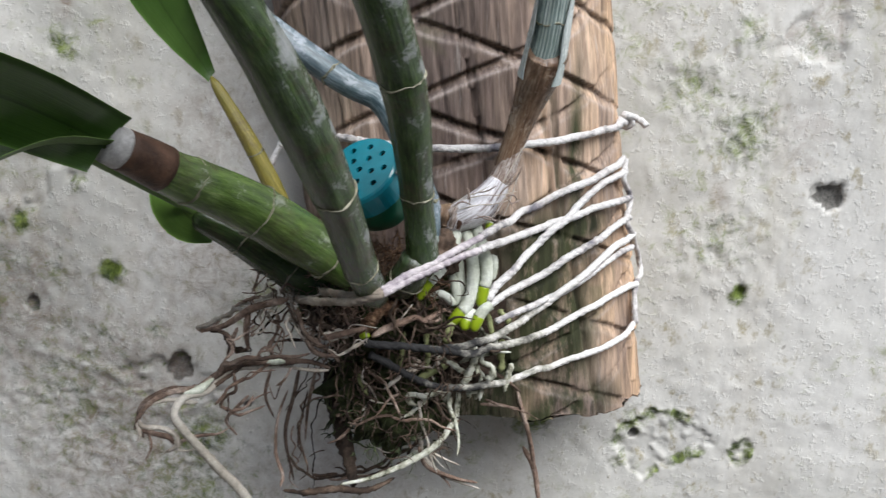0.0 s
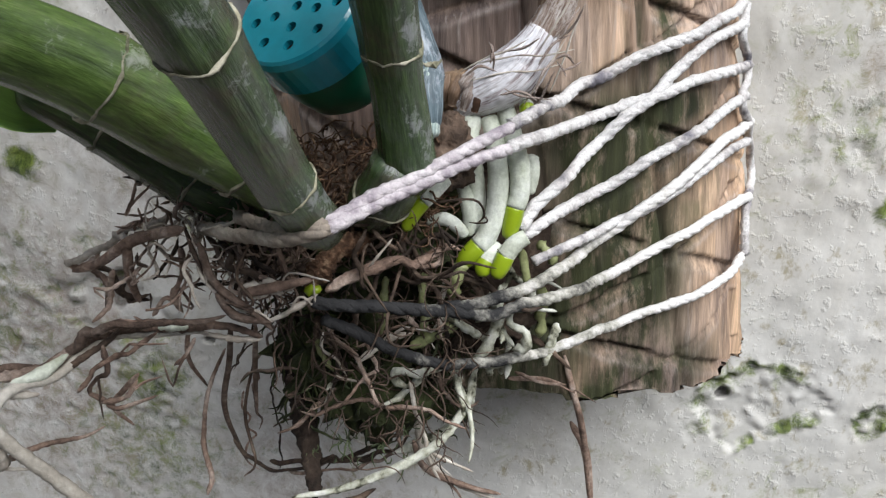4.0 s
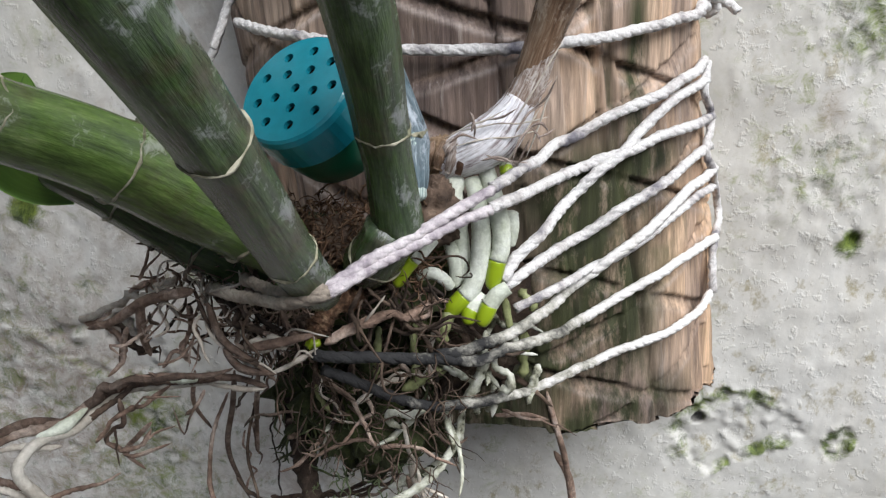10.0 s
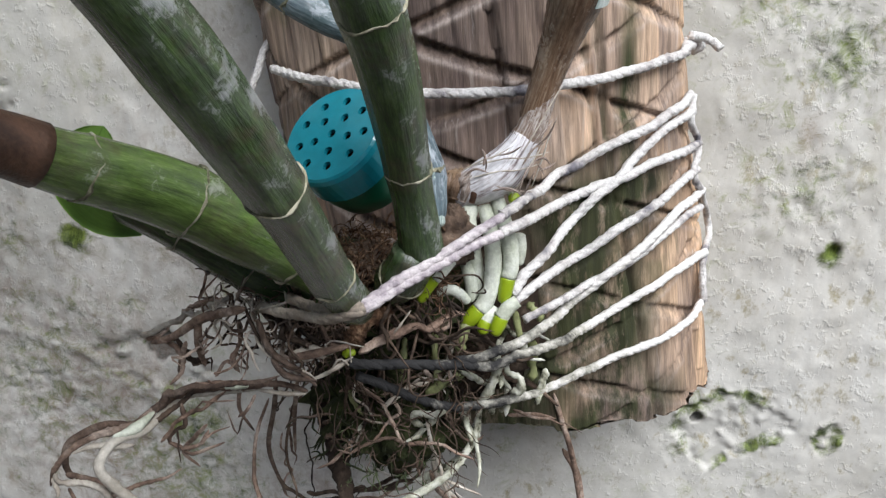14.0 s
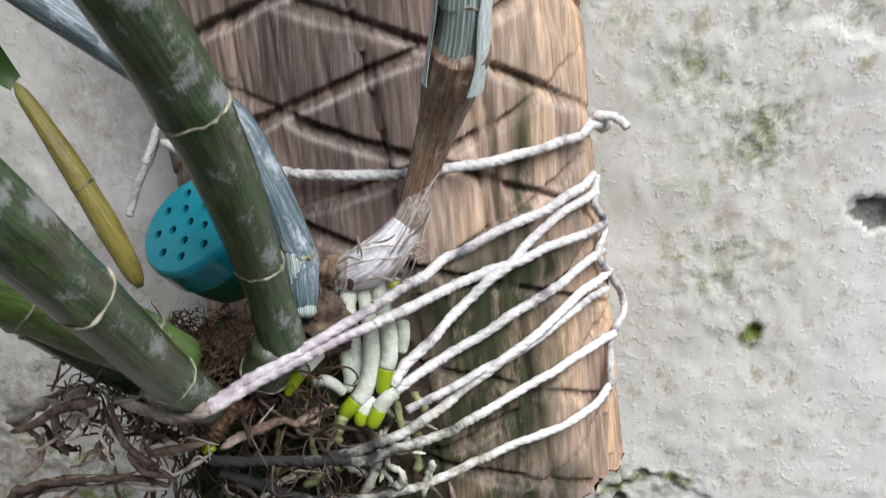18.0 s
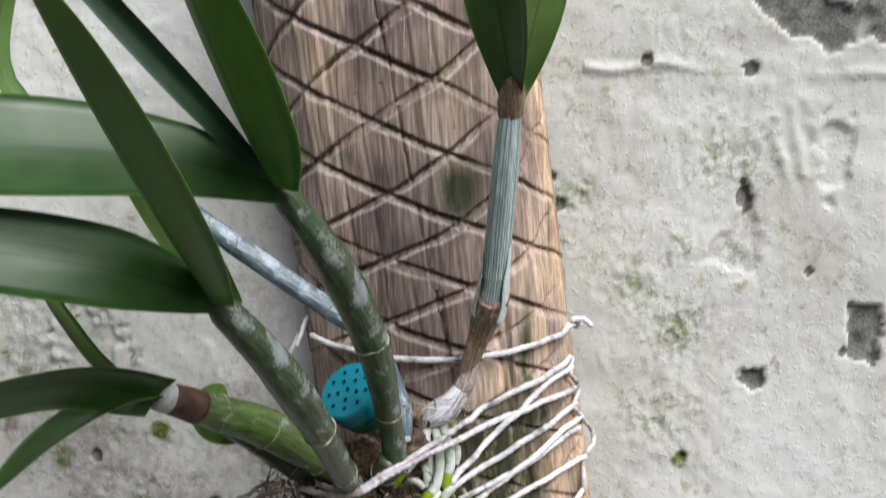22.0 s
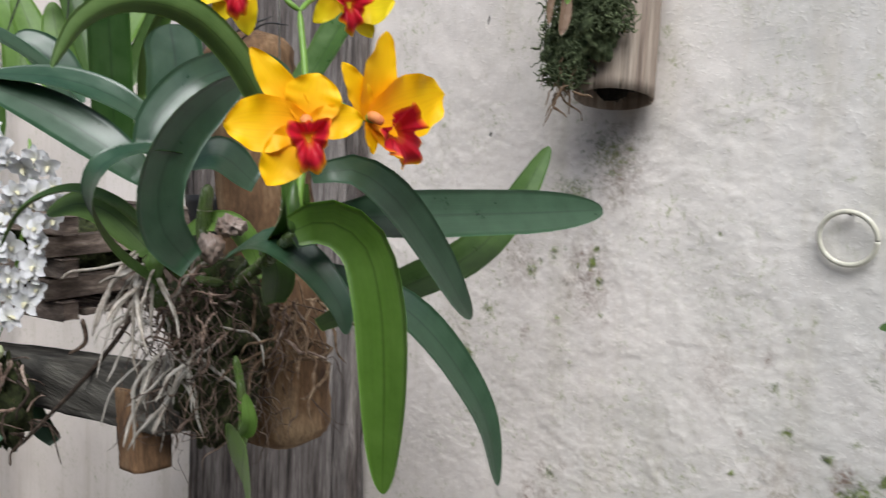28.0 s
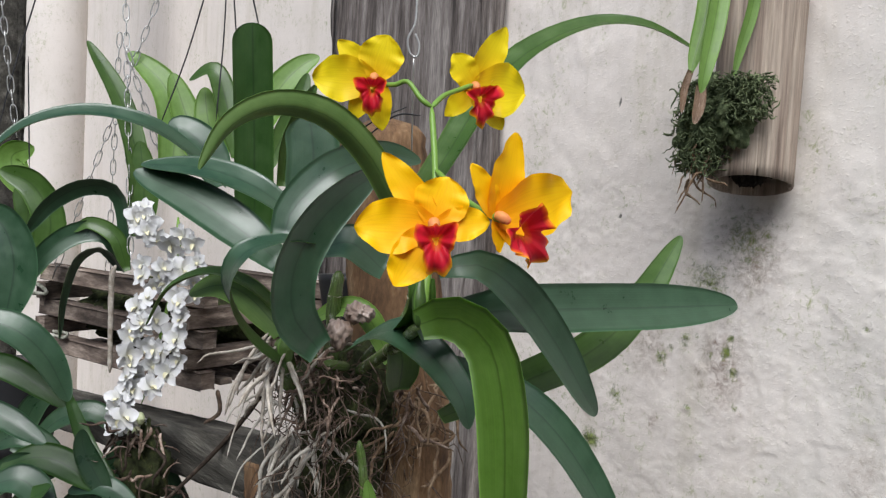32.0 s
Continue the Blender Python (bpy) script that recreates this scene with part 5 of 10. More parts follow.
part("rope_turn", rope_data([(0.0634, 0.4748, 1.4566), (0.0712, 0.4900, 1.4531), (0.0744, 0.4880, 1.4519), (0.0770, 0.4860, 1.4494)], 0.002, seed=15), M_ROPE, rope)
part("rope_turn", rope_data([(0.0588, 0.4592, 1.4522), (0.0643, 0.4880, 1.4535), (0.0675, 0.4860, 1.4546), (0.0690, 0.4880, 1.4506), (0.0658, 0.4900, 1.4486)], 0.0021, seed=16), M_ROPE, rope)
part("rope_turn", rope_data([(-0.1071, 0.4600, 1.4619), (-0.1125, 0.4550, 1.4515), (-0.1166, 0.4500, 1.4411)], 0.0016, seed=17), M_ROPE, rope)
part("rope_turn", rope_data([(-0.1191, 0.4700, 1.4470), (-0.1229, 0.4600, 1.4338), (-0.1256, 0.4500, 1.4196)], 0.0016, seed=18), M_ROPE, rope)
part("rope_turn", rope_data([(-0.0398, 0.3600, 1.4572), (-0.0405, 0.3520, 1.4522), (-0.0430, 0.3500, 1.4438)], 0.001, seed=19), M_ROPE, rope)

# roots
part("root", tube_data([(-0.0210, 0.3920, 1.4116), (-0.0222, 0.3900, 1.4050), (-0.0210, 0.3880, 1.3975), (-0.0195, 0.3870, 1.3876), (-0.0189, 0.3860, 1.3775)], [0.003, 0.0033, 0.003, 0.0026], 14, 35, 0.02, 1, True), M_ROOT_W, orchid, 'plump silvery aerial root')
part("root", tube_data([(-0.0165, 0.3920, 1.4100), (-0.0144, 0.3880, 1.4037), (-0.0131, 0.3850, 1.3947), (-0.0135, 0.3830, 1.3852), (-0.0158, 0.3810, 1.3787), (-0.0180, 0.3800, 1.3760)], [0.0024, 0.0029, 0.0031, 0.003, 0.003], 14, 42, 0.02, 2, False), M_ROOT_W, orchid, 'plump silvery aerial root')
part("root_tip", tube_data([(-0.0177, 0.3801, 1.3763), (-0.0207, 0.3790, 1.3732), (-0.0233, 0.3790, 1.3695)], [0.00296, 0.00301, 0.00301, 0.00296, 0.00287, 0.00272, 0.00248, 0.00207, 0.00103], 14, 26, 0, 0), M_ROOT_TIP, orchid, 'bright green growing root tip')
part("root", tube_data([(-0.0123, 0.3940, 1.4130), (-0.0099, 0.3900, 1.4061), (-0.0075, 0.3860, 1.3984), (-0.0070, 0.3840, 1.3911), (-0.0081, 0.3830, 1.3869)], [0.0026, 0.0029, 0.0029, 0.0028], 14, 35, 0.02, 3, False), M_ROOT_W, orchid, 'plump silvery aerial root')
part("root_tip", tube_data([(-0.0080, 0.3831, 1.3874), (-0.0089, 0.3820, 1.3826), (-0.0100, 0.3810, 1.3778)], [0.00276, 0.00281, 0.00281, 0.00276, 0.00268, 0.00254, 0.00232, 0.00193, 0.00097], 14, 26, 0, 0), M_ROOT_TIP, orchid, 'bright green growing root tip')
part("root", tube_data([(-0.0048, 0.3980, 1.3982), (-0.0044, 0.3960, 1.3927), (-0.0051, 0.3950, 1.3867)], [0.0024, 0.0026, 0.002], 14, 21, 0.02, 4, True), M_ROOT_W, orchid, 'plump silvery aerial root')
part("root", tube_data([(-0.0238, 0.3860, 1.3931), (-0.0220, 0.3840, 1.3888), (-0.0208, 0.3830, 1.3830), (-0.0216, 0.3820, 1.3779)], [0.0018, 0.0022, 0.0022, 0.0018], 14, 28, 0.02, 5, True), M_ROOT_W, orchid, 'plump silvery aerial root')
part("root", tube_data([(-0.0288, 0.3880, 1.4086), (-0.0263, 0.3860, 1.4079), (-0.0248, 0.3860, 1.4055)], [0.0016, 0.0022, 0.0018], 14, 21, 0.02, 6, True), M_ROOT_W, orchid, 'plump silvery aerial root')
part("root", tube_data([(-0.0298, 0.3860, 1.4047), (-0.0281, 0.3840, 1.4030), (-0.0274, 0.3840, 1.4006)], [0.0014, 0.002, 0.0018], 14, 21, 0.02, 7, True), M_ROOT_W, orchid, 'plump silvery aerial root')
part("root", tube_data([(-0.0257, 0.3660, 1.3999), (-0.0287, 0.3630, 1.3972), (-0.0310, 0.3620, 1.3951)], [0.0022, 0.0024, 0.0024], 14, 21, 0.02, 8, False), M_ROOT_W, orchid, 'plump silvery aerial root')
part("root_tip", tube_data([(-0.0307, 0.3621, 1.3954), (-0.0335, 0.3610, 1.3918), (-0.0357, 0.3600, 1.3871)], [0.00236, 0.00241, 0.00241, 0.00236, 0.00229, 0.00217, 0.00199, 0.00165, 0.00083], 14, 26, 0, 0), M_ROOT_TIP, orchid, 'bright green growing root tip')
part("root", tube_data([(-0.0046, 0.3800, 1.3794), (-0.0076, 0.3790, 1.3775), (-0.0103, 0.3780, 1.3741)], [0.0022, 0.0026, 0.0027], 14, 21, 0.02, 9, False), M_ROOT_W, orchid, 'plump silvery aerial root')
part("root_tip", tube_data([(-0.0100, 0.3781, 1.3745), (-0.0114, 0.3770, 1.3712), (-0.0129, 0.3760, 1.3678)], [0.00266, 0.00271, 0.00271, 0.00266, 0.00258, 0.00245, 0.00223, 0.00186, 0.00093], 14, 26, 0, 0), M_ROOT_TIP, orchid, 'bright green growing root tip')
part("root", tube_data([(-0.0124, 0.3820, 1.3752), (-0.0142, 0.3800, 1.3739), (-0.0157, 0.3790, 1.3718)], [0.002, 0.0024, 0.0026], 14, 21, 0.02, 10, False), M_ROOT_W, orchid, 'plump silvery aerial root')
part("root_tip", tube_data([(-0.0155, 0.3791, 1.3721), (-0.0164, 0.3780, 1.3702), (-0.0160, 0.3770, 1.3677)], [0.00256, 0.00261, 0.00261, 0.00256, 0.00248, 0.00236, 0.00215, 0.00179, 0.0009], 14, 26, 0, 0), M_ROOT_TIP, orchid, 'bright green growing root tip')
part("root", tube_data([(-0.0320, 0.3760, 1.3837), (-0.0271, 0.3750, 1.3855), (-0.0235, 0.3760, 1.3829), (-0.0215, 0.3770, 1.3798)], [0.0016, 0.0019, 0.0019, 0.0016], 14, 28, 0.02, 11, True), M_ROOT_W, orchid, 'plump silvery aerial root')
part("root", tube_data([(-0.0066, 0.3940, 1.4138), (-0.0062, 0.3930, 1.4134)], [0.0018, 0.0021], 14, 14, 0.02, 12, False), M_ROOT_W, orchid, 'plump silvery aerial root')
part("root_tip", tube_data([(-0.0062, 0.3931, 1.4134), (-0.0061, 0.3920, 1.4125), (-0.0072, 0.3910, 1.4112)], [0.00207, 0.00211, 0.00211, 0.00207, 0.00201, 0.0019, 0.00174, 0.00145, 0.00072], 14, 26, 0, 0), M_ROOT_TIP, orchid, 'bright green growing root tip')
fibre = thing("root_ball", (-0.07, 0.42, 1.30), "matted ball of damp moss and dead brown roots under the canes", "root ball")
part("dead_root", tube_data([(-0.0549, 0.3500, 1.3734), (-0.0493, 0.3527, 1.3763), (-0.0421, 0.3552, 1.3788), (-0.0364, 0.3578, 1.3800), (-0.0336, 0.3593, 1.3780), (-0.0286, 0.3631, 1.3797), (-0.0252, 0.3668, 1.3806), (-0.0219, 0.3700, 1.3784)], [0.00125, 0.00161, 0.00180, 0.00122, 0.00140, 0.00123, 0.00050], 7, 32, 0.14, 13), M_ROOT_GREY, fibre)
part("shred", tube_data([(-0.0336, 0.3593, 1.3780), (-0.0300, 0.3611, 1.3771), (-0.0265, 0.3632, 1.3781), (-0.0275, 0.3666, 1.3855)], [0.00080, 0.00070, 0.0002], 5, 12, 0.2, 13), M_ROOT_GREY, fibre)
part("dead_root", tube_data([(-0.0709, 0.3460, 1.3652), (-0.0654, 0.3461, 1.3678), (-0.0628, 0.3442, 1.3701), (-0.0557, 0.3460, 1.3743)], [0.00074, 0.00051, 0.00079, 0.00059, 0.00091, 0.00067, 0.00025], 7, 16, 0.14, 14), M_ROOT_PALE, fibre)
part("shred", tube_data([(-0.0628, 0.3442, 1.3701), (-0.0597, 0.3439, 1.3746), (-0.0566, 0.3450, 1.3717), (-0.0563, 0.3449, 1.3789)], [0.00040, 0.00035, 0.0002], 5, 12, 0.2, 14), M_ROOT_PALE, fibre)
part("dead_root", tube_data([(-0.0892, 0.3500, 1.3915), (-0.0887, 0.3493, 1.3867), (-0.0881, 0.3482, 1.3805), (-0.0863, 0.3460, 1.3777), (-0.0835, 0.3458, 1.3742), (-0.0761, 0.3454, 1.3690), (-0.0718, 0.3449, 1.3692), (-0.0680, 0.3450, 1.3661)], [0.00040, 0.00052, 0.00044, 0.00052, 0.00055, 0.00046, 0.00018], 7, 32, 0.25, 15), M_ROOT_PALE, fibre)
part("dead_root", tube_data([(-0.0914, 0.3510, 1.3888), (-0.0887, 0.3476, 1.3846), (-0.0862, 0.3459, 1.3808), (-0.0853, 0.3474, 1.3763), (-0.0826, 0.3463, 1.3731), (-0.0797, 0.3446, 1.3715), (-0.0734, 0.3438, 1.3697), (-0.0731, 0.3473, 1.3677), (-0.0692, 0.3460, 1.3648)], [0.00058, 0.00059, 0.00037, 0.00055, 0.00037, 0.00056, 0.00018], 7, 36, 0.25, 16), M_ROOT_GREY, fibre)
part("dead_root", tube_data([(-0.0878, 0.3500, 1.3938), (-0.0881, 0.3478, 1.3889), (-0.0878, 0.3499, 1.3845), (-0.0867, 0.3477, 1.3774), (-0.0848, 0.3490, 1.3727), (-0.0795, 0.3459, 1.3687), (-0.0753, 0.3467, 1.3669), (-0.0695, 0.3450, 1.3665)], [0.00035, 0.00052, 0.00045, 0.00032, 0.00044, 0.00034, 0.00015], 7, 32, 0.25, 17), M_ROOT_PALE, fibre)
part("dead_root", tube_data([(-0.0750, 0.3450, 1.3759), (-0.0712, 0.3460, 1.3760), (-0.0673, 0.3444, 1.3776), (-0.0623, 0.3460, 1.3749)], [0.00104, 0.00114, 0.00077, 0.00102, 0.00105, 0.00085, 0.00033], 7, 16, 0.3, 18), M_ROOT_PALE, fibre)
part("shred", tube_data([(-0.0673, 0.3444, 1.3776), (-0.0633, 0.3450, 1.3759), (-0.0578, 0.3445, 1.3793), (-0.0591, 0.3438, 1.3774)], [0.00052, 0.00045, 0.0002], 5, 12, 0.2, 18), M_ROOT_PALE, fibre)
part("dead_root", tube_data([(-0.0720, 0.3450, 1.3732), (-0.0675, 0.3427, 1.3756), (-0.0638, 0.3440, 1.3751)], [0.00079, 0.00085, 0.00093, 0.00078, 0.00060, 0.00074, 0.00025], 7, 16, 0.3, 19), M_ROOT_PALE, fibre)
part("shred", tube_data([(-0.0675, 0.3427, 1.3756), (-0.0636, 0.3411, 1.3773), (-0.0621, 0.3432, 1.3811), (-0.0506, 0.3394, 1.3812)], [0.00040, 0.00035, 0.0002], 5, 12, 0.2, 19), M_ROOT_PALE, fibre)
part("dead_root", tube_data([(-0.0824, 0.3500, 1.3861), (-0.0788, 0.3492, 1.3832), (-0.0789, 0.3470, 1.3802), (-0.0721, 0.3466, 1.3788), (-0.0686, 0.3473, 1.3765), (-0.0612, 0.3480, 1.3761)], [0.00109, 0.00093, 0.00101, 0.00113, 0.00091, 0.00093, 0.00033], 7, 24, 0.14, 20), M_ROOT_DARK, fibre)
part("shred", tube_data([(-0.0721, 0.3466, 1.3788), (-0.0709, 0.3462, 1.3750), (-0.0647, 0.3469, 1.3718), (-0.0680, 0.3465, 1.3684)], [0.00052, 0.00045, 0.0002], 5, 12, 0.2, 20), M_ROOT_DARK, fibre)
part("dead_root", tube_data([(-0.0860, 0.3510, 1.3867), (-0.0832, 0.3499, 1.3847), (-0.0815, 0.3497, 1.3793), (-0.0736, 0.3468, 1.3784), (-0.0691, 0.3464, 1.3778), (-0.0648, 0.3470, 1.3757)], [0.00081, 0.00075, 0.00065, 0.00052, 0.00057, 0.00056, 0.00023], 7, 24, 0.14, 21), M_ROOT_GREY, fibre)
part("shred", tube_data([(-0.0736, 0.3468, 1.3784), (-0.0693, 0.3458, 1.3775), (-0.0655, 0.3462, 1.3713), (-0.0673, 0.3471, 1.3775)], [0.00036, 0.00031, 0.0002], 5, 12, 0.2, 21), M_ROOT_GREY, fibre)
part("dead_root", tube_data([(-0.0986, 0.3620, 1.3792), (-0.0982, 0.3607, 1.3727), (-0.1012, 0.3626, 1.3663), (-0.1030, 0.3630, 1.3634), (-0.1021, 0.3660, 1.3566)], [0.00111, 0.00107, 0.00076, 0.00066, 0.00109, 0.00119, 0.00033], 7, 20, 0.14, 22), M_ROOT_GREY, fibre)
part("shred", tube_data([(-0.1012, 0.3626, 1.3663), (-0.0999, 0.3627, 1.3648), (-0.0983, 0.3646, 1.3589), (-0.1035, 0.3647, 1.3607)], [0.00052, 0.00045, 0.0002], 5, 12, 0.2, 22), M_ROOT_GREY, fibre)
part("dead_root", tube_data([(-0.0671, 0.3500, 1.3856), (-0.0641, 0.3490, 1.3774), (-0.0608, 0.3500, 1.3752)], [0.00069, 0.00081, 0.00093, 0.00082, 0.00061, 0.00106, 0.00030], 7, 16, 0.14, 23), M_ROOT_GREY, fibre)
part("shred", tube_data([(-0.0641, 0.3490, 1.3774), (-0.0625, 0.3494, 1.3733), (-0.0620, 0.3493, 1.3700), (-0.0618, 0.3503, 1.3658)], [0.00048, 0.00042, 0.0002], 5, 12, 0.2, 23), M_ROOT_GREY, fibre)
part("dead_root", tube_data([(-0.0776, 0.3520, 1.3866), (-0.0718, 0.3493, 1.3804), (-0.0667, 0.3500, 1.3775)], [0.00081, 0.00089, 0.00073, 0.00061, 0.00079, 0.00075, 0.00025], 7, 16, 0.14, 24), M_ROOT_DARK, fibre)
part("shred", tube_data([(-0.0718, 0.3493, 1.3804), (-0.0669, 0.3487, 1.3760), (-0.0647, 0.3486, 1.3792), (-0.0619, 0.3494, 1.3728)], [0.00040, 0.00035, 0.0002], 5, 12, 0.2, 24), M_ROOT_DARK, fibre)
part("dead_root", tube_data([(-0.0651, 0.3560, 1.3796), (-0.0601, 0.3549, 1.3752), (-0.0537, 0.3540, 1.3745)], [0.00112, 0.00097, 0.00104, 0.00093, 0.00095, 0.00077, 0.00035], 7, 16, 0.14, 25), M_ROOT_DARK, fibre)
part("shred", tube_data([(-0.0601, 0.3549, 1.3752), (-0.0562, 0.3538, 1.3753), (-0.0531, 0.3549, 1.3663), (-0.0481, 0.3530, 1.3709)], [0.00056, 0.00049, 0.0002], 5, 12, 0.2, 25), M_ROOT_DARK, fibre)
part("dead_root", tube_data([(-0.0427, 0.3480, 1.3817), (-0.0400, 0.3483, 1.3851), (-0.0376, 0.3540, 1.3873)], [0.00031, 0.00036, 0.00041, 0.00029, 0.00029, 0.00037, 0.00013], 7, 16, 0.14, 26), M_ROOT_PALE, fibre)
part("dead_root", tube_data([(-0.0829, 0.3520, 1.3685), (-0.0779, 0.3517, 1.3730), (-0.0730, 0.3520, 1.3763)], [0.00107, 0.00071, 0.00099, 0.00095, 0.00106, 0.00105, 0.00030], 7, 16, 0.14, 27), M_ROOT_DARK, fibre)
part("shred", tube_data([(-0.0779, 0.3517, 1.3730), (-0.0766, 0.3515, 1.3759), (-0.0692, 0.3511, 1.3758), (-0.0665, 0.3496, 1.3867)], [0.00048, 0.00042, 0.0002], 5, 12, 0.2, 27), M_ROOT_DARK, fibre)
part("dead_root", tube_data([(-0.0530, 0.3720, 1.3404), (-0.0477, 0.3735, 1.3441), (-0.0431, 0.3741, 1.3480), (-0.0364, 0.3760, 1.3490)], [0.00094, 0.00101, 0.00089, 0.00097, 0.00121, 0.00105, 0.00035], 7, 16, 0.14, 28), M_ROOT_PALE, fibre)
part("shred", tube_data([(-0.0431, 0.3741, 1.3480), (-0.0391, 0.3745, 1.3513), (-0.0366, 0.3761, 1.3503), (-0.0303, 0.3781, 1.3490)], [0.00056, 0.00049, 0.0002], 5, 12, 0.2, 28), M_ROOT_PALE, fibre)
part("dead_root", tube_data([(-0.0382, 0.3780, 1.3432), (-0.0324, 0.3803, 1.3458), (-0.0286, 0.3823, 1.3473), (-0.0233, 0.3840, 1.3492)], [0.00140, 0.00180, 0.00203, 0.00162, 0.00166, 0.00211, 0.00067], 7, 16, 0.14, 29), M_ROOT_OLIVE, fibre)
part("dead_root", tube_data([(-0.0283, 0.3820, 1.3350), (-0.0324, 0.3796, 1.3349), (-0.0353, 0.3760, 1.3356), (-0.0416, 0.3746, 1.3368), (-0.0419, 0.3746, 1.3335), (-0.0379, 0.3760, 1.3302)], [0.00156, 0.00101, 0.00174, 0.00122, 0.00145, 0.00130, 0.00049], 7, 24, 0.14, 30), M_ROOT_SPECK, fibre)
part("dead_root", tube_data([(-0.0375, 0.3740, 1.3340), (-0.0369, 0.3744, 1.3289), (-0.0363, 0.3751, 1.3229), (-0.0354, 0.3777, 1.3178), (-0.0335, 0.3773, 1.3120), (-0.0330, 0.3772, 1.3070), (-0.0310, 0.3774, 1.3002), (-0.0293, 0.3800, 1.2944)], [0.00070, 0.00080, 0.00054, 0.00061, 0.00073, 0.00053, 0.00025], 7, 32, 0.14, 31), M_ROOT_PALE, fibre)
part("shred", tube_data([(-0.0335, 0.3773, 1.3120), (-0.0329, 0.3786, 1.3077), (-0.0303, 0.3766, 1.3042), (-0.0251, 0.3799, 1.2963)], [0.00040, 0.00035, 0.0002], 5, 12, 0.2, 31), M_ROOT_PALE, fibre)
part("dead_root", tube_data([(-0.0321, 0.3780, 1.3066), (-0.0259, 0.3789, 1.3027), (-0.0185, 0.3790, 1.2995)], [0.00038, 0.00063, 0.00054, 0.00053, 0.00038, 0.00046, 0.00018], 7, 16, 0.14, 32), M_ROOT_PALE, fibre)
part("dead_root", tube_data([(-0.0204, 0.3960, 1.3226), (-0.0211, 0.3949, 1.3172), (-0.0218, 0.3949, 1.3131), (-0.0249, 0.3955, 1.3097), (-0.0278, 0.3942, 1.3061), (-0.0312, 0.3944, 1.3027), (-0.0369, 0.3931, 1.3001), (-0.0413, 0.3931, 1.2971), (-0.0471, 0.3920, 1.2951)], [0.00155, 0.00127, 0.00176, 0.00136, 0.00149, 0.00205, 0.00059], 7, 36, 0.14, 33), M_ROOT_SPECK, fibre)
part("dead_root", tube_data([(-0.0200, 0.3820, 1.3373), (-0.0175, 0.3807, 1.3402), (-0.0153, 0.3799, 1.3438), (-0.0122, 0.3794, 1.3521), (-0.0096, 0.3780, 1.3576)], [0.00148, 0.00133, 0.00192, 0.00167, 0.00176, 0.00158, 0.00059], 7, 20, 0.14, 34), M_ROOT_SPECK, fibre)
part("dead_root", tube_data([(-0.0087, 0.3820, 1.3556), (-0.0084, 0.3808, 1.3514), (-0.0040, 0.3794, 1.3497), (-0.0038, 0.3805, 1.3447), (-0.0077, 0.3810, 1.3428)], [0.00140, 0.00111, 0.00135, 0.00106, 0.00174, 0.00184, 0.00052], 7, 20, 0.14, 35), M_ROOT_SPECK, fibre)
part("dead_root", tube_data([(-0.0092, 0.3880, 1.3420), (-0.0090, 0.3876, 1.3351), (-0.0096, 0.3860, 1.3298)], [0.00129, 0.00086, 0.00152, 0.00149, 0.00124, 0.00098, 0.00042], 7, 16, 0.14, 36), M_ROOT_SPECK, fibre)
part("dead_root", tube_data([(-0.0149, 0.3860, 1.3353), (-0.0145, 0.3850, 1.3311)], [0.00129, 0.00133, 0.00091, 0.00138, 0.00104, 0.00138, 0.00042], 7, 16, 0.14, 37), M_ROOT_SPECK, fibre)
part("dead_root", tube_data([(-0.0062, 0.3880, 1.3726), (-0.0046, 0.3859, 1.3654), (-0.0036, 0.3850, 1.3599)], [0.00123, 0.00140, 0.00128, 0.00112, 0.00130, 0.00144, 0.00052], 7, 16, 0.14, 38), M_ROOT_OLIVE, fibre)
part("dead_root", tube_data([(-0.0032, 0.3860, 1.3614), (-0.0024, 0.3856, 1.3571), (-0.0027, 0.3850, 1.3530)], [0.00127, 0.00128, 0.00140, 0.00163, 0.00155, 0.00165, 0.00045], 7, 16, 0.14, 39), M_ROOT_SPECK, fibre)
part("dead_root", tube_data([(0.0005, 0.3920, 1.3587), (0.0001, 0.3909, 1.3506), (0.0005, 0.3898, 1.3466), (0.0000, 0.3900, 1.3426)], [0.00232, 0.00191, 0.00214, 0.00203, 0.00129, 0.00224, 0.00063], 7, 16, 0.14, 40), M_ROOT_OLIVE, fibre)
part("dead_root", tube_data([(0.0050, 0.3940, 1.3450), (0.0045, 0.3930, 1.3415)], [0.00114, 0.00154, 0.00175, 0.00133, 0.00126, 0.00122, 0.00049], 7, 16, 0.14, 41), M_ROOT_SPECK, fibre)
part("dead_root", tube_data([(-0.0224, 0.3780, 1.3720), (-0.0235, 0.3759, 1.3679), (-0.0251, 0.3750, 1.3615)], [0.00132, 0.00220, 0.00191, 0.00202, 0.00128, 0.00231, 0.00063], 7, 16, 0.14, 42), M_ROOT_OLIVE, fibre)
part("dead_root", tube_data([(-0.0014, 0.3940, 1.3727), (0.0019, 0.3916, 1.3694), (0.0044, 0.3920, 1.3671)], [0.00176, 0.00164, 0.00115, 0.00182, 0.00150, 0.00189, 0.00056], 7, 16, 0.14, 43), M_ROOT_OLIVE, fibre)
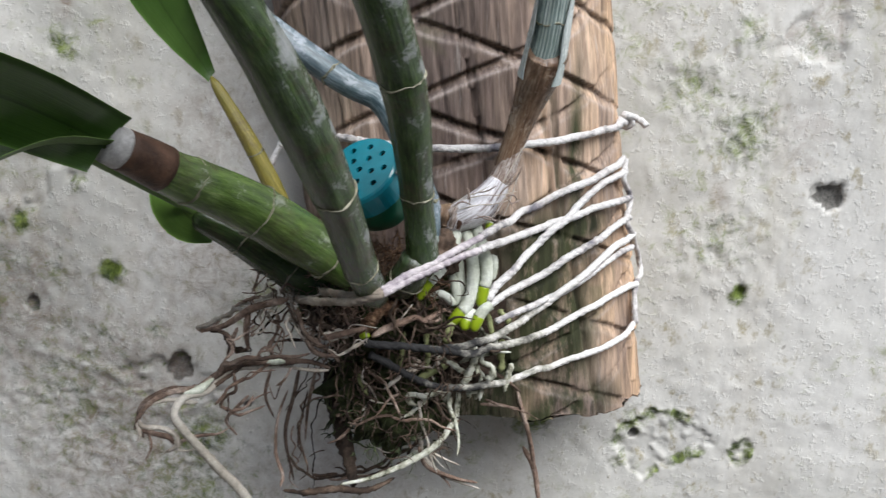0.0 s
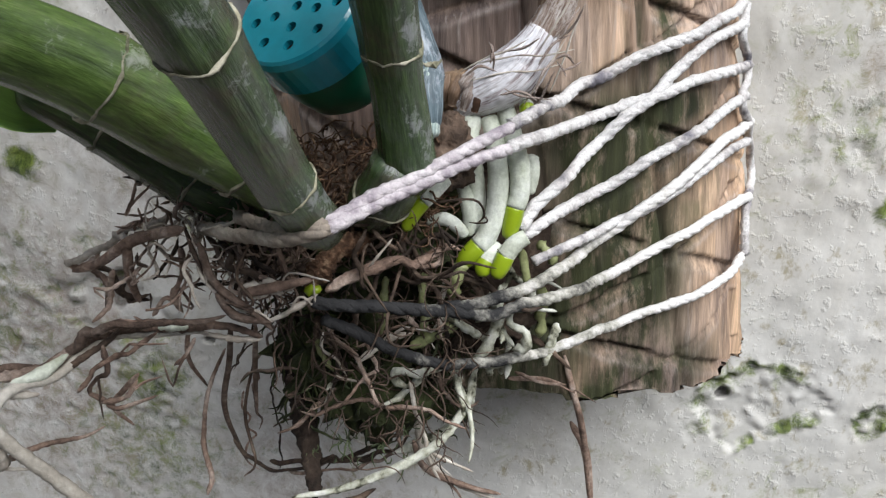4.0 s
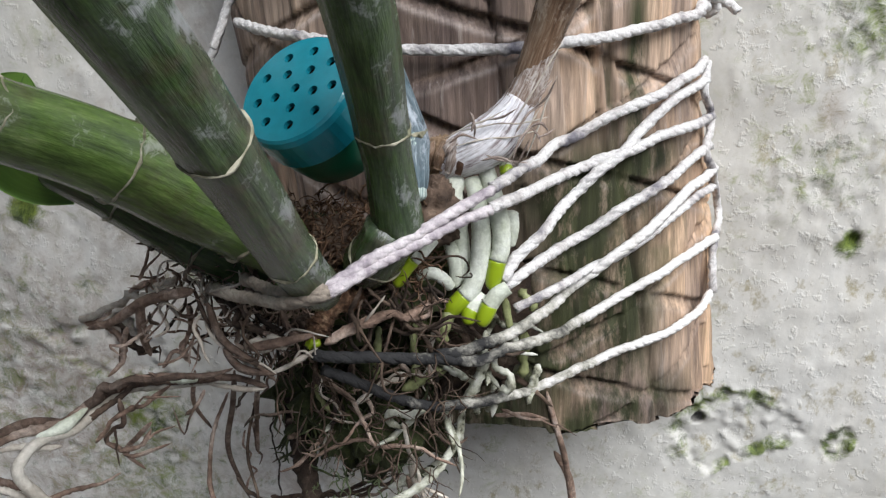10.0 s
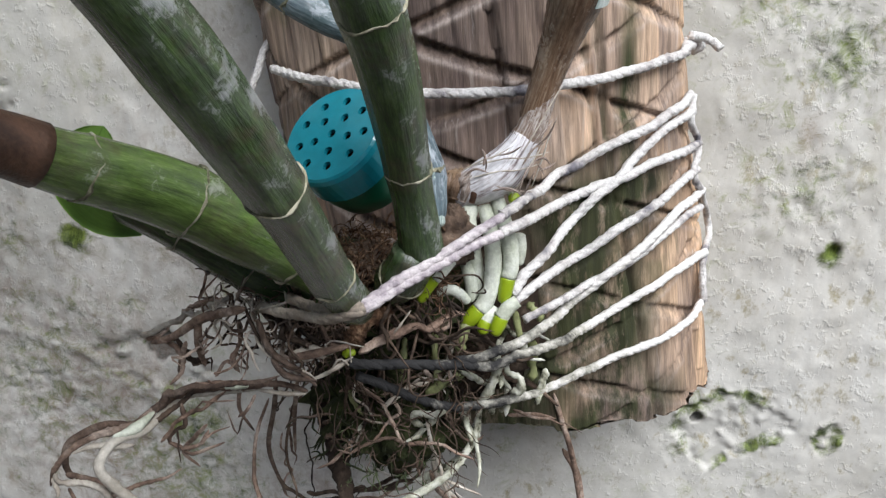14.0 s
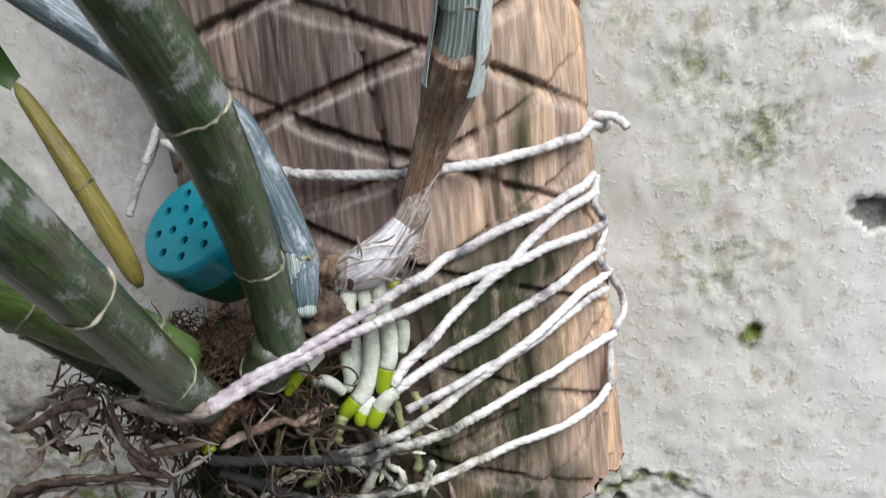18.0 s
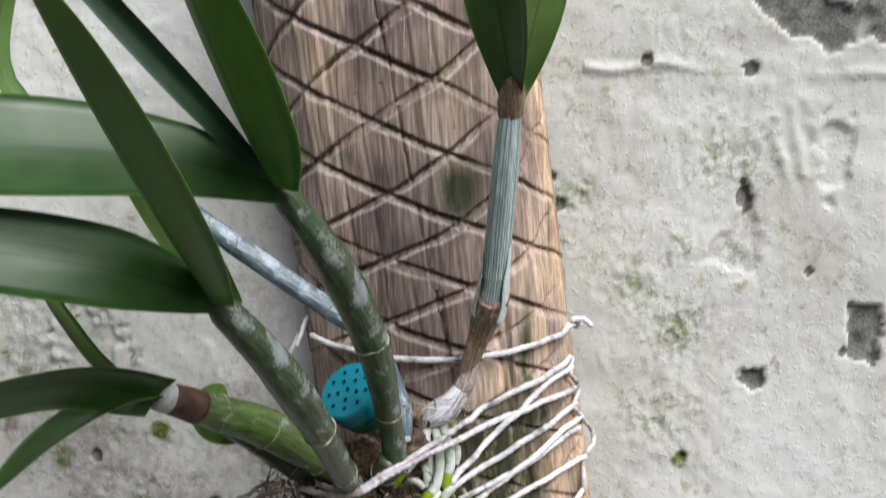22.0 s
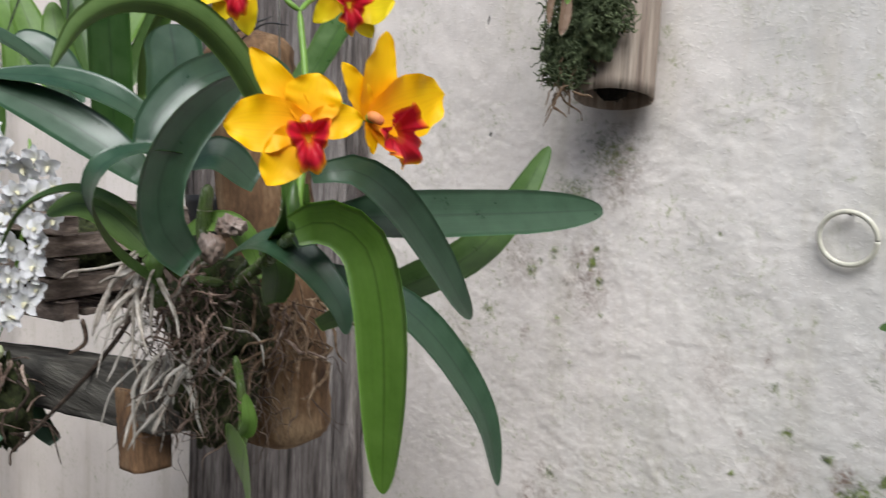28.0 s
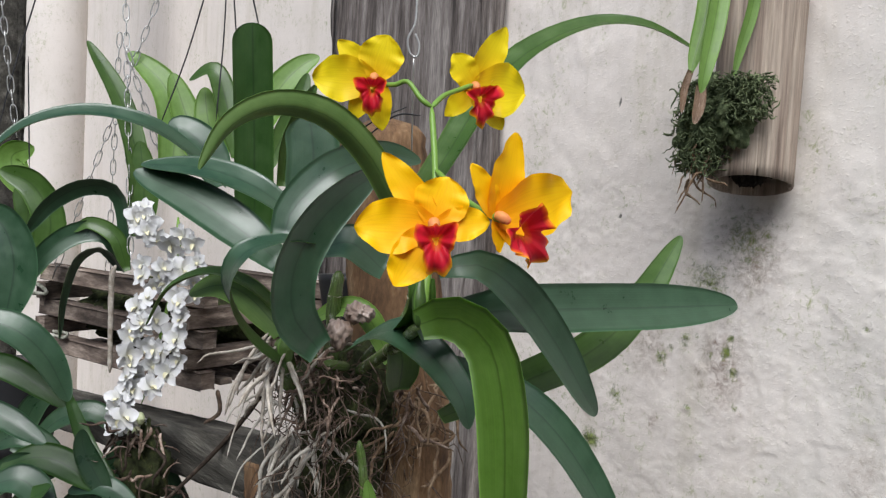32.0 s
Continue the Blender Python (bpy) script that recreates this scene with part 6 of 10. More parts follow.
part("dead_root", tube_data([(-0.0341, 0.3800, 1.3679), (-0.0342, 0.3800, 1.3640), (-0.0342, 0.3784, 1.3584), (-0.0332, 0.3794, 1.3543), (-0.0341, 0.3793, 1.3496), (-0.0347, 0.3800, 1.3449)], [0.00117, 0.00147, 0.00103, 0.00132, 0.00146, 0.00095, 0.00042], 7, 24, 0.14, 44), M_ROOT_OLIVE, fibre)
part("dead_root", tube_data([(-0.0438, 0.3740, 1.3676), (-0.0442, 0.3736, 1.3631), (-0.0447, 0.3725, 1.3579), (-0.0451, 0.3732, 1.3541), (-0.0459, 0.3740, 1.3489)], [0.00129, 0.00104, 0.00154, 0.00132, 0.00116, 0.00105, 0.00042], 7, 20, 0.14, 45), M_ROOT_OLIVE, fibre)
part("dead_root", tube_data([(-0.0284, 0.3820, 1.3647), (-0.0282, 0.3826, 1.3609), (-0.0297, 0.3814, 1.3555), (-0.0289, 0.3805, 1.3508), (-0.0286, 0.3810, 1.3461)], [0.00076, 0.00091, 0.00097, 0.00071, 0.00060, 0.00094, 0.00028], 7, 20, 0.14, 46), M_ROOT_PALE, fibre)
part("shred", tube_data([(-0.0297, 0.3814, 1.3555), (-0.0299, 0.3805, 1.3507), (-0.0323, 0.3803, 1.3459), (-0.0299, 0.3793, 1.3408)], [0.00044, 0.00038, 0.0002], 5, 12, 0.2, 46), M_ROOT_PALE, fibre)
part("dead_root", tube_data([(-0.0650, 0.3720, 1.3515), (-0.0655, 0.3752, 1.3464), (-0.0638, 0.3751, 1.3413), (-0.0642, 0.3787, 1.3354), (-0.0621, 0.3800, 1.3317)], [0.00058, 0.00090, 0.00062, 0.00062, 0.00092, 0.00056, 0.00025], 7, 20, 0.14, 47), M_ROOT_DARK, fibre)
part("shred", tube_data([(-0.0638, 0.3751, 1.3413), (-0.0624, 0.3766, 1.3361), (-0.0620, 0.3788, 1.3320), (-0.0671, 0.3833, 1.3356)], [0.00040, 0.00035, 0.0002], 5, 12, 0.2, 47), M_ROOT_DARK, fibre)
part("dead_root", tube_data([(-0.0620, 0.3700, 1.3508), (-0.0628, 0.3700, 1.3455), (-0.0609, 0.3719, 1.3424), (-0.0596, 0.3746, 1.3392), (-0.0572, 0.3760, 1.3330)], [0.00045, 0.00049, 0.00041, 0.00048, 0.00039, 0.00036, 0.00018], 7, 20, 0.14, 48), M_ROOT_PALE, fibre)
part("dead_root", tube_data([(-0.0646, 0.3720, 1.3475), (-0.0641, 0.3727, 1.3431), (-0.0620, 0.3734, 1.3382), (-0.0609, 0.3750, 1.3351)], [0.00077, 0.00095, 0.00097, 0.00067, 0.00102, 0.00059, 0.00028], 7, 16, 0.14, 49), M_ROOT_OLIVE, fibre)
part("dead_root", tube_data([(-0.0607, 0.3760, 1.3330), (-0.0560, 0.3760, 1.3318), (-0.0492, 0.3770, 1.3307)], [0.00050, 0.00038, 0.00039, 0.00039, 0.00034, 0.00055, 0.00015], 7, 16, 0.14, 50), M_ROOT_PALE, fibre)
part("dead_root", tube_data([(-0.0611, 0.3770, 1.3321), (-0.0626, 0.3781, 1.3267), (-0.0652, 0.3791, 1.3218), (-0.0657, 0.3800, 1.3180)], [0.00035, 0.00036, 0.00047, 0.00037, 0.00041, 0.00031, 0.00015], 7, 16, 0.14, 51), M_ROOT_PALE, fibre)
part("dead_root", tube_data([(-0.0637, 0.3900, 1.3037), (-0.0564, 0.3889, 1.3003), (-0.0528, 0.3900, 1.2993)], [0.00039, 0.00042, 0.00042, 0.00034, 0.00042, 0.00034, 0.00013], 7, 16, 0.14, 52), M_ROOT_PALE, fibre)
part("dead_root", tube_data([(-0.1058, 0.4000, 1.2902), (-0.1024, 0.4011, 1.2832), (-0.0999, 0.4009, 1.2821), (-0.0937, 0.4007, 1.2779), (-0.0874, 0.3996, 1.2791), (-0.0812, 0.3995, 1.2804), (-0.0784, 0.4016, 1.2803), (-0.0704, 0.4017, 1.2851), (-0.0670, 0.3998, 1.2844), (-0.0619, 0.3998, 1.2861), (-0.0571, 0.3982, 1.2870), (-0.0516, 0.3999, 1.2925), (-0.0465, 0.4000, 1.2948)], [0.00082, 0.00076, 0.00055, 0.00073, 0.00056, 0.00079, 0.00023], 7, 52, 0.14, 53), M_ROOT_DARK, fibre)
part("shred", tube_data([(-0.0784, 0.4016, 1.2803), (-0.0753, 0.4018, 1.2811), (-0.0713, 0.4017, 1.2828), (-0.0748, 0.4011, 1.2780)], [0.00036, 0.00031, 0.0002], 5, 12, 0.2, 53), M_ROOT_DARK, fibre)
part("dead_root", tube_data([(-0.0970, 0.4100, 1.2749), (-0.0924, 0.4090, 1.2749), (-0.0858, 0.4106, 1.2754), (-0.0796, 0.4085, 1.2751), (-0.0742, 0.4106, 1.2769), (-0.0699, 0.4093, 1.2781), (-0.0646, 0.4097, 1.2808), (-0.0601, 0.4123, 1.2819), (-0.0553, 0.4099, 1.2878), (-0.0503, 0.4092, 1.2901), (-0.0454, 0.4096, 1.2921), (-0.0424, 0.4087, 1.2965), (-0.0380, 0.4100, 1.3005)], [0.00100, 0.00085, 0.00090, 0.00097, 0.00100, 0.00061, 0.00028], 7, 52, 0.14, 54), M_ROOT_DARK, fibre)
part("shred", tube_data([(-0.0646, 0.4097, 1.2808), (-0.0605, 0.4095, 1.2825), (-0.0538, 0.4105, 1.2887), (-0.0555, 0.4088, 1.2876)], [0.00044, 0.00038, 0.0002], 5, 12, 0.2, 54), M_ROOT_DARK, fibre)
part("dead_root", tube_data([(-0.0872, 0.4000, 1.2795), (-0.0837, 0.3999, 1.2778), (-0.0770, 0.4002, 1.2790), (-0.0722, 0.4003, 1.2801), (-0.0680, 0.4015, 1.2800), (-0.0617, 0.3982, 1.2825), (-0.0574, 0.4002, 1.2853), (-0.0533, 0.4006, 1.2853), (-0.0498, 0.3998, 1.2889), (-0.0438, 0.4000, 1.2908)], [0.00072, 0.00065, 0.00043, 0.00051, 0.00070, 0.00062, 0.00020], 7, 40, 0.14, 55), M_ROOT_GREY, fibre)
part("dead_root", tube_data([(-0.0875, 0.4200, 1.2740), (-0.0837, 0.4205, 1.2735), (-0.0786, 0.4198, 1.2695), (-0.0736, 0.4209, 1.2689), (-0.0689, 0.4206, 1.2698), (-0.0637, 0.4206, 1.2718), (-0.0580, 0.4208, 1.2747), (-0.0519, 0.4183, 1.2775), (-0.0482, 0.4202, 1.2809), (-0.0475, 0.4201, 1.2845), (-0.0442, 0.4204, 1.2887), (-0.0395, 0.4203, 1.2930), (-0.0346, 0.4192, 1.2985), (-0.0320, 0.4203, 1.3015), (-0.0270, 0.4188, 1.3060), (-0.0245, 0.4200, 1.3103)], [0.00051, 0.00066, 0.00083, 0.00074, 0.00082, 0.00058, 0.00023], 7, 64, 0.14, 56), M_ROOT_DARK, fibre)
part("shred", tube_data([(-0.0482, 0.4202, 1.2809), (-0.0467, 0.4198, 1.2835), (-0.0466, 0.4210, 1.2875), (-0.0378, 0.4213, 1.2864)], [0.00036, 0.00031, 0.0002], 5, 12, 0.2, 56), M_ROOT_DARK, fibre)
part("dead_root", tube_data([(-0.0567, 0.4000, 1.2940), (-0.0524, 0.3998, 1.2950), (-0.0485, 0.4014, 1.3011), (-0.0458, 0.4007, 1.3033), (-0.0406, 0.3998, 1.3045), (-0.0356, 0.3999, 1.3092), (-0.0306, 0.3998, 1.3135), (-0.0277, 0.4000, 1.3191), (-0.0242, 0.4000, 1.3207)], [0.00054, 0.00089, 0.00084, 0.00079, 0.00087, 0.00074, 0.00025], 7, 36, 0.14, 57), M_ROOT_DARK, fibre)
part("shred", tube_data([(-0.0406, 0.3998, 1.3045), (-0.0390, 0.4002, 1.3083), (-0.0375, 0.4002, 1.3065), (-0.0275, 0.3977, 1.3090)], [0.00040, 0.00035, 0.0002], 5, 12, 0.2, 57), M_ROOT_DARK, fibre)
part("dead_root", tube_data([(-0.0838, 0.4000, 1.3463), (-0.0866, 0.4006, 1.3415), (-0.0880, 0.4035, 1.3387), (-0.0910, 0.4062, 1.3337), (-0.0911, 0.4102, 1.3290), (-0.0950, 0.4134, 1.3249), (-0.0956, 0.4146, 1.3214), (-0.0972, 0.4194, 1.3175), (-0.1004, 0.4185, 1.3141), (-0.1044, 0.4221, 1.3085), (-0.1056, 0.4257, 1.3063), (-0.1044, 0.4261, 1.3002), (-0.1073, 0.4270, 1.2967), (-0.1090, 0.4311, 1.2922), (-0.1091, 0.4324, 1.2869), (-0.1099, 0.4344, 1.2817), (-0.1105, 0.4365, 1.2774), (-0.1099, 0.4398, 1.2724), (-0.1118, 0.4400, 1.2674)], [0.00064, 0.00055, 0.00048, 0.00050, 0.00051, 0.00070, 0.00020], 7, 70, 0.14, 58), M_ROOT_GREY, fibre)
part("dead_root", tube_data([(-0.0918, 0.4200, 1.3145), (-0.0951, 0.4225, 1.3100), (-0.0968, 0.4246, 1.3037), (-0.0982, 0.4276, 1.2990), (-0.1008, 0.4275, 1.2948), (-0.1007, 0.4291, 1.2900), (-0.1018, 0.4316, 1.2863), (-0.1018, 0.4339, 1.2802), (-0.1017, 0.4346, 1.2759), (-0.1016, 0.4372, 1.2711), (-0.1035, 0.4418, 1.2656), (-0.1042, 0.4408, 1.2581), (-0.1032, 0.4404, 1.2542), (-0.1048, 0.4400, 1.2479)], [0.00050, 0.00038, 0.00038, 0.00035, 0.00038, 0.00048, 0.00015], 7, 56, 0.14, 59), M_ROOT_DARK, fibre)
part("dead_root", tube_data([(-0.1084, 0.4200, 1.2978), (-0.1098, 0.4215, 1.2938), (-0.1106, 0.4222, 1.2889), (-0.1094, 0.4263, 1.2827), (-0.1116, 0.4272, 1.2771), (-0.1091, 0.4300, 1.2721), (-0.1129, 0.4311, 1.2678), (-0.1144, 0.4301, 1.2626), (-0.1137, 0.4300, 1.2585), (-0.1085, 0.4300, 1.2550)], [0.00055, 0.00044, 0.00041, 0.00043, 0.00050, 0.00039, 0.00015], 7, 40, 0.14, 60), M_ROOT_GREY, fibre)
part("dead_root", tube_data([(-0.1058, 0.4400, 1.2692), (-0.1008, 0.4404, 1.2725), (-0.0960, 0.4400, 1.2738)], [0.00032, 0.00033, 0.00028, 0.00036, 0.00044, 0.00035, 0.00013], 7, 16, 0.14, 61), M_ROOT_DARK, fibre)
part("dead_root", tube_data([(-0.0878, 0.4000, 1.3400), (-0.0906, 0.4015, 1.3360), (-0.0924, 0.4027, 1.3333), (-0.0976, 0.4062, 1.3281), (-0.0976, 0.4081, 1.3253), (-0.1018, 0.4102, 1.3215), (-0.1055, 0.4111, 1.3165), (-0.1072, 0.4147, 1.3124), (-0.1100, 0.4162, 1.3101), (-0.1125, 0.4200, 1.3055)], [0.00029, 0.00027, 0.00024, 0.00034, 0.00032, 0.00035, 0.00010], 7, 40, 0.14, 62), M_ROOT_DARK, fibre)
part("dead_root", tube_data([(-0.0902, 0.4000, 1.3444), (-0.0946, 0.4027, 1.3403), (-0.0957, 0.4033, 1.3350), (-0.0973, 0.4035, 1.3305), (-0.0998, 0.4066, 1.3270), (-0.1019, 0.4093, 1.3234), (-0.1040, 0.4099, 1.3194), (-0.1070, 0.4142, 1.3157), (-0.1091, 0.4172, 1.3102), (-0.1116, 0.4200, 1.3064)], [0.00032, 0.00036, 0.00032, 0.00037, 0.00032, 0.00030, 0.00013], 7, 40, 0.14, 63), M_ROOT_DARK, fibre)
part("dead_root", tube_data([(-0.0075, 0.4000, 1.3246), (0.0004, 0.4002, 1.3213), (0.0065, 0.4018, 1.3198), (0.0096, 0.4050, 1.3180)], [0.00073, 0.00067, 0.00068, 0.00052, 0.00046, 0.00053, 0.00023], 7, 16, 0.14, 64), M_ROOT_GREY, fibre)
part("shred", tube_data([(0.0065, 0.4018, 1.3198), (0.0120, 0.4022, 1.3168), (0.0123, 0.4049, 1.3163), (0.0195, 0.4028, 1.3131)], [0.00036, 0.00031, 0.0002], 5, 12, 0.2, 64), M_ROOT_GREY, fibre)
part("dead_root", tube_data([(-0.0881, 0.3420, 1.3619), (-0.0911, 0.3415, 1.3567), (-0.0954, 0.3430, 1.3526)], [0.00065, 0.00055, 0.00054, 0.00065, 0.00051, 0.00067, 0.00023], 7, 16, 0.14, 65), M_ROOT_GREY, fibre)
part("shred", tube_data([(-0.0911, 0.3415, 1.3567), (-0.0937, 0.3418, 1.3524), (-0.0958, 0.3413, 1.3473), (-0.0992, 0.3437, 1.3549)], [0.00036, 0.00031, 0.0002], 5, 12, 0.2, 65), M_ROOT_GREY, fibre)
part("dead_root", tube_data([(-0.1117, 0.3380, 1.3603), (-0.1110, 0.3370, 1.3529), (-0.1150, 0.3388, 1.3500), (-0.1191, 0.3402, 1.3443), (-0.1118, 0.3390, 1.3417)], [0.00087, 0.00086, 0.00072, 0.00057, 0.00063, 0.00097, 0.00028], 7, 20, 0.14, 66), M_ROOT_GREY, fibre)
part("shred", tube_data([(-0.1150, 0.3388, 1.3500), (-0.1151, 0.3387, 1.3445), (-0.1157, 0.3390, 1.3435), (-0.1155, 0.3388, 1.3370)], [0.00044, 0.00038, 0.0002], 5, 12, 0.2, 66), M_ROOT_GREY, fibre)
part("dead_root", tube_data([(-0.1146, 0.3380, 1.3426), (-0.1073, 0.3381, 1.3452), (-0.1041, 0.3390, 1.3503)], [0.00060, 0.00091, 0.00082, 0.00052, 0.00086, 0.00076, 0.00025], 7, 16, 0.14, 67), M_ROOT_GREY, fibre)
part("shred", tube_data([(-0.1073, 0.3381, 1.3452), (-0.1050, 0.3384, 1.3474), (-0.1021, 0.3386, 1.3496), (-0.0958, 0.3368, 1.3529)], [0.00040, 0.00035, 0.0002], 5, 12, 0.2, 67), M_ROOT_GREY, fibre)
part("dead_root", tube_data([(-0.1136, 0.3380, 1.3420), (-0.1103, 0.3382, 1.3412), (-0.1045, 0.3384, 1.3434), (-0.0991, 0.3390, 1.3456)], [0.00058, 0.00073, 0.00067, 0.00061, 0.00046, 0.00047, 0.00020], 7, 16, 0.14, 68), M_ROOT_GREY, fibre)
part("dead_root", tube_data([(-0.1198, 0.3360, 1.3467), (-0.1157, 0.3360, 1.3514), (-0.1138, 0.3356, 1.3544), (-0.1082, 0.3383, 1.3573), (-0.1047, 0.3375, 1.3585), (-0.1022, 0.3391, 1.3603), (-0.0964, 0.3390, 1.3648)], [0.00073, 0.00063, 0.00062, 0.00080, 0.00060, 0.00080, 0.00025], 7, 28, 0.14, 69), M_ROOT_GREY, fibre)
part("shred", tube_data([(-0.1082, 0.3383, 1.3573), (-0.1051, 0.3396, 1.3601), (-0.1042, 0.3388, 1.3605), (-0.0929, 0.3366, 1.3627)], [0.00040, 0.00035, 0.0002], 5, 12, 0.2, 69), M_ROOT_GREY, fibre)
part("dead_root", tube_data([(-0.1222, 0.3360, 1.3583), (-0.1175, 0.3362, 1.3605), (-0.1148, 0.3358, 1.3652), (-0.1127, 0.3361, 1.3645), (-0.1063, 0.3355, 1.3679), (-0.1001, 0.3370, 1.3671), (-0.0935, 0.3384, 1.3679), (-0.0858, 0.3420, 1.3667), (-0.0803, 0.3450, 1.3674)], [0.00149, 0.00146, 0.00136, 0.00094, 0.00091, 0.00083, 0.00040], 7, 36, 0.14, 70), M_ROOT_GREY, fibre)
part("shred", tube_data([(-0.1063, 0.3355, 1.3679), (-0.1052, 0.3366, 1.3682), (-0.1001, 0.3378, 1.3679), (-0.1009, 0.3360, 1.3703)], [0.00064, 0.00056, 0.0002], 5, 12, 0.2, 70), M_ROOT_GREY, fibre)
part("dead_root", tube_data([(-0.1387, 0.3700, 1.3685), (-0.1331, 0.3679, 1.3708), (-0.1263, 0.3676, 1.3744), (-0.1210, 0.3661, 1.3765), (-0.1183, 0.3657, 1.3799), (-0.1135, 0.3638, 1.3795), (-0.1074, 0.3633, 1.3839), (-0.1019, 0.3603, 1.3870), (-0.0980, 0.3600, 1.3902)], [0.00109, 0.00105, 0.00101, 0.00128, 0.00148, 0.00150, 0.00045], 7, 36, 0.25, 71), M_ROOT_PALE, fibre)
part("shred", tube_data([(-0.1183, 0.3657, 1.3799), (-0.1137, 0.3656, 1.3822), (-0.1072, 0.3635, 1.3816), (-0.1062, 0.3620, 1.3858)], [0.00072, 0.00063, 0.0002], 5, 12, 0.2, 71), M_ROOT_PALE, fibre)
part("dead_root", tube_data([(-0.1385, 0.3710, 1.3673), (-0.1338, 0.3694, 1.3677), (-0.1292, 0.3705, 1.3705), (-0.1261, 0.3685, 1.3744), (-0.1208, 0.3672, 1.3775), (-0.1162, 0.3649, 1.3823), (-0.1107, 0.3653, 1.3844), (-0.1033, 0.3638, 1.3856), (-0.0998, 0.3610, 1.3892)], [0.00095, 0.00077, 0.00064, 0.00063, 0.00083, 0.00097, 0.00030], 7, 36, 0.3, 72), M_ROOT_GREY, fibre)
part("shred", tube_data([(-0.1208, 0.3672, 1.3775), (-0.1169, 0.3665, 1.3791), (-0.1143, 0.3651, 1.3837), (-0.1088, 0.3635, 1.3828)], [0.00048, 0.00042, 0.0002], 5, 12, 0.2, 72), M_ROOT_GREY, fibre)
part("dead_root", tube_data([(-0.1328, 0.3720, 1.3662), (-0.1276, 0.3739, 1.3653), (-0.1221, 0.3707, 1.3593), (-0.1146, 0.3720, 1.3570)], [0.00109, 0.00122, 0.00097, 0.00143, 0.00092, 0.00121, 0.00040], 7, 16, 0.3, 73), M_ROOT_DARK, fibre)
part("shred", tube_data([(-0.1221, 0.3707, 1.3593), (-0.1198, 0.3704, 1.3569), (-0.1145, 0.3716, 1.3591), (-0.1148, 0.3710, 1.3540)], [0.00064, 0.00056, 0.0002], 5, 12, 0.2, 73), M_ROOT_DARK, fibre)
part("dead_root", tube_data([(-0.1078, 0.3620, 1.3687), (-0.1036, 0.3614, 1.3736), (-0.1002, 0.3617, 1.3777), (-0.0979, 0.3600, 1.3825)], [0.00079, 0.00064, 0.00048, 0.00051, 0.00058, 0.00046, 0.00023], 7, 16, 0.14, 74), M_ROOT_DARK, fibre)
part("shred", tube_data([(-0.1002, 0.3617, 1.3777), (-0.0961, 0.3613, 1.3803), (-0.0930, 0.3617, 1.3835), (-0.0882, 0.3579, 1.3885)], [0.00036, 0.00031, 0.0002], 5, 12, 0.2, 74), M_ROOT_DARK, fibre)
part("dead_root", tube_data([(-0.1095, 0.3620, 1.3570), (-0.1056, 0.3631, 1.3623), (-0.1020, 0.3640, 1.3603)], [0.00053, 0.00073, 0.00063, 0.00064, 0.00073, 0.00063, 0.00020], 7, 16, 0.14, 75), M_ROOT_GREY, fibre)
part("bark_chip", tube_data([(-0.0592, 0.3490, 1.3736), (-0.0561, 0.3500, 1.3792), (-0.0526, 0.3520, 1.3831), (-0.0486, 0.3560, 1.3848), (-0.0445, 0.3620, 1.3854)], [0.0014, 0.0032, 0.0020, 0.0032, 0.0014], 14, 40, 0.24, 5), M_BARK_KNOT, fibre, "knot of rotten orange-brown bark")
part("moss_bud", tube_data([(-0.0597, 0.3480, 1.3741), (-0.0570, 0.3470, 1.3752), (-0.0554, 0.3480, 1.3746)], [0.0010, 0.0014, 0.0008], 8, 12, 0.2, 6), M_ROOT_TIP, fibre, "tiny green bud")
part("dried_sheath", tube_data([(-0.0258, 0.3945, 1.4118), (-0.0220, 0.3935, 1.4156), (-0.0158, 0.3930, 1.4190), (-0.0096, 0.3930, 1.4230), (-0.0049, 0.3940, 1.4286), (-0.0014, 0.3955, 1.4345)], [0.0048, 0.0066, 0.0076, 0.0076, 0.0062, 0.0049], 40, 60, 0.012, 9), M_SILVER, orchid, "silvery papery sheath flaring at the cane's foot")
part("dried_sheath", tube_data([(-0.0056, 0.3942, 1.4274), (-0.0014, 0.3955, 1.4345), (0.0012, 0.3966, 1.4400), (0.0036, 0.3972, 1.4470), (0.0072, 0.3962, 1.4600)], [0.0060, 0.0050, 0.0046, 0.0044, 0.0046], 36, 44, 0.016, 10), M_SHEATH, orchid, "brown papery neck of the young cane")
part("scale", lump_data((-0.0242, 0.3940, 1.4160), (0.0072, 0.0062, 0.0066), 61, 0.10, 28), M_FIBRE, orchid, "brown fibrous ball of the cane's foot")
# thin torn scales lying flat on the ball
for q, (x, z, long, lean, m) in enumerate(((-0.0296, 1.4155, 0.0075, 0.0020, M_SHEATH_BR), (-0.0268, 1.4140, 0.0090, 0.0026, M_SHEATH_BR), (-0.0236, 1.4128, 0.0095, 0.0036, M_SHEATH), (-0.0204, 1.4124, 0.0085, 0.0012, M_BROWN_BAND), (-0.0182, 1.4150, 0.0070, 0.0018, M_BROWN_BAND), (-0.0252, 1.4178, 0.0060, 0.0046, M_SHEATH))):
    part("scale", leaf_data([(x, 0.3876, z), (x + 0.4 * lean, 0.3863, z + 0.5 * long), (x + lean, 0.3880, z + long)], 0.0030, (-0.15, -1, 0.15), fold=-0.25, base=0.6, thick=0.0003, wave=0.05, seed=q), [m, m], orchid, "dry papery scale at the cane's foot")
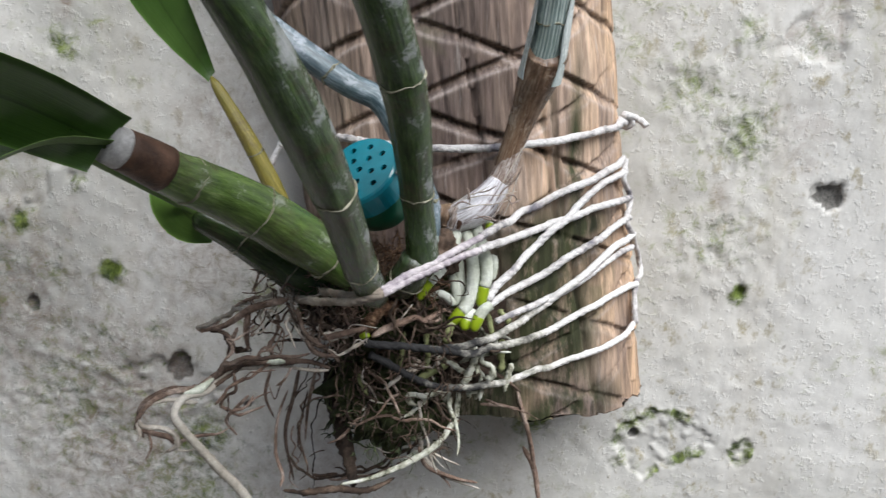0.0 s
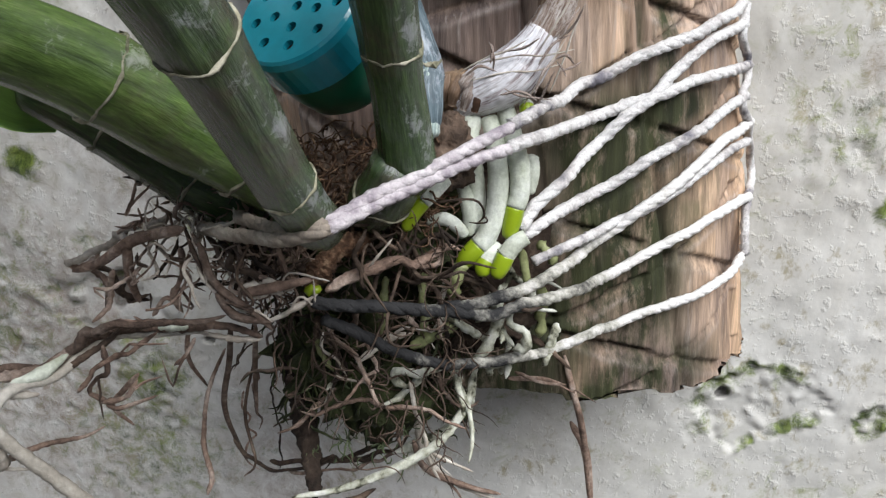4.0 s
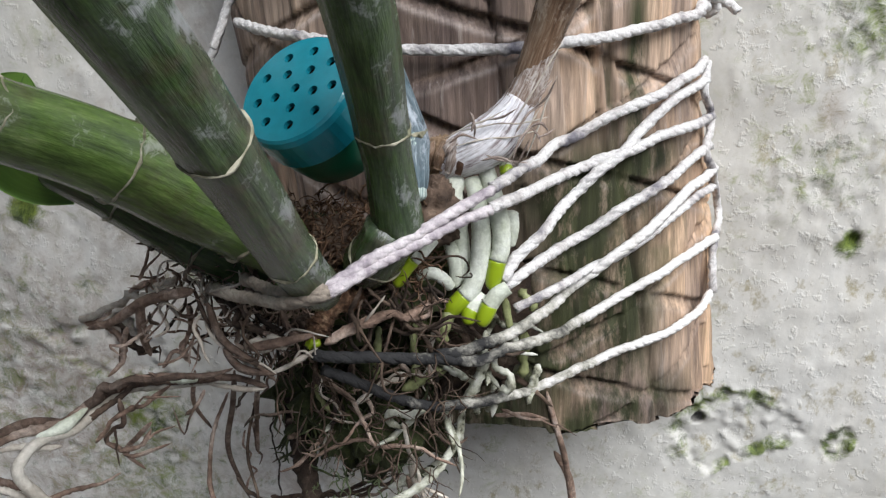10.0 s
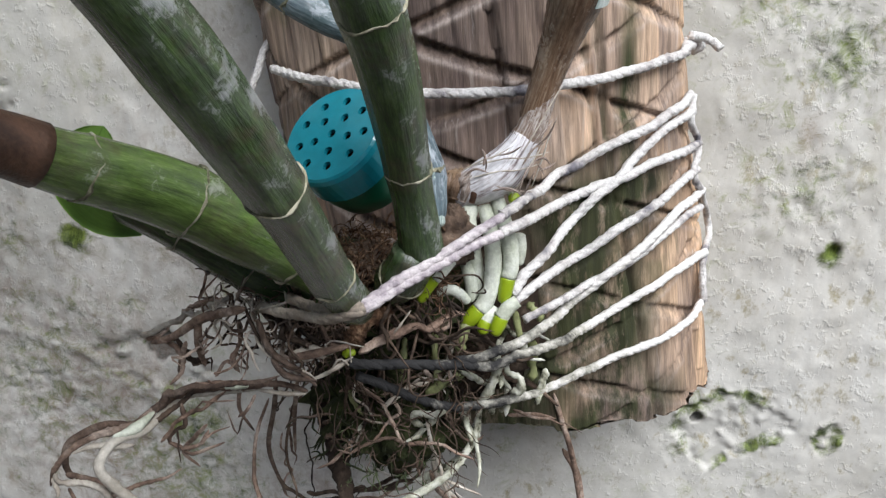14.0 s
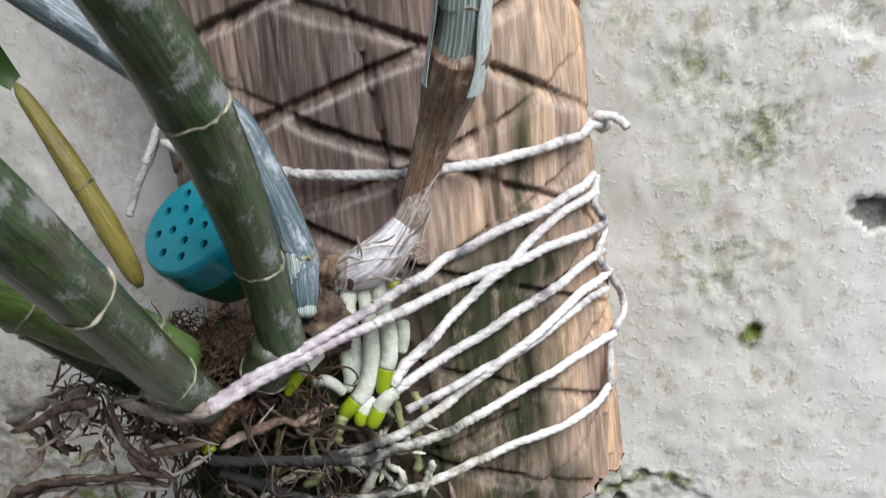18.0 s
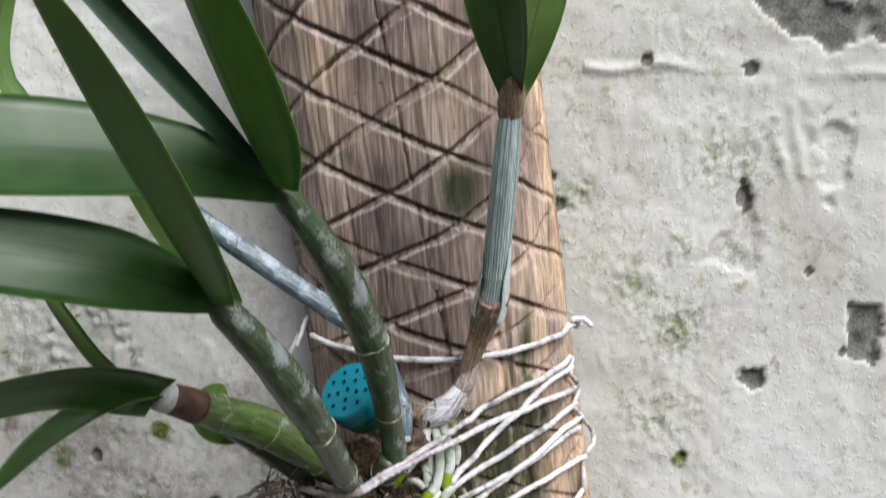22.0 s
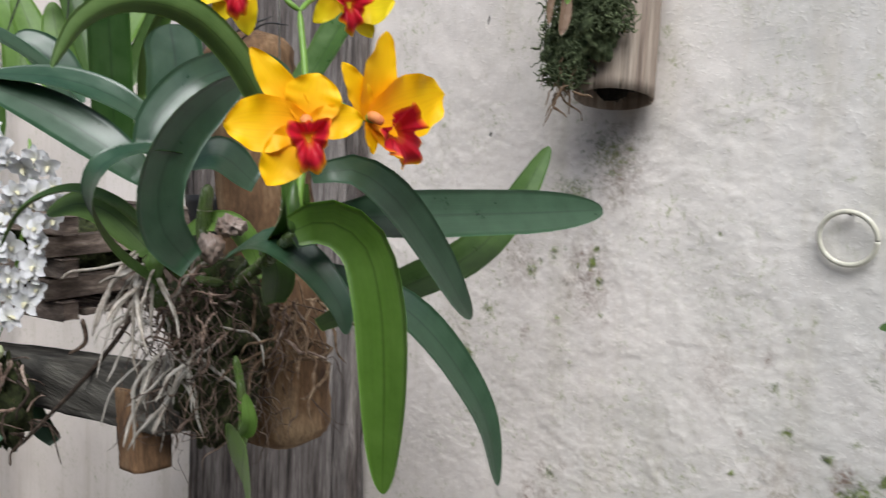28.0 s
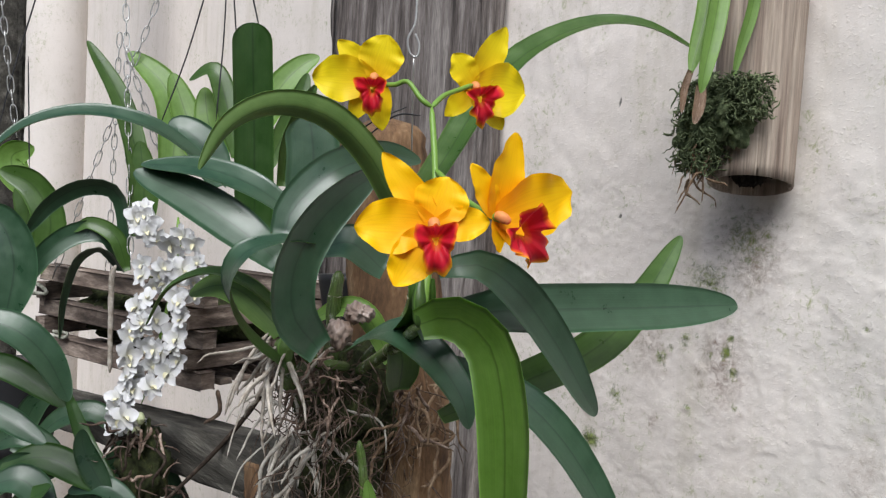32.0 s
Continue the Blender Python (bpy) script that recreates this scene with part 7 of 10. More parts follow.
for q, (p0, p1) in enumerate((((-0.0215, 0.3862, 1.4215), (0.0030, 0.3880, 1.4262)), ((-0.0190, 0.3850, 1.4265), (0.0062, 0.3890, 1.4300)), ((-0.0240, 0.3858, 1.4240), (-0.0060, 0.3850, 1.4330)), ((-0.0070, 0.3850, 1.4150), (0.0040, 0.3880, 1.4330)), ((0.0000, 0.3880, 1.4180), (0.0085, 0.3890, 1.4420)), ((-0.0030, 0.3870, 1.4300), (0.0100, 0.3895, 1.4520)))):
    p0, p1 = np.array(p0), np.array(p1)
    part("scale_fibre", tube_data([p0, 0.6 * p0 + 0.4 * p1 + (0.0004, -0.0012, 0.0008), 0.3 * p0 + 0.7 * p1 + (-0.0005, -0.0014, -0.0004), p1], [0.00022, 0.00030, 0.00016], 5, 14, 0.2, q), M_ROOT_PALE, orchid, "loose pale thread of the sheath")
part("sheath_fibre", tube_data([(-0.0118, 0.3815, 1.4205), (-0.0080, 0.3835, 1.4184), (0.0007, 0.3855, 1.4170)], [0.0002, 0.0004, 0.0002], 5, 12, 0.1, 90), M_SHEATH, orchid)
part("sheath_fibre", tube_data([(0.0012, 0.3815, 1.4255), (-0.0010, 0.3835, 1.4202), (-0.0032, 0.3855, 1.4148)], [0.0002, 0.0004, 0.0002], 5, 12, 0.1, 91), M_SHEATH, orchid)
part("sheath_fibre", tube_data([(0.0081, 0.3815, 1.4424), (0.0054, 0.3835, 1.4367), (0.0002, 0.3855, 1.4317)], [0.0002, 0.0004, 0.0002], 5, 12, 0.1, 92), M_SHEATH, orchid)
part("sheath_fibre", tube_data([(0.0028, 0.3815, 1.4255), (0.0058, 0.3835, 1.4262), (0.0081, 0.3855, 1.4274)], [0.0002, 0.0004, 0.0002], 5, 12, 0.1, 93), M_SHEATH, orchid)
part("sheath_fibre", tube_data([(-0.0158, 0.3815, 1.4322), (-0.0149, 0.3835, 1.4279), (-0.0153, 0.3855, 1.4242)], [0.0002, 0.0004, 0.0002], 5, 12, 0.1, 94), M_SHEATH, orchid)
part("sheath_fibre", tube_data([(-0.0291, 0.3815, 1.4209), (-0.0298, 0.3835, 1.4163), (-0.0289, 0.3855, 1.4116)], [0.0002, 0.0004, 0.0002], 5, 12, 0.1, 95), M_SHEATH, orchid)
part("sheath_fibre", tube_data([(-0.0029, 0.3815, 1.4339), (-0.0067, 0.3835, 1.4312), (-0.0119, 0.3855, 1.4296)], [0.0002, 0.0004, 0.0002], 5, 12, 0.1, 96), M_SHEATH, orchid)
part("sheath_fibre", tube_data([(-0.0387, 0.3815, 1.4207), (-0.0454, 0.3835, 1.4229), (-0.0491, 0.3855, 1.4231)], [0.0002, 0.0004, 0.0002], 5, 12, 0.1, 97), M_SHEATH, orchid)
part("sheath_fibre", tube_data([(0.0043, 0.3815, 1.4240), (0.0032, 0.3835, 1.4259), (0.0016, 0.3855, 1.4273)], [0.0002, 0.0004, 0.0002], 5, 12, 0.1, 98), M_SHEATH, orchid)
part("sheath_fibre", tube_data([(-0.0030, 0.3820, 1.4270), (0.0005, 0.3840, 1.4320), (0.0050, 0.3860, 1.4343)], [0.00035, 0.00045, 0.0002], 5, 12, 0.1, 76), M_SHEATH, orchid)
part("sheath_fibre", tube_data([(-0.0039, 0.3800, 1.4191), (-0.0017, 0.3820, 1.4251), (0.0023, 0.3860, 1.4287)], [0.00035, 0.00045, 0.0002], 5, 12, 0.1, 77), M_SHEATH, orchid)
part("sheath_fibre", tube_data([(-0.0129, 0.3790, 1.4193), (-0.0074, 0.3780, 1.4206), (-0.0029, 0.3800, 1.4178)], [0.00035, 0.00045, 0.0002], 5, 12, 0.1, 78), M_SHEATH, orchid)
part("sheath_fibre", tube_data([(-0.0157, 0.3820, 1.4270), (-0.0152, 0.3830, 1.4304), (-0.0164, 0.3850, 1.4322)], [0.00035, 0.00045, 0.0002], 5, 12, 0.1, 79), M_SHEATH, orchid)
part("sheath_fibre", tube_data([(0.0015, 0.3840, 1.4283), (0.0042, 0.3840, 1.4292), (0.0065, 0.3860, 1.4263)], [0.00035, 0.00045, 0.0002], 5, 12, 0.1, 80), M_SHEATH, orchid)
part("sheath_fibre", tube_data([(0.0005, 0.3850, 1.4333), (0.0046, 0.3870, 1.4378), (0.0071, 0.3900, 1.4408)], [0.00035, 0.00045, 0.0002], 5, 12, 0.1, 81), M_SHEATH, orchid)
part("sheath_fibre", tube_data([(-0.0220, 0.3800, 1.4241), (-0.0183, 0.3800, 1.4266), (-0.0138, 0.3800, 1.4253)], [0.00035, 0.00045, 0.0002], 5, 12, 0.1, 82), M_SHEATH, orchid)
part("root", tube_data([(-0.0735, 0.3520, 1.3579), (-0.0828, 0.3500, 1.3616), (-0.0934, 0.3480, 1.3618), (-0.1036, 0.3450, 1.3630), (-0.1126, 0.3420, 1.3618), (-0.1188, 0.3380, 1.3597), (-0.1247, 0.3300, 1.3563), (-0.1319, 0.3210, 1.3584), (-0.1383, 0.3150, 1.3565), (-0.1426, 0.3120, 1.3514), (-0.1450, 0.3120, 1.3455)], [0.0008, 0.001, 0.0016, 0.0017, 0.0013, 0.0014, 0.0017, 0.0011, 0.001, 0.0006], 9, 88, 0.12, 201), M_ROOT_GREY, orchid, "long dead root with peeling skin")
part("root", tube_data([(-0.0891, 0.3500, 1.3596), (-0.1007, 0.3470, 1.3597), (-0.1105, 0.3430, 1.3605), (-0.1168, 0.3390, 1.3578), (-0.1212, 0.3300, 1.3549), (-0.1266, 0.3220, 1.3562), (-0.1283, 0.3150, 1.3548), (-0.1284, 0.3126, 1.3511), (-0.1246, 0.3140, 1.3437), (-0.1198, 0.3180, 1.3339), (-0.1142, 0.3220, 1.3232), (-0.1085, 0.3270, 1.3121), (-0.1008, 0.3350, 1.2910)], [0.0006, 0.0011, 0.0012, 0.0014, 0.0015, 0.0017, 0.0018, 0.002, 0.0021, 0.0021, 0.002], 9, 104, 0.06, 202), M_ROOT_DEAD, orchid, "pale stripped tail of the dead root")
part("root", tube_data([(-0.0918, 0.3465, 1.3624), (-0.0954, 0.3462, 1.3627), (-0.1001, 0.3455, 1.3626)], [0.0008, 0.0016, 0.0009], 9, 24, 0.04, 203), M_ROOT_W, orchid, "white patch of stripped root skin")
part("root", tube_data([(-0.1192, 0.3340, 1.3593), (-0.1232, 0.3270, 1.3571), (-0.1273, 0.3210, 1.3578)], [0.0006, 0.0019, 0.0006], 9, 24, 0.04, 204), M_ROOT_W, orchid, "white patch of stripped root skin")
part("root", tube_data([(-0.1236, 0.3260, 1.3520), (-0.1260, 0.3230, 1.3533), (-0.1321, 0.3180, 1.3563), (-0.1375, 0.3140, 1.3560)], [0.0005, 0.0013, 0.0009, 0.0004], 9, 32, 0.08, 205), M_ROOT_PALE, orchid)
part("root", tube_data([(-0.1066, 0.3430, 1.3652), (-0.1108, 0.3400, 1.3609), (-0.1171, 0.3360, 1.3570), (-0.1238, 0.3280, 1.3532)], [0.0004, 0.0009, 0.001, 0.0004], 9, 32, 0.15, 206), M_ROOT_DARK, orchid)
part("root", tube_data([(-0.1425, 0.3115, 1.3506), (-0.1411, 0.3110, 1.3478), (-0.1345, 0.3130, 1.3463), (-0.1297, 0.3140, 1.3435), (-0.1291, 0.3150, 1.3386), (-0.1331, 0.3150, 1.3350)], [0.0007, 0.001, 0.0011, 0.001, 0.0013, 0.0007], 9, 48, 0.15, 207), M_ROOT_PALE, orchid)
part("root", tube_data([(-0.1435, 0.3115, 1.3491), (-0.1424, 0.3110, 1.3441), (-0.1438, 0.3110, 1.3411)], [0.0006, 0.0008, 0.0003], 9, 24, 0.15, 208), M_ROOT_PALE, orchid)
part("root", tube_data([(-0.1399, 0.3130, 1.3444), (-0.1395, 0.3140, 1.3378), (-0.1428, 0.3150, 1.3309)], [0.0006, 0.0006, 0.0003], 9, 24, 0.10, 209), M_ROOT_GREY, orchid)
part("root", tube_data([(-0.1330, 0.3160, 1.3357), (-0.1276, 0.3200, 1.3332), (-0.1247, 0.3220, 1.3330)], [0.0006, 0.0005, 0.0003], 9, 24, 0.08, 210), M_ROOT_PALE, orchid)
part("root", tube_data([(-0.1304, 0.3160, 1.3383), (-0.1247, 0.3260, 1.3369), (-0.1194, 0.3350, 1.3337), (-0.1161, 0.3400, 1.3340)], [0.0007, 0.0008, 0.0006, 0.0003], 9, 32, 0.15, 211), M_ROOT_GREY, orchid)
part("root", tube_data([(-0.0742, 0.3520, 1.3571), (-0.0810, 0.3520, 1.3567), (-0.0886, 0.3530, 1.3571), (-0.0951, 0.3540, 1.3576)], [0.0007, 0.001, 0.0007, 0.0004], 9, 32, 0.15, 212), M_ROOT_PALE, orchid)
part("root", tube_data([(-0.1191, 0.3470, 1.3618), (-0.1162, 0.3520, 1.3651), (-0.1196, 0.3580, 1.3691), (-0.1271, 0.3620, 1.3718)], [0.0005, 0.0008, 0.0009, 0.0006], 9, 32, 0.20, 213), M_ROOT_GREY, orchid)
part("root", tube_data([(-0.0198, 0.3920, 1.3325), (-0.0212, 0.3880, 1.3211), (-0.0277, 0.3800, 1.3115), (-0.0379, 0.3740, 1.3055), (-0.0494, 0.3700, 1.3008), (-0.0612, 0.3680, 1.2967), (-0.0742, 0.3660, 1.2944)], [0.0012, 0.0014, 0.0015, 0.0016, 0.0013, 0.0011, 0.0006], 9, 56, 0.12, 214), M_ROOT_SPECK, orchid, "speckled root curving under the ball")
part("root", tube_data([(-0.0483, 0.3710, 1.2965), (-0.0610, 0.3660, 1.2920), (-0.0761, 0.3620, 1.2943), (-0.0876, 0.3600, 1.2932), (-0.0989, 0.3580, 1.2950)], [0.0006, 0.0014, 0.0018, 0.0015, 0.0007], 9, 40, 0.20, 215), M_ROOT_DARK, orchid)
part("root", tube_data([(-0.0392, 0.4040, 1.3238), (-0.0473, 0.4020, 1.3196), (-0.0454, 0.4000, 1.3139), (-0.0400, 0.3960, 1.3087), (-0.0374, 0.3920, 1.2992), (-0.0321, 0.3880, 1.2930), (-0.0226, 0.3860, 1.2884), (-0.0088, 0.3860, 1.2835)], [0.0012, 0.0016, 0.0014, 0.0012, 0.0011, 0.0011, 0.0008, 0.0003], 9, 64, 0.10, 216), M_ROOT_PALE, orchid, "forked pale root hanging from the ball")
part("root", tube_data([(-0.0324, 0.3880, 1.2936), (-0.0253, 0.3860, 1.2871), (-0.0231, 0.3860, 1.2835)], [0.0008, 0.0006, 0.0003], 9, 24, 0.10, 217), M_ROOT_GREY, orchid)
part("root", tube_data([(-0.1052, 0.4000, 1.3266), (-0.1083, 0.3900, 1.3159), (-0.1074, 0.3800, 1.3028), (-0.1024, 0.3720, 1.2953), (-0.1027, 0.3680, 1.2910)], [0.0005, 0.0007, 0.0008, 0.0009, 0.0008], 9, 40, 0.10, 218), M_ROOT_GREY, orchid)
part("root", tube_data([(-0.0976, 0.4100, 1.3225), (-0.1005, 0.4000, 1.3023), (-0.0944, 0.3900, 1.2890), (-0.0984, 0.3880, 1.2838)], [0.0004, 0.0006, 0.0006, 0.0003], 9, 32, 0.10, 219), M_ROOT_DARK, orchid)
part("root", tube_data([(-0.1279, 0.3350, 1.3536), (-0.1376, 0.3320, 1.3545), (-0.1481, 0.3300, 1.3487), (-0.1523, 0.3320, 1.3387), (-0.1522, 0.3360, 1.3303)], [0.00126, 0.0014, 0.00147, 0.0011200000000000001, 0.0008399999999999999], 10, 30, 0.03, 98), M_ROOT_GREY, orchid)
part("root", tube_data([(-0.1516, 0.3300, 1.3371), (-0.1444, 0.3300, 1.3353), (-0.1384, 0.3300, 1.3337), (-0.1371, 0.3320, 1.3288), (-0.1414, 0.3330, 1.3255)], [0.00108, 0.0012, 0.0012599999999999998, 0.0009599999999999999, 0.0007199999999999999], 10, 30, 0.03, 99), M_ROOT_GREY, orchid)
part("root", tube_data([(-0.1097, 0.3500, 1.3451), (-0.1157, 0.3520, 1.3386), (-0.1226, 0.3560, 1.3298), (-0.1192, 0.3600, 1.3210)], [0.00072, 0.0008, 0.00084, 0.00064, 0.00048], 10, 24, 0.03, 100), M_ROOT_GREY, orchid)
part("root", tube_data([(-0.0890, 0.3450, 1.3910), (-0.1051, 0.3500, 1.3853), (-0.1195, 0.3550, 1.3757), (-0.1285, 0.3570, 1.3721)], [0.00144, 0.0016, 0.00168, 0.00128, 0.00096], 10, 24, 0.03, 101), M_ROOT_GREY, orchid)
part("root", tube_data([(-0.1075, 0.3500, 1.3853), (-0.1107, 0.3550, 1.3720), (-0.1117, 0.3600, 1.3622)], [0.00126, 0.0014, 0.00147, 0.0011200000000000001, 0.0008399999999999999], 10, 18, 0.03, 102), M_ROOT_GREY, orchid)
part("root", tube_data([(-0.1136, 0.3520, 1.3755), (-0.1184, 0.3560, 1.3662), (-0.1209, 0.3580, 1.3601)], [0.00081, 0.0009, 0.000945, 0.00072, 0.00054], 10, 18, 0.03, 103), M_ROOT_GREY, orchid)
part("root", tube_data([(-0.0824, 0.3450, 1.3737), (-0.0778, 0.3450, 1.3675), (-0.0682, 0.3450, 1.3660)], [0.00108, 0.0012, 0.0012599999999999998, 0.0009599999999999999, 0.0007199999999999999], 10, 18, 0.03, 104), M_ROOT_GREY, orchid)
part("root", tube_data([(-0.0855, 0.3450, 1.3874), (-0.0823, 0.3450, 1.3762), (-0.0730, 0.3450, 1.3689), (-0.0683, 0.3450, 1.3639)], [0.00099, 0.0011, 0.0011550000000000002, 0.0008800000000000001, 0.00066], 10, 24, 0.03, 105), M_ROOT_GREY, orchid)
part("root", tube_data([(-0.0752, 0.3450, 1.3739), (-0.0649, 0.3420, 1.3777), (-0.0554, 0.3420, 1.3804)], [0.00126, 0.0014, 0.00147, 0.0011200000000000001, 0.0008399999999999999], 10, 18, 0.03, 106), M_ROOT_GREY, orchid)
part("root", tube_data([(0.0085, 0.4150, 1.3235), (0.0116, 0.4150, 1.3113), (0.0166, 0.4200, 1.2901), (0.0214, 0.4300, 1.2519)], [0.00108, 0.0012, 0.0012599999999999998, 0.0009599999999999999, 0.0007199999999999999], 10, 24, 0.03, 107), M_ROOT_GREY, orchid)
part("root", tube_data([(-0.0096, 0.4000, 1.3219), (0.0015, 0.4080, 1.3178), (0.0087, 0.4120, 1.3138)], [0.00081, 0.0009, 0.000945, 0.00072, 0.00054], 10, 18, 0.03, 108), M_ROOT_GREY, orchid)
part("root", tube_data([(0.0131, 0.4500, 1.2749), (0.0197, 0.4500, 1.2613), (0.0235, 0.4500, 1.2368)], [0.00144, 0.0016, 0.00168, 0.00128, 0.00096], 10, 18, 0.03, 109), M_ROOT_GREY, orchid)
part("root", tube_data([(-0.0940, 0.3800, 1.3468), (-0.0999, 0.3900, 1.3280), (-0.1077, 0.4000, 1.3020), (-0.1096, 0.4200, 1.2658)], [0.0009000000000000001, 0.001, 0.0010500000000000002, 0.0008, 0.0006], 10, 24, 0.03, 110), M_ROOT_GREY, orchid)
part("root", tube_data([(-0.0860, 0.3800, 1.3470), (-0.0955, 0.4000, 1.3178), (-0.1001, 0.4100, 1.2942)], [0.00081, 0.0009, 0.000945, 0.00072, 0.00054], 10, 18, 0.03, 111), M_ROOT_GREY, orchid)
part("root", tube_data([(-0.1075, 0.3800, 1.3464), (-0.1139, 0.3900, 1.3276), (-0.1130, 0.4000, 1.3111)], [0.00072, 0.0008, 0.00084, 0.00064, 0.00048], 10, 18, 0.03, 112), M_ROOT_GREY, orchid)
part("root", tube_data([(-0.0389, 0.3850, 1.3057), (-0.0349, 0.3850, 1.2954), (-0.0225, 0.3850, 1.2898), (-0.0102, 0.3850, 1.2873)], [0.00099, 0.0011, 0.0011550000000000002, 0.0008800000000000001, 0.00066], 10, 24, 0.03, 113), M_ROOT_GREY, orchid)


# ---- capsule, root ball and loose fibre on the palm slab ----
def wander(rng, start, way, length, droop, wild, steps=6):
    """Control points of a root that wanders from start, sinking by its weight."""
    p, d, out = np.array(start, float), np.array(way, float), []
    d /= np.linalg.norm(d)
    for _ in range(steps):
        out.append(p.copy())
        p = p + d * length / steps
        d = d + wild * rng.randn(3) + np.array((0, 0, -droop))
        d /= np.linalg.norm(d)
    return out


def fibre_mass(parent, name, material, seed, count, box, way, length, radius, droop=0.25, wild=0.45, single=False, keep=None, label=""):
    """Many wandering roots from a box; single: each a part of its own, else one mesh."""
    rng = np.random.RandomState(seed)
    lo, hi = np.array(box[0]), np.array(box[1])
    made = []
    while len(made) < count:
        s = lo + rng.rand(3) * (hi - lo)
        d = np.array(way) + rng.randn(3) * 0.7
        pts = wander(rng, s, d, length * (0.5 + rng.rand()), droop, wild)
        if keep and not all(keep(p) for p in pts):
            continue
        r = radius * (0.6 + 0.8 * rng.rand())
        data = tube_data(pts, [r, r * 1.05, r * 0.9, r * 0.5], 6 if single else 3, 20 if single else 9, 0.22 if single else 0.0, len(made))
        if single:
            part(name, data, material, parent)
        made.append(data)
    if not single:
        tagged(part(name, join_data(made), material, parent, label), kind="stuff")


clear = lambda p: p[1] < 0.508 and (p[1] < 0.405 or p[2] < 1.29 or p[0] < -0.10)
part("moss_core", lump_data((-0.056, 0.394, 1.374), (0.034, 0.024, 0.018), 1), M_MOSS, fibre)
part("moss_core", lump_data((-0.054, 0.416, 1.328), (0.027, 0.034, 0.032), 2, 0.3), M_MOSS, fibre, "dark hanging clump of moss")
part("bark_tail", tube_data([(-0.0855, 0.4100, 1.3382), (-0.0840, 0.4050, 1.3251), (-0.0794, 0.3970, 1.3136), (-0.0745, 0.3870, 1.3035), (-0.0702, 0.3770, 1.2954), (-0.0682, 0.3710, 1.2907)], [0.0030, 0.0046, 0.0042, 0.0040, 0.0030, 0.0018], 16, 60, 0.16, 3), M_ROOT_DARK, fibre, "dark ragged tail of rotten bark below the slab")
# a plain dark lump behind the living roots, in the dark root material
part("moss_core", lump_data((-0.024, 0.412, 1.362), (0.026, 0.008, 0.036), 4, 0.12), M_ROOT_DARK, fibre, "dark pad behind the living roots")
part("moss_core", lump_data((-0.028, 0.382, 1.402), (0.009, 0.009, 0.010), 5), M_ROOT_DARK, fibre, "brown fibrous crown")
part("moss_core", lump_data((-0.058, 0.374, 1.395), (0.016, 0.009, 0.007), 7), M_ROOT_DARK, fibre, "brown fibrous crown")
high = lambda p: clear(p) and p[2] > 1.304
front = lambda p: clear(p) and p[1] > 0.340 and p[0] > -0.092 + 0.35 * (1.39 - p[2])
fibre_mass(fibre, "dead_root", M_ROOT_DARK, 11, 46, ((-0.085, 0.352, 1.368), (-0.035, 0.375, 1.392)), (0.1, -0.15, -0.3), 0.035, 0.0006, 0.15, 0.75, True, front)
fibre_mass(fibre, "dead_root", M_ROOT_GREY, 12, 16, ((-0.092, 0.352, 1.378), (-0.06, 0.37, 1.398)), (-0.3, -0.2, -0.4), 0.03, 0.0006, 0.2, 0.8, True, front)
fibre_mass(fibre, "dead_root", M_ROOT_DARK, 13, 30, ((-0.075, 0.378, 1.335), (-0.015, 0.396, 1.372)), (0.5, -0.1, -0.4), 0.034, 0.0009, 0.12, 0.5, True, high)
fibre_mass(fibre, "dead_root", M_ROOT_SPECK, 24, 9, ((-0.060, 0.378, 1.330), (-0.01, 0.394, 1.36)), (0.5, -0.1, -0.5), 0.028, 0.0012, 0.12, 0.4, True, high)
fibre_mass(fibre, "living_root", M_ROOT_SPECK, 15, 4, ((-0.02, 0.392, 1.345), (0.010, 0.399, 1.370)), (0.1, -0.1, -0.9), 0.022, 0.0013, 0.1, 0.35, True, lambda p: p[1] < 0.405 and p[2] > 1.328 and p[0] < 0.016)
fibre_mass(fibre, "root_hair", M_ROOT_DARK, 16, 420, ((-0.085, 0.356, 1.315), (-0.02, 0.40, 1.39)), (0.1, -0.1, -0.3), 0.018, 0.0003, 0.2, 0.6, False, lambda p: front(p) and p[2] > 1.30, "hair-fine dead roots")
fibre_mass(fibre, "fibre_felt", M_BARK_KNOT, 17, 900, ((-0.078, 0.358, 1.386), (-0.028, 0.385, 1.408)), (0.0, -0.2, 0.1), 0.010, 0.00028, 0.1, 0.9, False, front, "brown coir-like fibre")
near = lambda p: 0.342 < p[1] < 0.37 and p[0] > -0.118 and p[2] > 1.355
fibre_mass(fibre, "dead_root", M_ROOT_GREY, 22, 44, ((-0.108, 0.347, 1.372), (-0.072, 0.360, 1.402)), (-0.2, -0.1, -0.5), 0.024, 0.00045, 0.2, 0.9, True, near)
fibre_mass(fibre, "dead_root", M_ROOT_PALE, 23, 16, ((-0.105, 0.346, 1.372), (-0.068, 0.356, 1.398)), (-0.1, -0.1, -0.5), 0.022, 0.0004, 0.2, 0.9, True, near)
fibre_mass(fibre, "fibre_felt", M_ROOT_GREY, 20, 200, ((-0.096, 0.348, 1.375), (-0.060, 0.375, 1.400)), (-0.2, -0.2, -0.2), 0.016, 0.00028, 0.15, 0.8, False, front, "pale shredded root skin")
fibre_mass(fibre, "moss_thread", M_MOSS, 18, 240, ((-0.084, 0.380, 1.300), (-0.030, 0.43, 1.355)), (0.05, -0.25, -0.7), 0.014, 0.0005, 0.15, 0.45, False, high, "threads of dark moss")
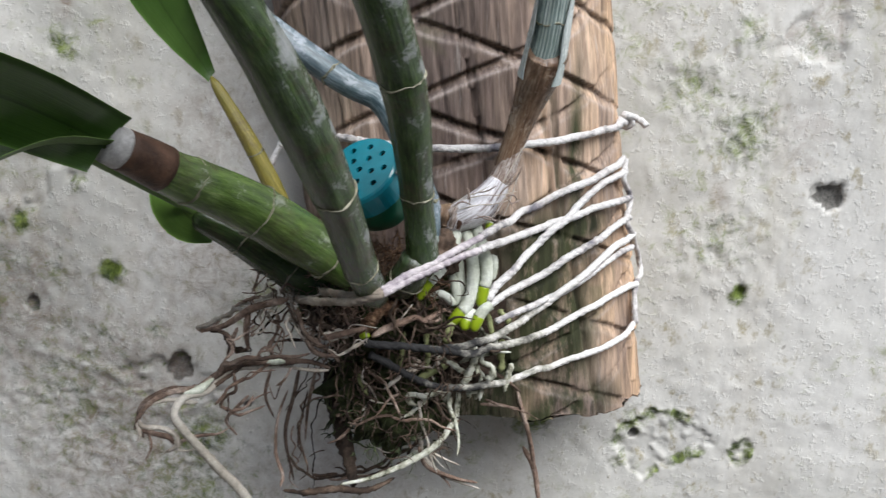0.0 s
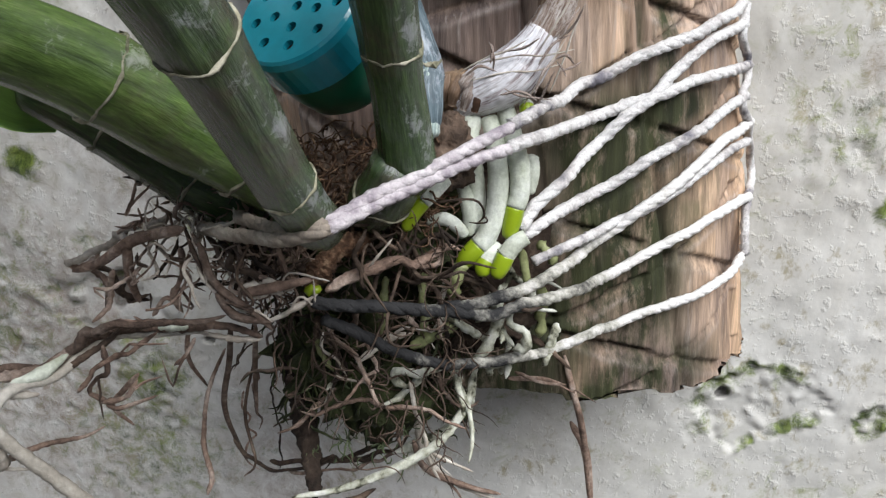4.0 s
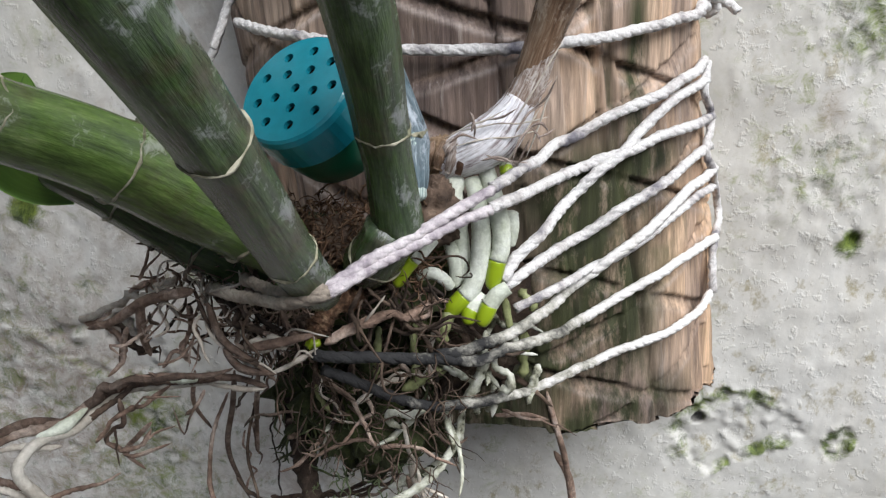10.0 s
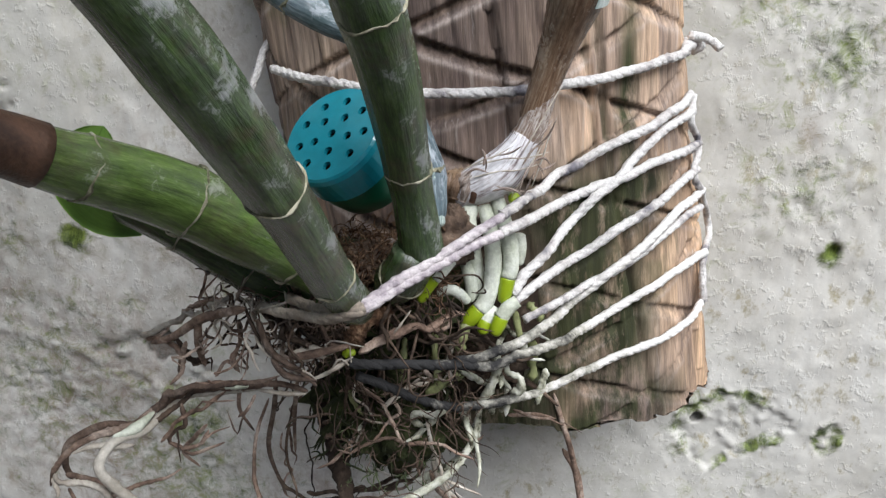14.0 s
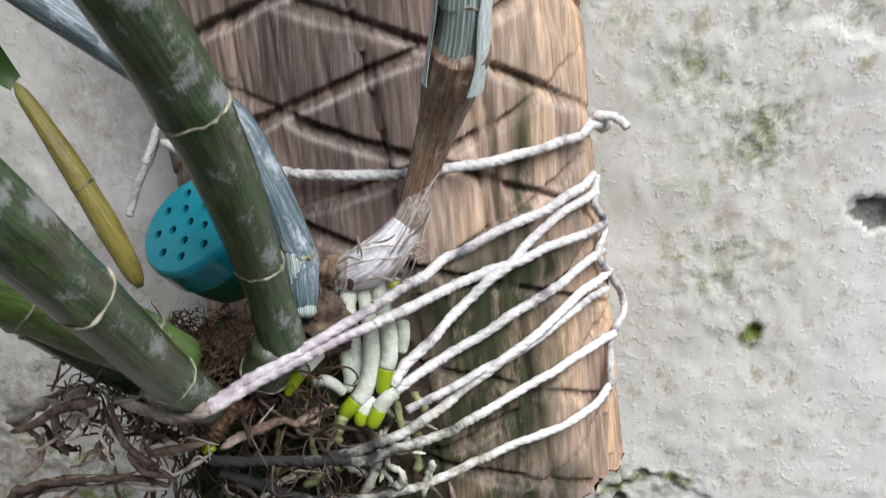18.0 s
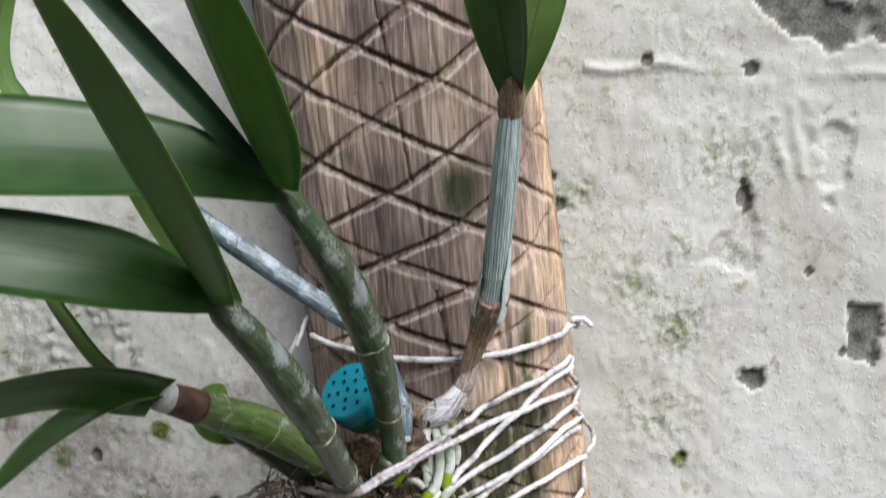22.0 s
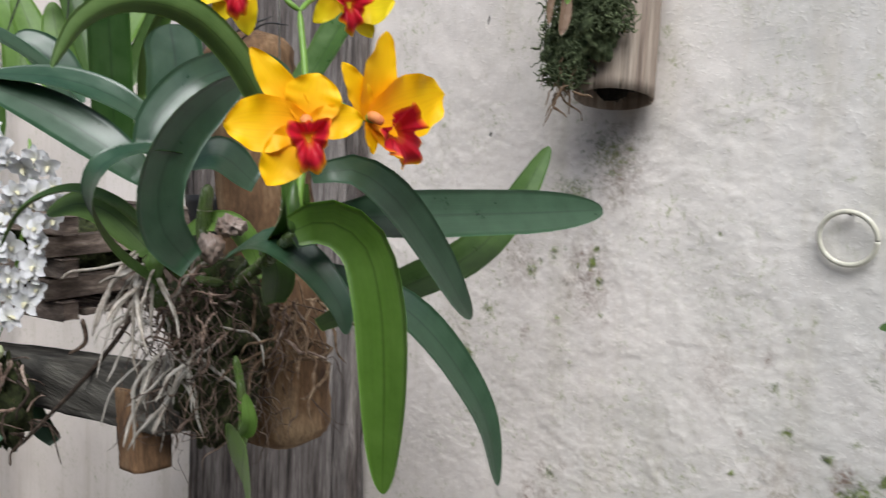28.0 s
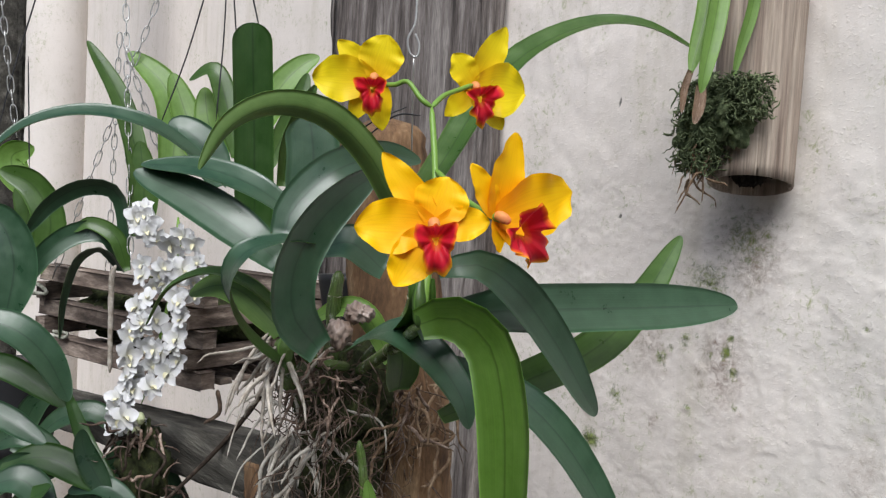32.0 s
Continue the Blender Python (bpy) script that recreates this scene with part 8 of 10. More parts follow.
fibre_mass(fibre, "dead_root", M_ROOT_GREY, 26, 24, ((-0.080, 0.374, 1.315), (-0.030, 0.392, 1.355)), (0.2, -0.1, -0.5), 0.028, 0.0006, 0.15, 0.4, True, high)
fibre_mass(fibre, "moss_thread", M_MOSS_LOG, 21, 120, ((-0.070, 0.378, 1.300), (-0.040, 0.40, 1.335)), (0.0, -0.6, -0.5), 0.008, 0.0003, 0.1, 0.7, False, clear, "tuft of green moss")


def capsule(at, axis):
    """A two-part plastic fertiliser capsule; the lid is pierced with small holes."""
    z = Vector(axis).normalized()
    m = Matrix.Translation(at) @ z.to_track_quat('Z', 'Y').to_matrix().to_4x4() @ Matrix.Scale(1.12, 4)
    th = thing("fertilizer_capsule", at, "teal plastic capsule with a pierced lid, wedged among the canes", "capsule")

    def lathe(profile, seg=48):
        bm = bmesh.new()
        rings = [[bm.verts.new(m @ Vector((r * math.cos(2 * math.pi * k / seg), r * math.sin(2 * math.pi * k / seg), h))) for k in range(seg)] for r, h in profile]
        for a, b in zip(rings, rings[1:]):
            for k in range(seg):
                bm.faces.new((a[k], a[(k + 1) % seg], b[(k + 1) % seg], b[k]))
        return bm, rings

    bm, rings = lathe(((0.0150, -0.0105), (0.0157, -0.0100), (0.0157, -0.002), (0.0152, -0.0006), (0.0146, 0.0)))
    edges = [bm.edges.get((rings[-1][k], rings[-1][(k + 1) % 48])) for k in range(48)]
    spots = [(0.0, 0.0)] + [(0.0056 * math.cos(a), 0.0056 * math.sin(a)) for a in np.linspace(0, 2 * math.pi, 5, endpoint=False)]
    spots += [(0.0105 * math.cos(a + 0.2), 0.0105 * math.sin(a + 0.2)) for a in np.linspace(0, 2 * math.pi, 9, endpoint=False)]
    walls = []
    for x, y in spots:
        ring = [bm.verts.new(m @ Vector((x + 0.0013 * math.cos(a), y + 0.0013 * math.sin(a), 0.0))) for a in np.linspace(0, 2 * math.pi, 10, endpoint=False)]
        edges += [bm.edges.new((ring[k], ring[(k + 1) % 10])) for k in range(10)]
        deep = [bm.verts.new(v.co - z * 0.0015) for v in ring]
        walls += [(ring[k], deep[k], deep[(k + 1) % 10], ring[(k + 1) % 10]) for k in range(10)]
    bmesh.ops.triangle_fill(bm, use_beauty=True, edges=edges)
    for q in walls:
        bm.faces.new(q)
    bmesh.ops.recalc_face_normals(bm, faces=bm.faces[:])
    lid = part("lid", bm, M_TEAL, th, "teal lid pierced with round holes", False)
    # dark disc under the lid, for the shade seen through the holes
    bm, _ = lathe(((0.0001, -0.004), (0.0140, -0.004)))
    part("hole_shade_disc", bm, M_HOLE_SHADE, th, "dark disc giving the lid holes their shade")
    bm, _ = lathe(((0.0140, -0.006), (0.0146, -0.0105), (0.0144, -0.016), (0.0130, -0.022), (0.0110, -0.0245), (0.0001, -0.025)))
    part("cup", bm, M_GREEN_PL, th, "dark green cup")
    return th


capsule((-0.0600, 0.3580, 1.4440), (-0.35, -0.62, 0.70))

def hose_ring():
    th = thing("hose_ring", (-0.5676, 0.507, 1.5858), "small ring of clear tube hung on a wall nail", "ring")
    a = np.linspace(0, 2 * np.pi, 41)[:-1]
    pts = [(-0.5676 + 0.0285 * math.cos(t), 0.505 - 0.004 * math.sin(t), 1.5858 + 0.0270 * math.sin(t)) for t in np.r_[a, a[0]]]
    part("tube", tube_data(pts, [0.0027, 0.0027], 10, 64, 0, 0, False), M_PVC, th)
    part("nail", tube_data([(-0.5665, 0.519, 1.612), (-0.5665, 0.505, 1.612), (-0.5665, 0.499, 1.612)], [0.0012, 0.0012, 0.0032, 0.0032], 10, 12), M_BLACK, th, "dark nail head")
    return th


hose_ring()


# ---- kinds for the flowering end of the wall ----
def petal_mat(name, base, edge, veins):
    m, nt, b, co = base_mat(name, 0.5, 0.3)
    uv = nt.nodes.new("ShaderNodeUVMap")
    sep = nt.nodes.new("ShaderNodeSeparateXYZ")
    nt.links.new(uv.outputs["UV"], sep.inputs[0])
    c = ramp(nt, sep.outputs["Y"], ((0.0, base), (0.65, edge)))
    v = noise_tex(nt, uv.outputs["UV"], 30, 3, 0.6, (1, 0.06, 1))
    c = mix(nt, 0.35, c, ramp(nt, v, ((0.35, veins), (0.65, (1.12, 1.12, 1.12)))), 'MULTIPLY')
    nt.links.new(c, b.inputs["Base Color"])
    bump(nt, b, v, 0.3, 0.0006)
    tr = nt.nodes.new("ShaderNodeBsdfTranslucent")
    nt.links.new(c, tr.inputs["Color"])
    ms = nt.nodes.new("ShaderNodeMixShader")
    ms.inputs[0].default_value = 0.25
    nt.links.new(b.outputs[0], ms.inputs[1])
    nt.links.new(tr.outputs[0], ms.inputs[2])
    nt.links.new(ms.outputs[0], nt.nodes["Material Output"].inputs["Surface"])
    return m


M_PETAL = petal_mat("yellow_petal", (0.98, 0.42, 0.004), (1.0, 0.62, 0.001), (0.86, 0.78, 0.5))
M_PETAL_LEMON = petal_mat("lemon_petal", (0.80, 0.50, 0.004), (0.88, 0.72, 0.010), (0.86, 0.78, 0.5))
M_COLUMN = petal_mat("peach_column", (0.85, 0.36, 0.10), (0.82, 0.30, 0.16), (0.9, 0.8, 0.7))


def lip_mat():
    """Crimson, orange in the throat and yellow along the front rim."""
    m = petal_mat("red_lip", (0.80, 0.22, 0.01), (0.64, 0.016, 0.035), (0.7, 0.5, 0.5))
    for n in m.node_tree.nodes:
        if n.type == 'VALTORGB' and tuple(round(v, 2) for v in n.color_ramp.elements[0].color[:3]) == (0.80, 0.22, 0.01):
            r = n.color_ramp
            r.elements[1].position = 0.26
            for at, c in ((0.70, (0.60, 0.014, 0.04, 1)), (0.83, (0.82, 0.12, 0.02, 1)), (0.94, (0.92, 0.46, 0.01, 1))):
                r.elements.new(at).color = c
    return m


M_LIP = lip_mat()
M_WHITE_PETAL = petal_mat("white_petal", (0.76, 0.76, 0.70), (0.84, 0.84, 0.85), (0.88, 0.88, 0.88))
M_STALK = plain("flower_stalk", (0.16, 0.30, 0.05), 0.4)
M_OLD_WOOD = blotchy("grey_old_wood", ((0.30, (0.05, 0.042, 0.038)), (0.45, (0.16, 0.135, 0.125)), (0.58, (0.27, 0.24, 0.225)), (0.74, (0.42, 0.38, 0.35))), 62, 0.85, (1, 1, 0.09), 420, 0.0035, bump_s=0.9, grain=0.75)
M_BEAM = blotchy("dark_beam", ((0.28, (0.022, 0.020, 0.017)), (0.5, (0.075, 0.069, 0.058)), (0.72, (0.19, 0.18, 0.155))), 46, 0.85, (0.08, 1, 1), 320, 0.003, bump_s=0.9, grain=0.7)
M_SLAT = blotchy("basket_slat", ((0.3, (0.045, 0.034, 0.029)), (0.5, (0.15, 0.115, 0.095)), (0.72, (0.42, 0.345, 0.29))), 60, 0.8, (0.25, 0.25, 1), 420, 0.0015, vary=0.35, grain=0.6)
M_BARK = blotchy("orange_bark", ((0.28, (0.06, 0.032, 0.018)), (0.5, (0.20, 0.115, 0.06)), (0.75, (0.42, 0.29, 0.17))), 34, 0.85, (1, 1, 0.3), 220, 0.003, grain=0.6)
M_LOG = blotchy("bleached_log", ((0.30, (0.10, 0.07, 0.055)), (0.46, (0.30, 0.235, 0.19)), (0.75, (0.52, 0.44, 0.36))), 75, 0.8, (1, 1, 0.04), 320, 0.0015, grain=0.6)


def petal_data(at, way, face, length, width, curl=0.2, ruffle=0.05, blunt=1.0, cup=0.15, seed=0, n=16, cols=11, ragged=0.0):
    """A petal from at along way; face: the side it shows."""
    way, face = np.array(way, float), np.array(face, float)
    way /= np.linalg.norm(way)
    face = face - way * (face @ way)
    face /= np.linalg.norm(face)
    side = np.cross(way, face)
    rng = np.random.RandomState(seed)
    ph = rng.rand(3) * 6.28
    s, u = np.linspace(0, 1, n), np.linspace(-1, 1, cols)
    S, U = np.meshgrid(s, u, indexing="ij")
    prof = np.clip(np.sin(np.pi * (0.06 + 0.94 * S ** (0.85 * blunt))), 0, 1) ** 0.62
    prof = np.maximum(prof, 0.16 * (1 - S))
    prof[-1] = 0.06
    prof = prof * (1 + ragged * np.sqrt(S) * (np.sin(S * 11 + ph[0] + 2 * np.sign(U)) + 0.7 * np.sin(S * 23 + ph[2] * np.sign(U))))
    wv = ruffle * length * np.abs(U) ** 2 * (np.sin(S * 15 + ph[0] + U * 2) + 0.6 * np.sin(S * 27 + ph[1])) * np.sqrt(S)
    v = np.array(at) + (S * length)[..., None] * way + (U * prof * width / 2)[..., None] * side
    v = v + (-curl * length * S ** 2 + cup * width * U ** 2 * prof + wv)[..., None] * face
    th = 0.0005 * face
    top = v.reshape(-1, 3)
    both = np.vstack([top, top - th])
    N, f, uv = n * cols, [], []
    for i in range(n - 1):
        for j in range(cols - 1):
            a, b, c, d = i * cols + j, i * cols + j + 1, (i + 1) * cols + j + 1, (i + 1) * cols + j
            f += [(a, b, c, d), (N + d, N + c, N + b, N + a)]
            q = [(j / (cols - 1), s[i]), ((j + 1) / (cols - 1), s[i]), ((j + 1) / (cols - 1), s[i + 1]), (j / (cols - 1), s[i + 1])]
            uv += q + q[::-1]
    return both, f, uv


def lip_data(at, way, face, size, seed, rows=16, cols=72):
    """The frilled lip: a funnel that opens along face, with two side lobes and a long ruffled front lobe along way."""
    at, d, F = (np.array(v, float) for v in (at, way, face))
    F, side = F / np.linalg.norm(F), np.cross(d, F)
    rng = np.random.RandomState(seed)
    ph = rng.rand(4) * 6.28
    rho, phi = np.meshgrid(np.linspace(0.08, 1, rows), np.linspace(0, 2 * np.pi, cols), indexing="ij")
    c = np.cos(phi)
    reach = size * (0.46 + 0.42 * np.clip(c, 0, 1) ** 3 + 0.26 * np.exp(-((np.abs(phi - np.pi) - 1.15) / 0.42) ** 2) - 0.10 * np.clip(-c, 0, 1) ** 3)
    reach = reach * (1 + 0.07 * rho ** 3 * (np.sin(7 * phi + ph[0]) + 0.6 * np.sin(13 * phi + ph[1])))
    frill = size * rho ** 2 * (0.15 * np.sin(6 * phi + ph[2]) + 0.10 * np.sin(11 * phi + ph[3]))
    tall = size * (0.15 + 0.42 * np.sqrt(rho) - 0.45 * rho ** 3 * np.clip(c, 0, 1) + 0.22 * rho ** 2 * np.abs(np.sin(phi)) ** 2) + frill
    flat = np.sqrt(rho) * 0.35 + rho * 0.65
    v = at + (reach * flat * c)[..., None] * d + (reach * flat * np.sin(phi) * 0.85)[..., None] * side + tall[..., None] * F
    v = v.reshape(-1, 3)
    f, uv = [], []
    for i in range(rows - 1):
        for j in range(cols - 1):
            f.append((i * cols + j, i * cols + j + 1, (i + 1) * cols + j + 1, (i + 1) * cols + j))
            lift = [0.10 * max(0.0, math.cos(phi[0, q])) for q in (j, j + 1)]
            uv += [(j / cols, rho[i, 0] * (0.90 + lift[0])), ((j + 1) / cols, rho[i, 0] * (0.90 + lift[1])), ((j + 1) / cols, rho[i + 1, 0] * (0.90 + lift[1])), (j / cols, rho[i + 1, 0] * (0.90 + lift[0]))]
    return v, f, uv


def flower(parent, at, right, up, face, tepals, lip, material, seed):
    """A cattleya flower: tepals as (degrees, length, width, curl), lip as (degrees, length)."""
    at, R, U, F = (np.array(v, float) for v in (at, right, up, face))
    col = part("flower", tube_data([at - F * 0.012, at, at + F * 0.010], [0.0016, 0.0028, 0.0035, 0.002], 10, 10), M_STALK, parent, "yellow orchid flower with a crimson frilled lip")
    for k, (deg, ln, w, curl) in enumerate(tepals):
        a = radians(deg)
        d = R * math.cos(a) + U * math.sin(a)
        wide = w > 0.6 * ln
        part("petal" if wide else "sepal", petal_data(at - F * (0.0 if wide else 0.002), d + F * 0.12, F, ln, w, curl, 0.045 if wide else 0.02, 1.35 if wide else 1.05, 0.10, seed + k, 22, 15, 0.035 if wide else 0.015), material, col)
    a = radians(lip[0])
    d = R * math.cos(a) + U * math.sin(a)
    L = lip[1]
    part("column", tube_data([at + F * 0.001 - d * 0.002, at + F * 0.006 - d * 0.001, at + F * 0.010 + d * L * 0.12], [0.0030, 0.0038, 0.0036, 0.0020], 14, 20), M_COLUMN, col, "peach-coloured column over the lip")
    part("lip", lip_data(at + F * 0.004 + d * L * 0.30, d, F * 0.95 - d * 0.05 - U * 0.1, L * 0.92, seed + 20), M_LIP, col, "crimson ruffled lip with a yellow rim")
    return col


def chain(name, top, low, label, link=0.026, r=0.0008):
    """A hanging chain of welded links, each turned a quarter from the last."""
    a, b = np.array(top, float), np.array(low, float)
    d = b - a
    n = int(np.linalg.norm(d) / (link * 0.78))
    d /= np.linalg.norm(d)
    th = thing(name, tuple(a), label, "chain", "basket chains")
    x = np.cross(d, (0.3, 1, 0.1))
    x /= np.linalg.norm(x)
    y = np.cross(d, x)
    t = np.linspace(0, 2 * np.pi, 15)
    base = None
    for k in range(n):
        o = a + d * (k + 0.5) * link * 0.78
        if k < 2:
            w = x if k else y
            pts = [np.array(a) + d * link * 0.5 * math.sin(q) + w * link * 0.155 * math.cos(q) * (1 + 0.25 * math.sin(q) ** 2) for q in t]
            me = part("link", tube_data(pts, [r, r], 6, 22, 0, 0, False), M_STEEL, th)
            base = base + [me] if base else [me]
            me.location = Vector(o - a)
        else:
            c = base[k % 2].copy()
            scene.collection.objects.link(c)
            c.parent = th
            c.location = Vector(o - a)
    return th


# ---- the flowering orchid on its bark mount ----
bark = thing("bark_mount", (-1.0056, 0.1476, 1.3228), "orange-brown log section hanging on a wire hook", "plant mount")
part("log_section", tube_data([(-1.0667, 0.1233, 1.7674), (-1.0469, 0.1310, 1.6541), (-1.0253, 0.1377, 1.5023), (-1.0069, 0.1465, 1.3289)], [0.047, 0.05, 0.052, 0.05], 40, 40, 0.02, 4), M_BARK, bark)
part("hook", tube_data([(-0.9691, 0.0956, 1.8795), (-0.9684, 0.0946, 1.8573), (-0.9715, 0.0891, 1.8403), (-0.9691, 0.0911, 1.8266), (-0.9648, 0.0964, 1.8243), (-0.9644, 0.0980, 1.8355), (-0.9676, 0.0948, 1.8463)], [0.0011, 0.0011], 8, 40, 0, 0, False), M_STEEL, bark, "bent wire hook")
part("wire", tube_data([(-0.9668, 0.0938, 1.8241), (-0.9715, 0.0995, 1.7698), (-0.9760, 0.1052, 1.7142)], [0.0008, 0.0008], 6, 10), M_STEEL, bark)
part("wire", tube_data([(-1.0084, 0.0652, 1.7395), (-0.9772, 0.0834, 1.7655), (-0.9661, 0.1062, 1.7675)], [0.0009, 0.0009], 6, 14), M_BLACK, bark, "dark binding wire")
part("wire", tube_data([(-1.0391, 0.0576, 1.7325), (-0.9903, 0.0658, 1.7586), (-0.9670, 0.0892, 1.7740)], [0.0009, 0.0009], 6, 14), M_BLACK, bark, "dark binding wire")
yellow = thing("yellow_orchid", (-0.9473, 0.0278, 1.5296), "orchid with yellow flowers and long dark strap leaves", "orchid")
leaf(yellow, [(-0.7667, -0.0275, 1.5930), (-0.7410, -0.0179, 1.6017), (-0.7123, -0.0066, 1.5863), (-0.6956, -0.0049, 1.5461), (-0.6910, -0.0032, 1.4960), (-0.6919, -0.0007, 1.4439), (-0.6940, 0.0019, 1.4104)], 0.046, M_LEAF_MID, (0.9999, -0.1543, 0.2765), fold=0.12, base=0.5)
leaf(yellow, [(-0.7695, -0.0112, 1.6320), (-0.7546, 0.0168, 1.6377), (-0.7424, 0.0474, 1.6174), (-0.7401, 0.0878, 1.5768), (-0.7439, 0.1282, 1.5319), (-0.7482, 0.1490, 1.5124)], 0.033, M_LEAF_BLUE, (0.8709, -0.3143, 0.3644), fold=0.14, under=M_LEAF)
leaf(yellow, [(-0.7828, -0.0163, 1.5837), (-0.7708, 0.0334, 1.5989), (-0.7557, 0.1107, 1.6018), (-0.7429, 0.2014, 1.6025), (-0.7204, 0.2966, 1.6056)], 0.042, M_LEAF_BLUE, (0.7325, -0.5820, 0.2995), fold=0.22, tip=0.6, under=M_LEAF)
leaf(yellow, [(-0.7986, 0.0225, 1.5114), (-0.7888, 0.1031, 1.5367), (-0.7833, 0.1780, 1.5599), (-0.7947, 0.2486, 1.5971), (-0.8065, 0.3211, 1.6635)], 0.036, M_LEAF, (0.4466, -0.8696, 0.3231), fold=0.2)
leaf(yellow, [(-0.7889, 0.0228, 1.5586), (-0.7602, 0.0584, 1.5391), (-0.7393, 0.0835, 1.5144), (-0.7271, 0.1125, 1.4775), (-0.7165, 0.1387, 1.4303), (-0.7130, 0.1545, 1.3718)], 0.034, M_LEAF_BLUE, (0.9052, -0.0963, 0.4705), fold=0.15, under=M_LEAF)
leaf(yellow, [(-0.8806, -0.0145, 1.5565), (-0.8287, -0.0107, 1.5786), (-0.7923, 0.0026, 1.5660), (-0.7675, 0.0159, 1.5368), (-0.7615, 0.0214, 1.5114)], 0.034, M_LEAF_BLUE, (0.7498, -0.1176, 0.6587), fold=0.15, base=0.6, under=M_LEAF)
leaf(yellow, [(-0.8857, 0.0410, 1.5146), (-0.8693, 0.0319, 1.5435), (-0.8666, 0.0212, 1.5691)], 0.03, M_LEAF, (0.8864, -0.3114, 0.1650), fold=0.2, base=0.6)
leaf(yellow, [(-0.8263, -0.0011, 1.6536), (-0.8106, -0.0274, 1.6844), (-0.8038, -0.0567, 1.7164), (-0.8014, -0.0928, 1.7393), (-0.8054, -0.1305, 1.7424), (-0.8089, -0.1611, 1.7267), (-0.8102, -0.1819, 1.6951)], 0.022, M_LEAF, (0.1082, -0.5243, 0.8535), fold=0.5, base=0.7)
leaf(yellow, [(-0.8963, -0.0353, 1.5525), (-0.8849, -0.0670, 1.5840), (-0.8788, -0.0722, 1.6213), (-0.8751, -0.0560, 1.6582), (-0.8736, -0.0269, 1.6871), (-0.8771, 0.0030, 1.7053)], 0.044, M_LEAF_BLUE, (1.0047, -0.0097, -0.0220), fold=0.15, base=0.6, under=M_LEAF)
leaf(yellow, [(-0.9222, -0.0612, 1.6410), (-0.9231, -0.0517, 1.6700), (-0.9183, -0.0178, 1.7035), (-0.9179, 0.0335, 1.7222), (-0.9138, 0.0716, 1.7200)], 0.036, M_LEAF_BLUE, (0.6208, -0.2777, 0.7466), fold=0.15, base=0.6, under=M_LEAF)
leaf(yellow, [(-0.9542, -0.0350, 1.6644), (-0.9728, -0.0655, 1.6873), (-1.0109, -0.0974, 1.7009), (-1.0601, -0.1366, 1.7020)], 0.034, M_LEAF_BLUE, (0.5167, -0.3273, 0.7879), fold=0.14, base=0.5, under=M_LEAF)
leaf(yellow, [(-0.9477, -0.0470, 1.6195), (-0.9711, -0.0750, 1.6472), (-1.0150, -0.1051, 1.6740), (-1.0633, -0.1414, 1.6954)], 0.042, M_LEAF_BLUE, (0.3784, -0.5950, 0.7231), fold=0.12, base=0.5, under=M_LEAF)
leaf(yellow, [(-0.9307, -0.0485, 1.5375), (-0.9156, -0.0915, 1.5711), (-0.8998, -0.1173, 1.6059), (-0.8859, -0.1132, 1.6339), (-0.8817, -0.0821, 1.6458), (-0.8784, -0.0533, 1.6443)], 0.032, M_LEAF_BLUE, (0.2121, -0.8300, 0.5060), fold=0.2, base=0.6, under=M_LEAF)
leaf(yellow, [(-0.9891, -0.0231, 1.5680), (-1.0105, -0.0487, 1.5951), (-1.0434, -0.0742, 1.6036), (-1.0747, -0.1000, 1.5858), (-1.0907, -0.1159, 1.5486)], 0.018, M_LEAF, (0.2466, -0.2566, 0.9183), fold=0.35, base=0.6)
leaf(yellow, [(-0.9968, -0.0182, 1.5506), (-1.0282, -0.0398, 1.5822), (-1.0548, -0.0574, 1.5903), (-1.0821, -0.0773, 1.5791)], 0.034, M_LEAF_UNDER, (0.4863, -0.5447, 0.6319), fold=0.2, base=0.6)
leaf(yellow, [(-1.1124, 0.0031, 1.6345), (-1.1110, -0.0028, 1.7354), (-1.1029, -0.0147, 1.8556)], 0.041, M_LEAF_DEEP, (0.8522, -0.5295, 0.0588), fold=0.2, base=0.95, tip=0.16)
leaf(yellow, [(-1.0893, 0.0214, 1.6899), (-1.0796, 0.0217, 1.7370), (-1.0623, 0.0315, 1.7809), (-1.0582, 0.0382, 1.7959)], 0.02, M_LEAF, (0.9129, -0.0948, 0.3709), fold=0.4, base=0.8)
leaf(yellow, [(-1.0184, 0.0137, 1.6744), (-1.0185, 0.0174, 1.7189), (-1.0241, 0.0137, 1.7601)], 0.052, M_LEAF_BLUE, (0.8444, -0.5309, 0.1585), fold=0.1, base=0.8, tip=0.4, under=M_LEAF)
leaf(yellow, [(-0.9181, 0.0406, 1.6174), (-0.9303, 0.0105, 1.6418), (-0.9570, -0.0087, 1.6317)], 0.04, M_LEAF_BLUE, (0.4996, -0.4364, 0.7348), fold=0.15, base=0.6, under=M_LEAF)
leaf(yellow, [(-0.9086, 0.0459, 1.5355), (-0.9159, 0.0235, 1.5767), (-0.9405, 0.0084, 1.5816), (-0.9756, -0.0062, 1.5614)], 0.022, M_LEAF_BRIGHT, (0.4996, -0.4364, 0.7348), fold=0.2, base=0.6)
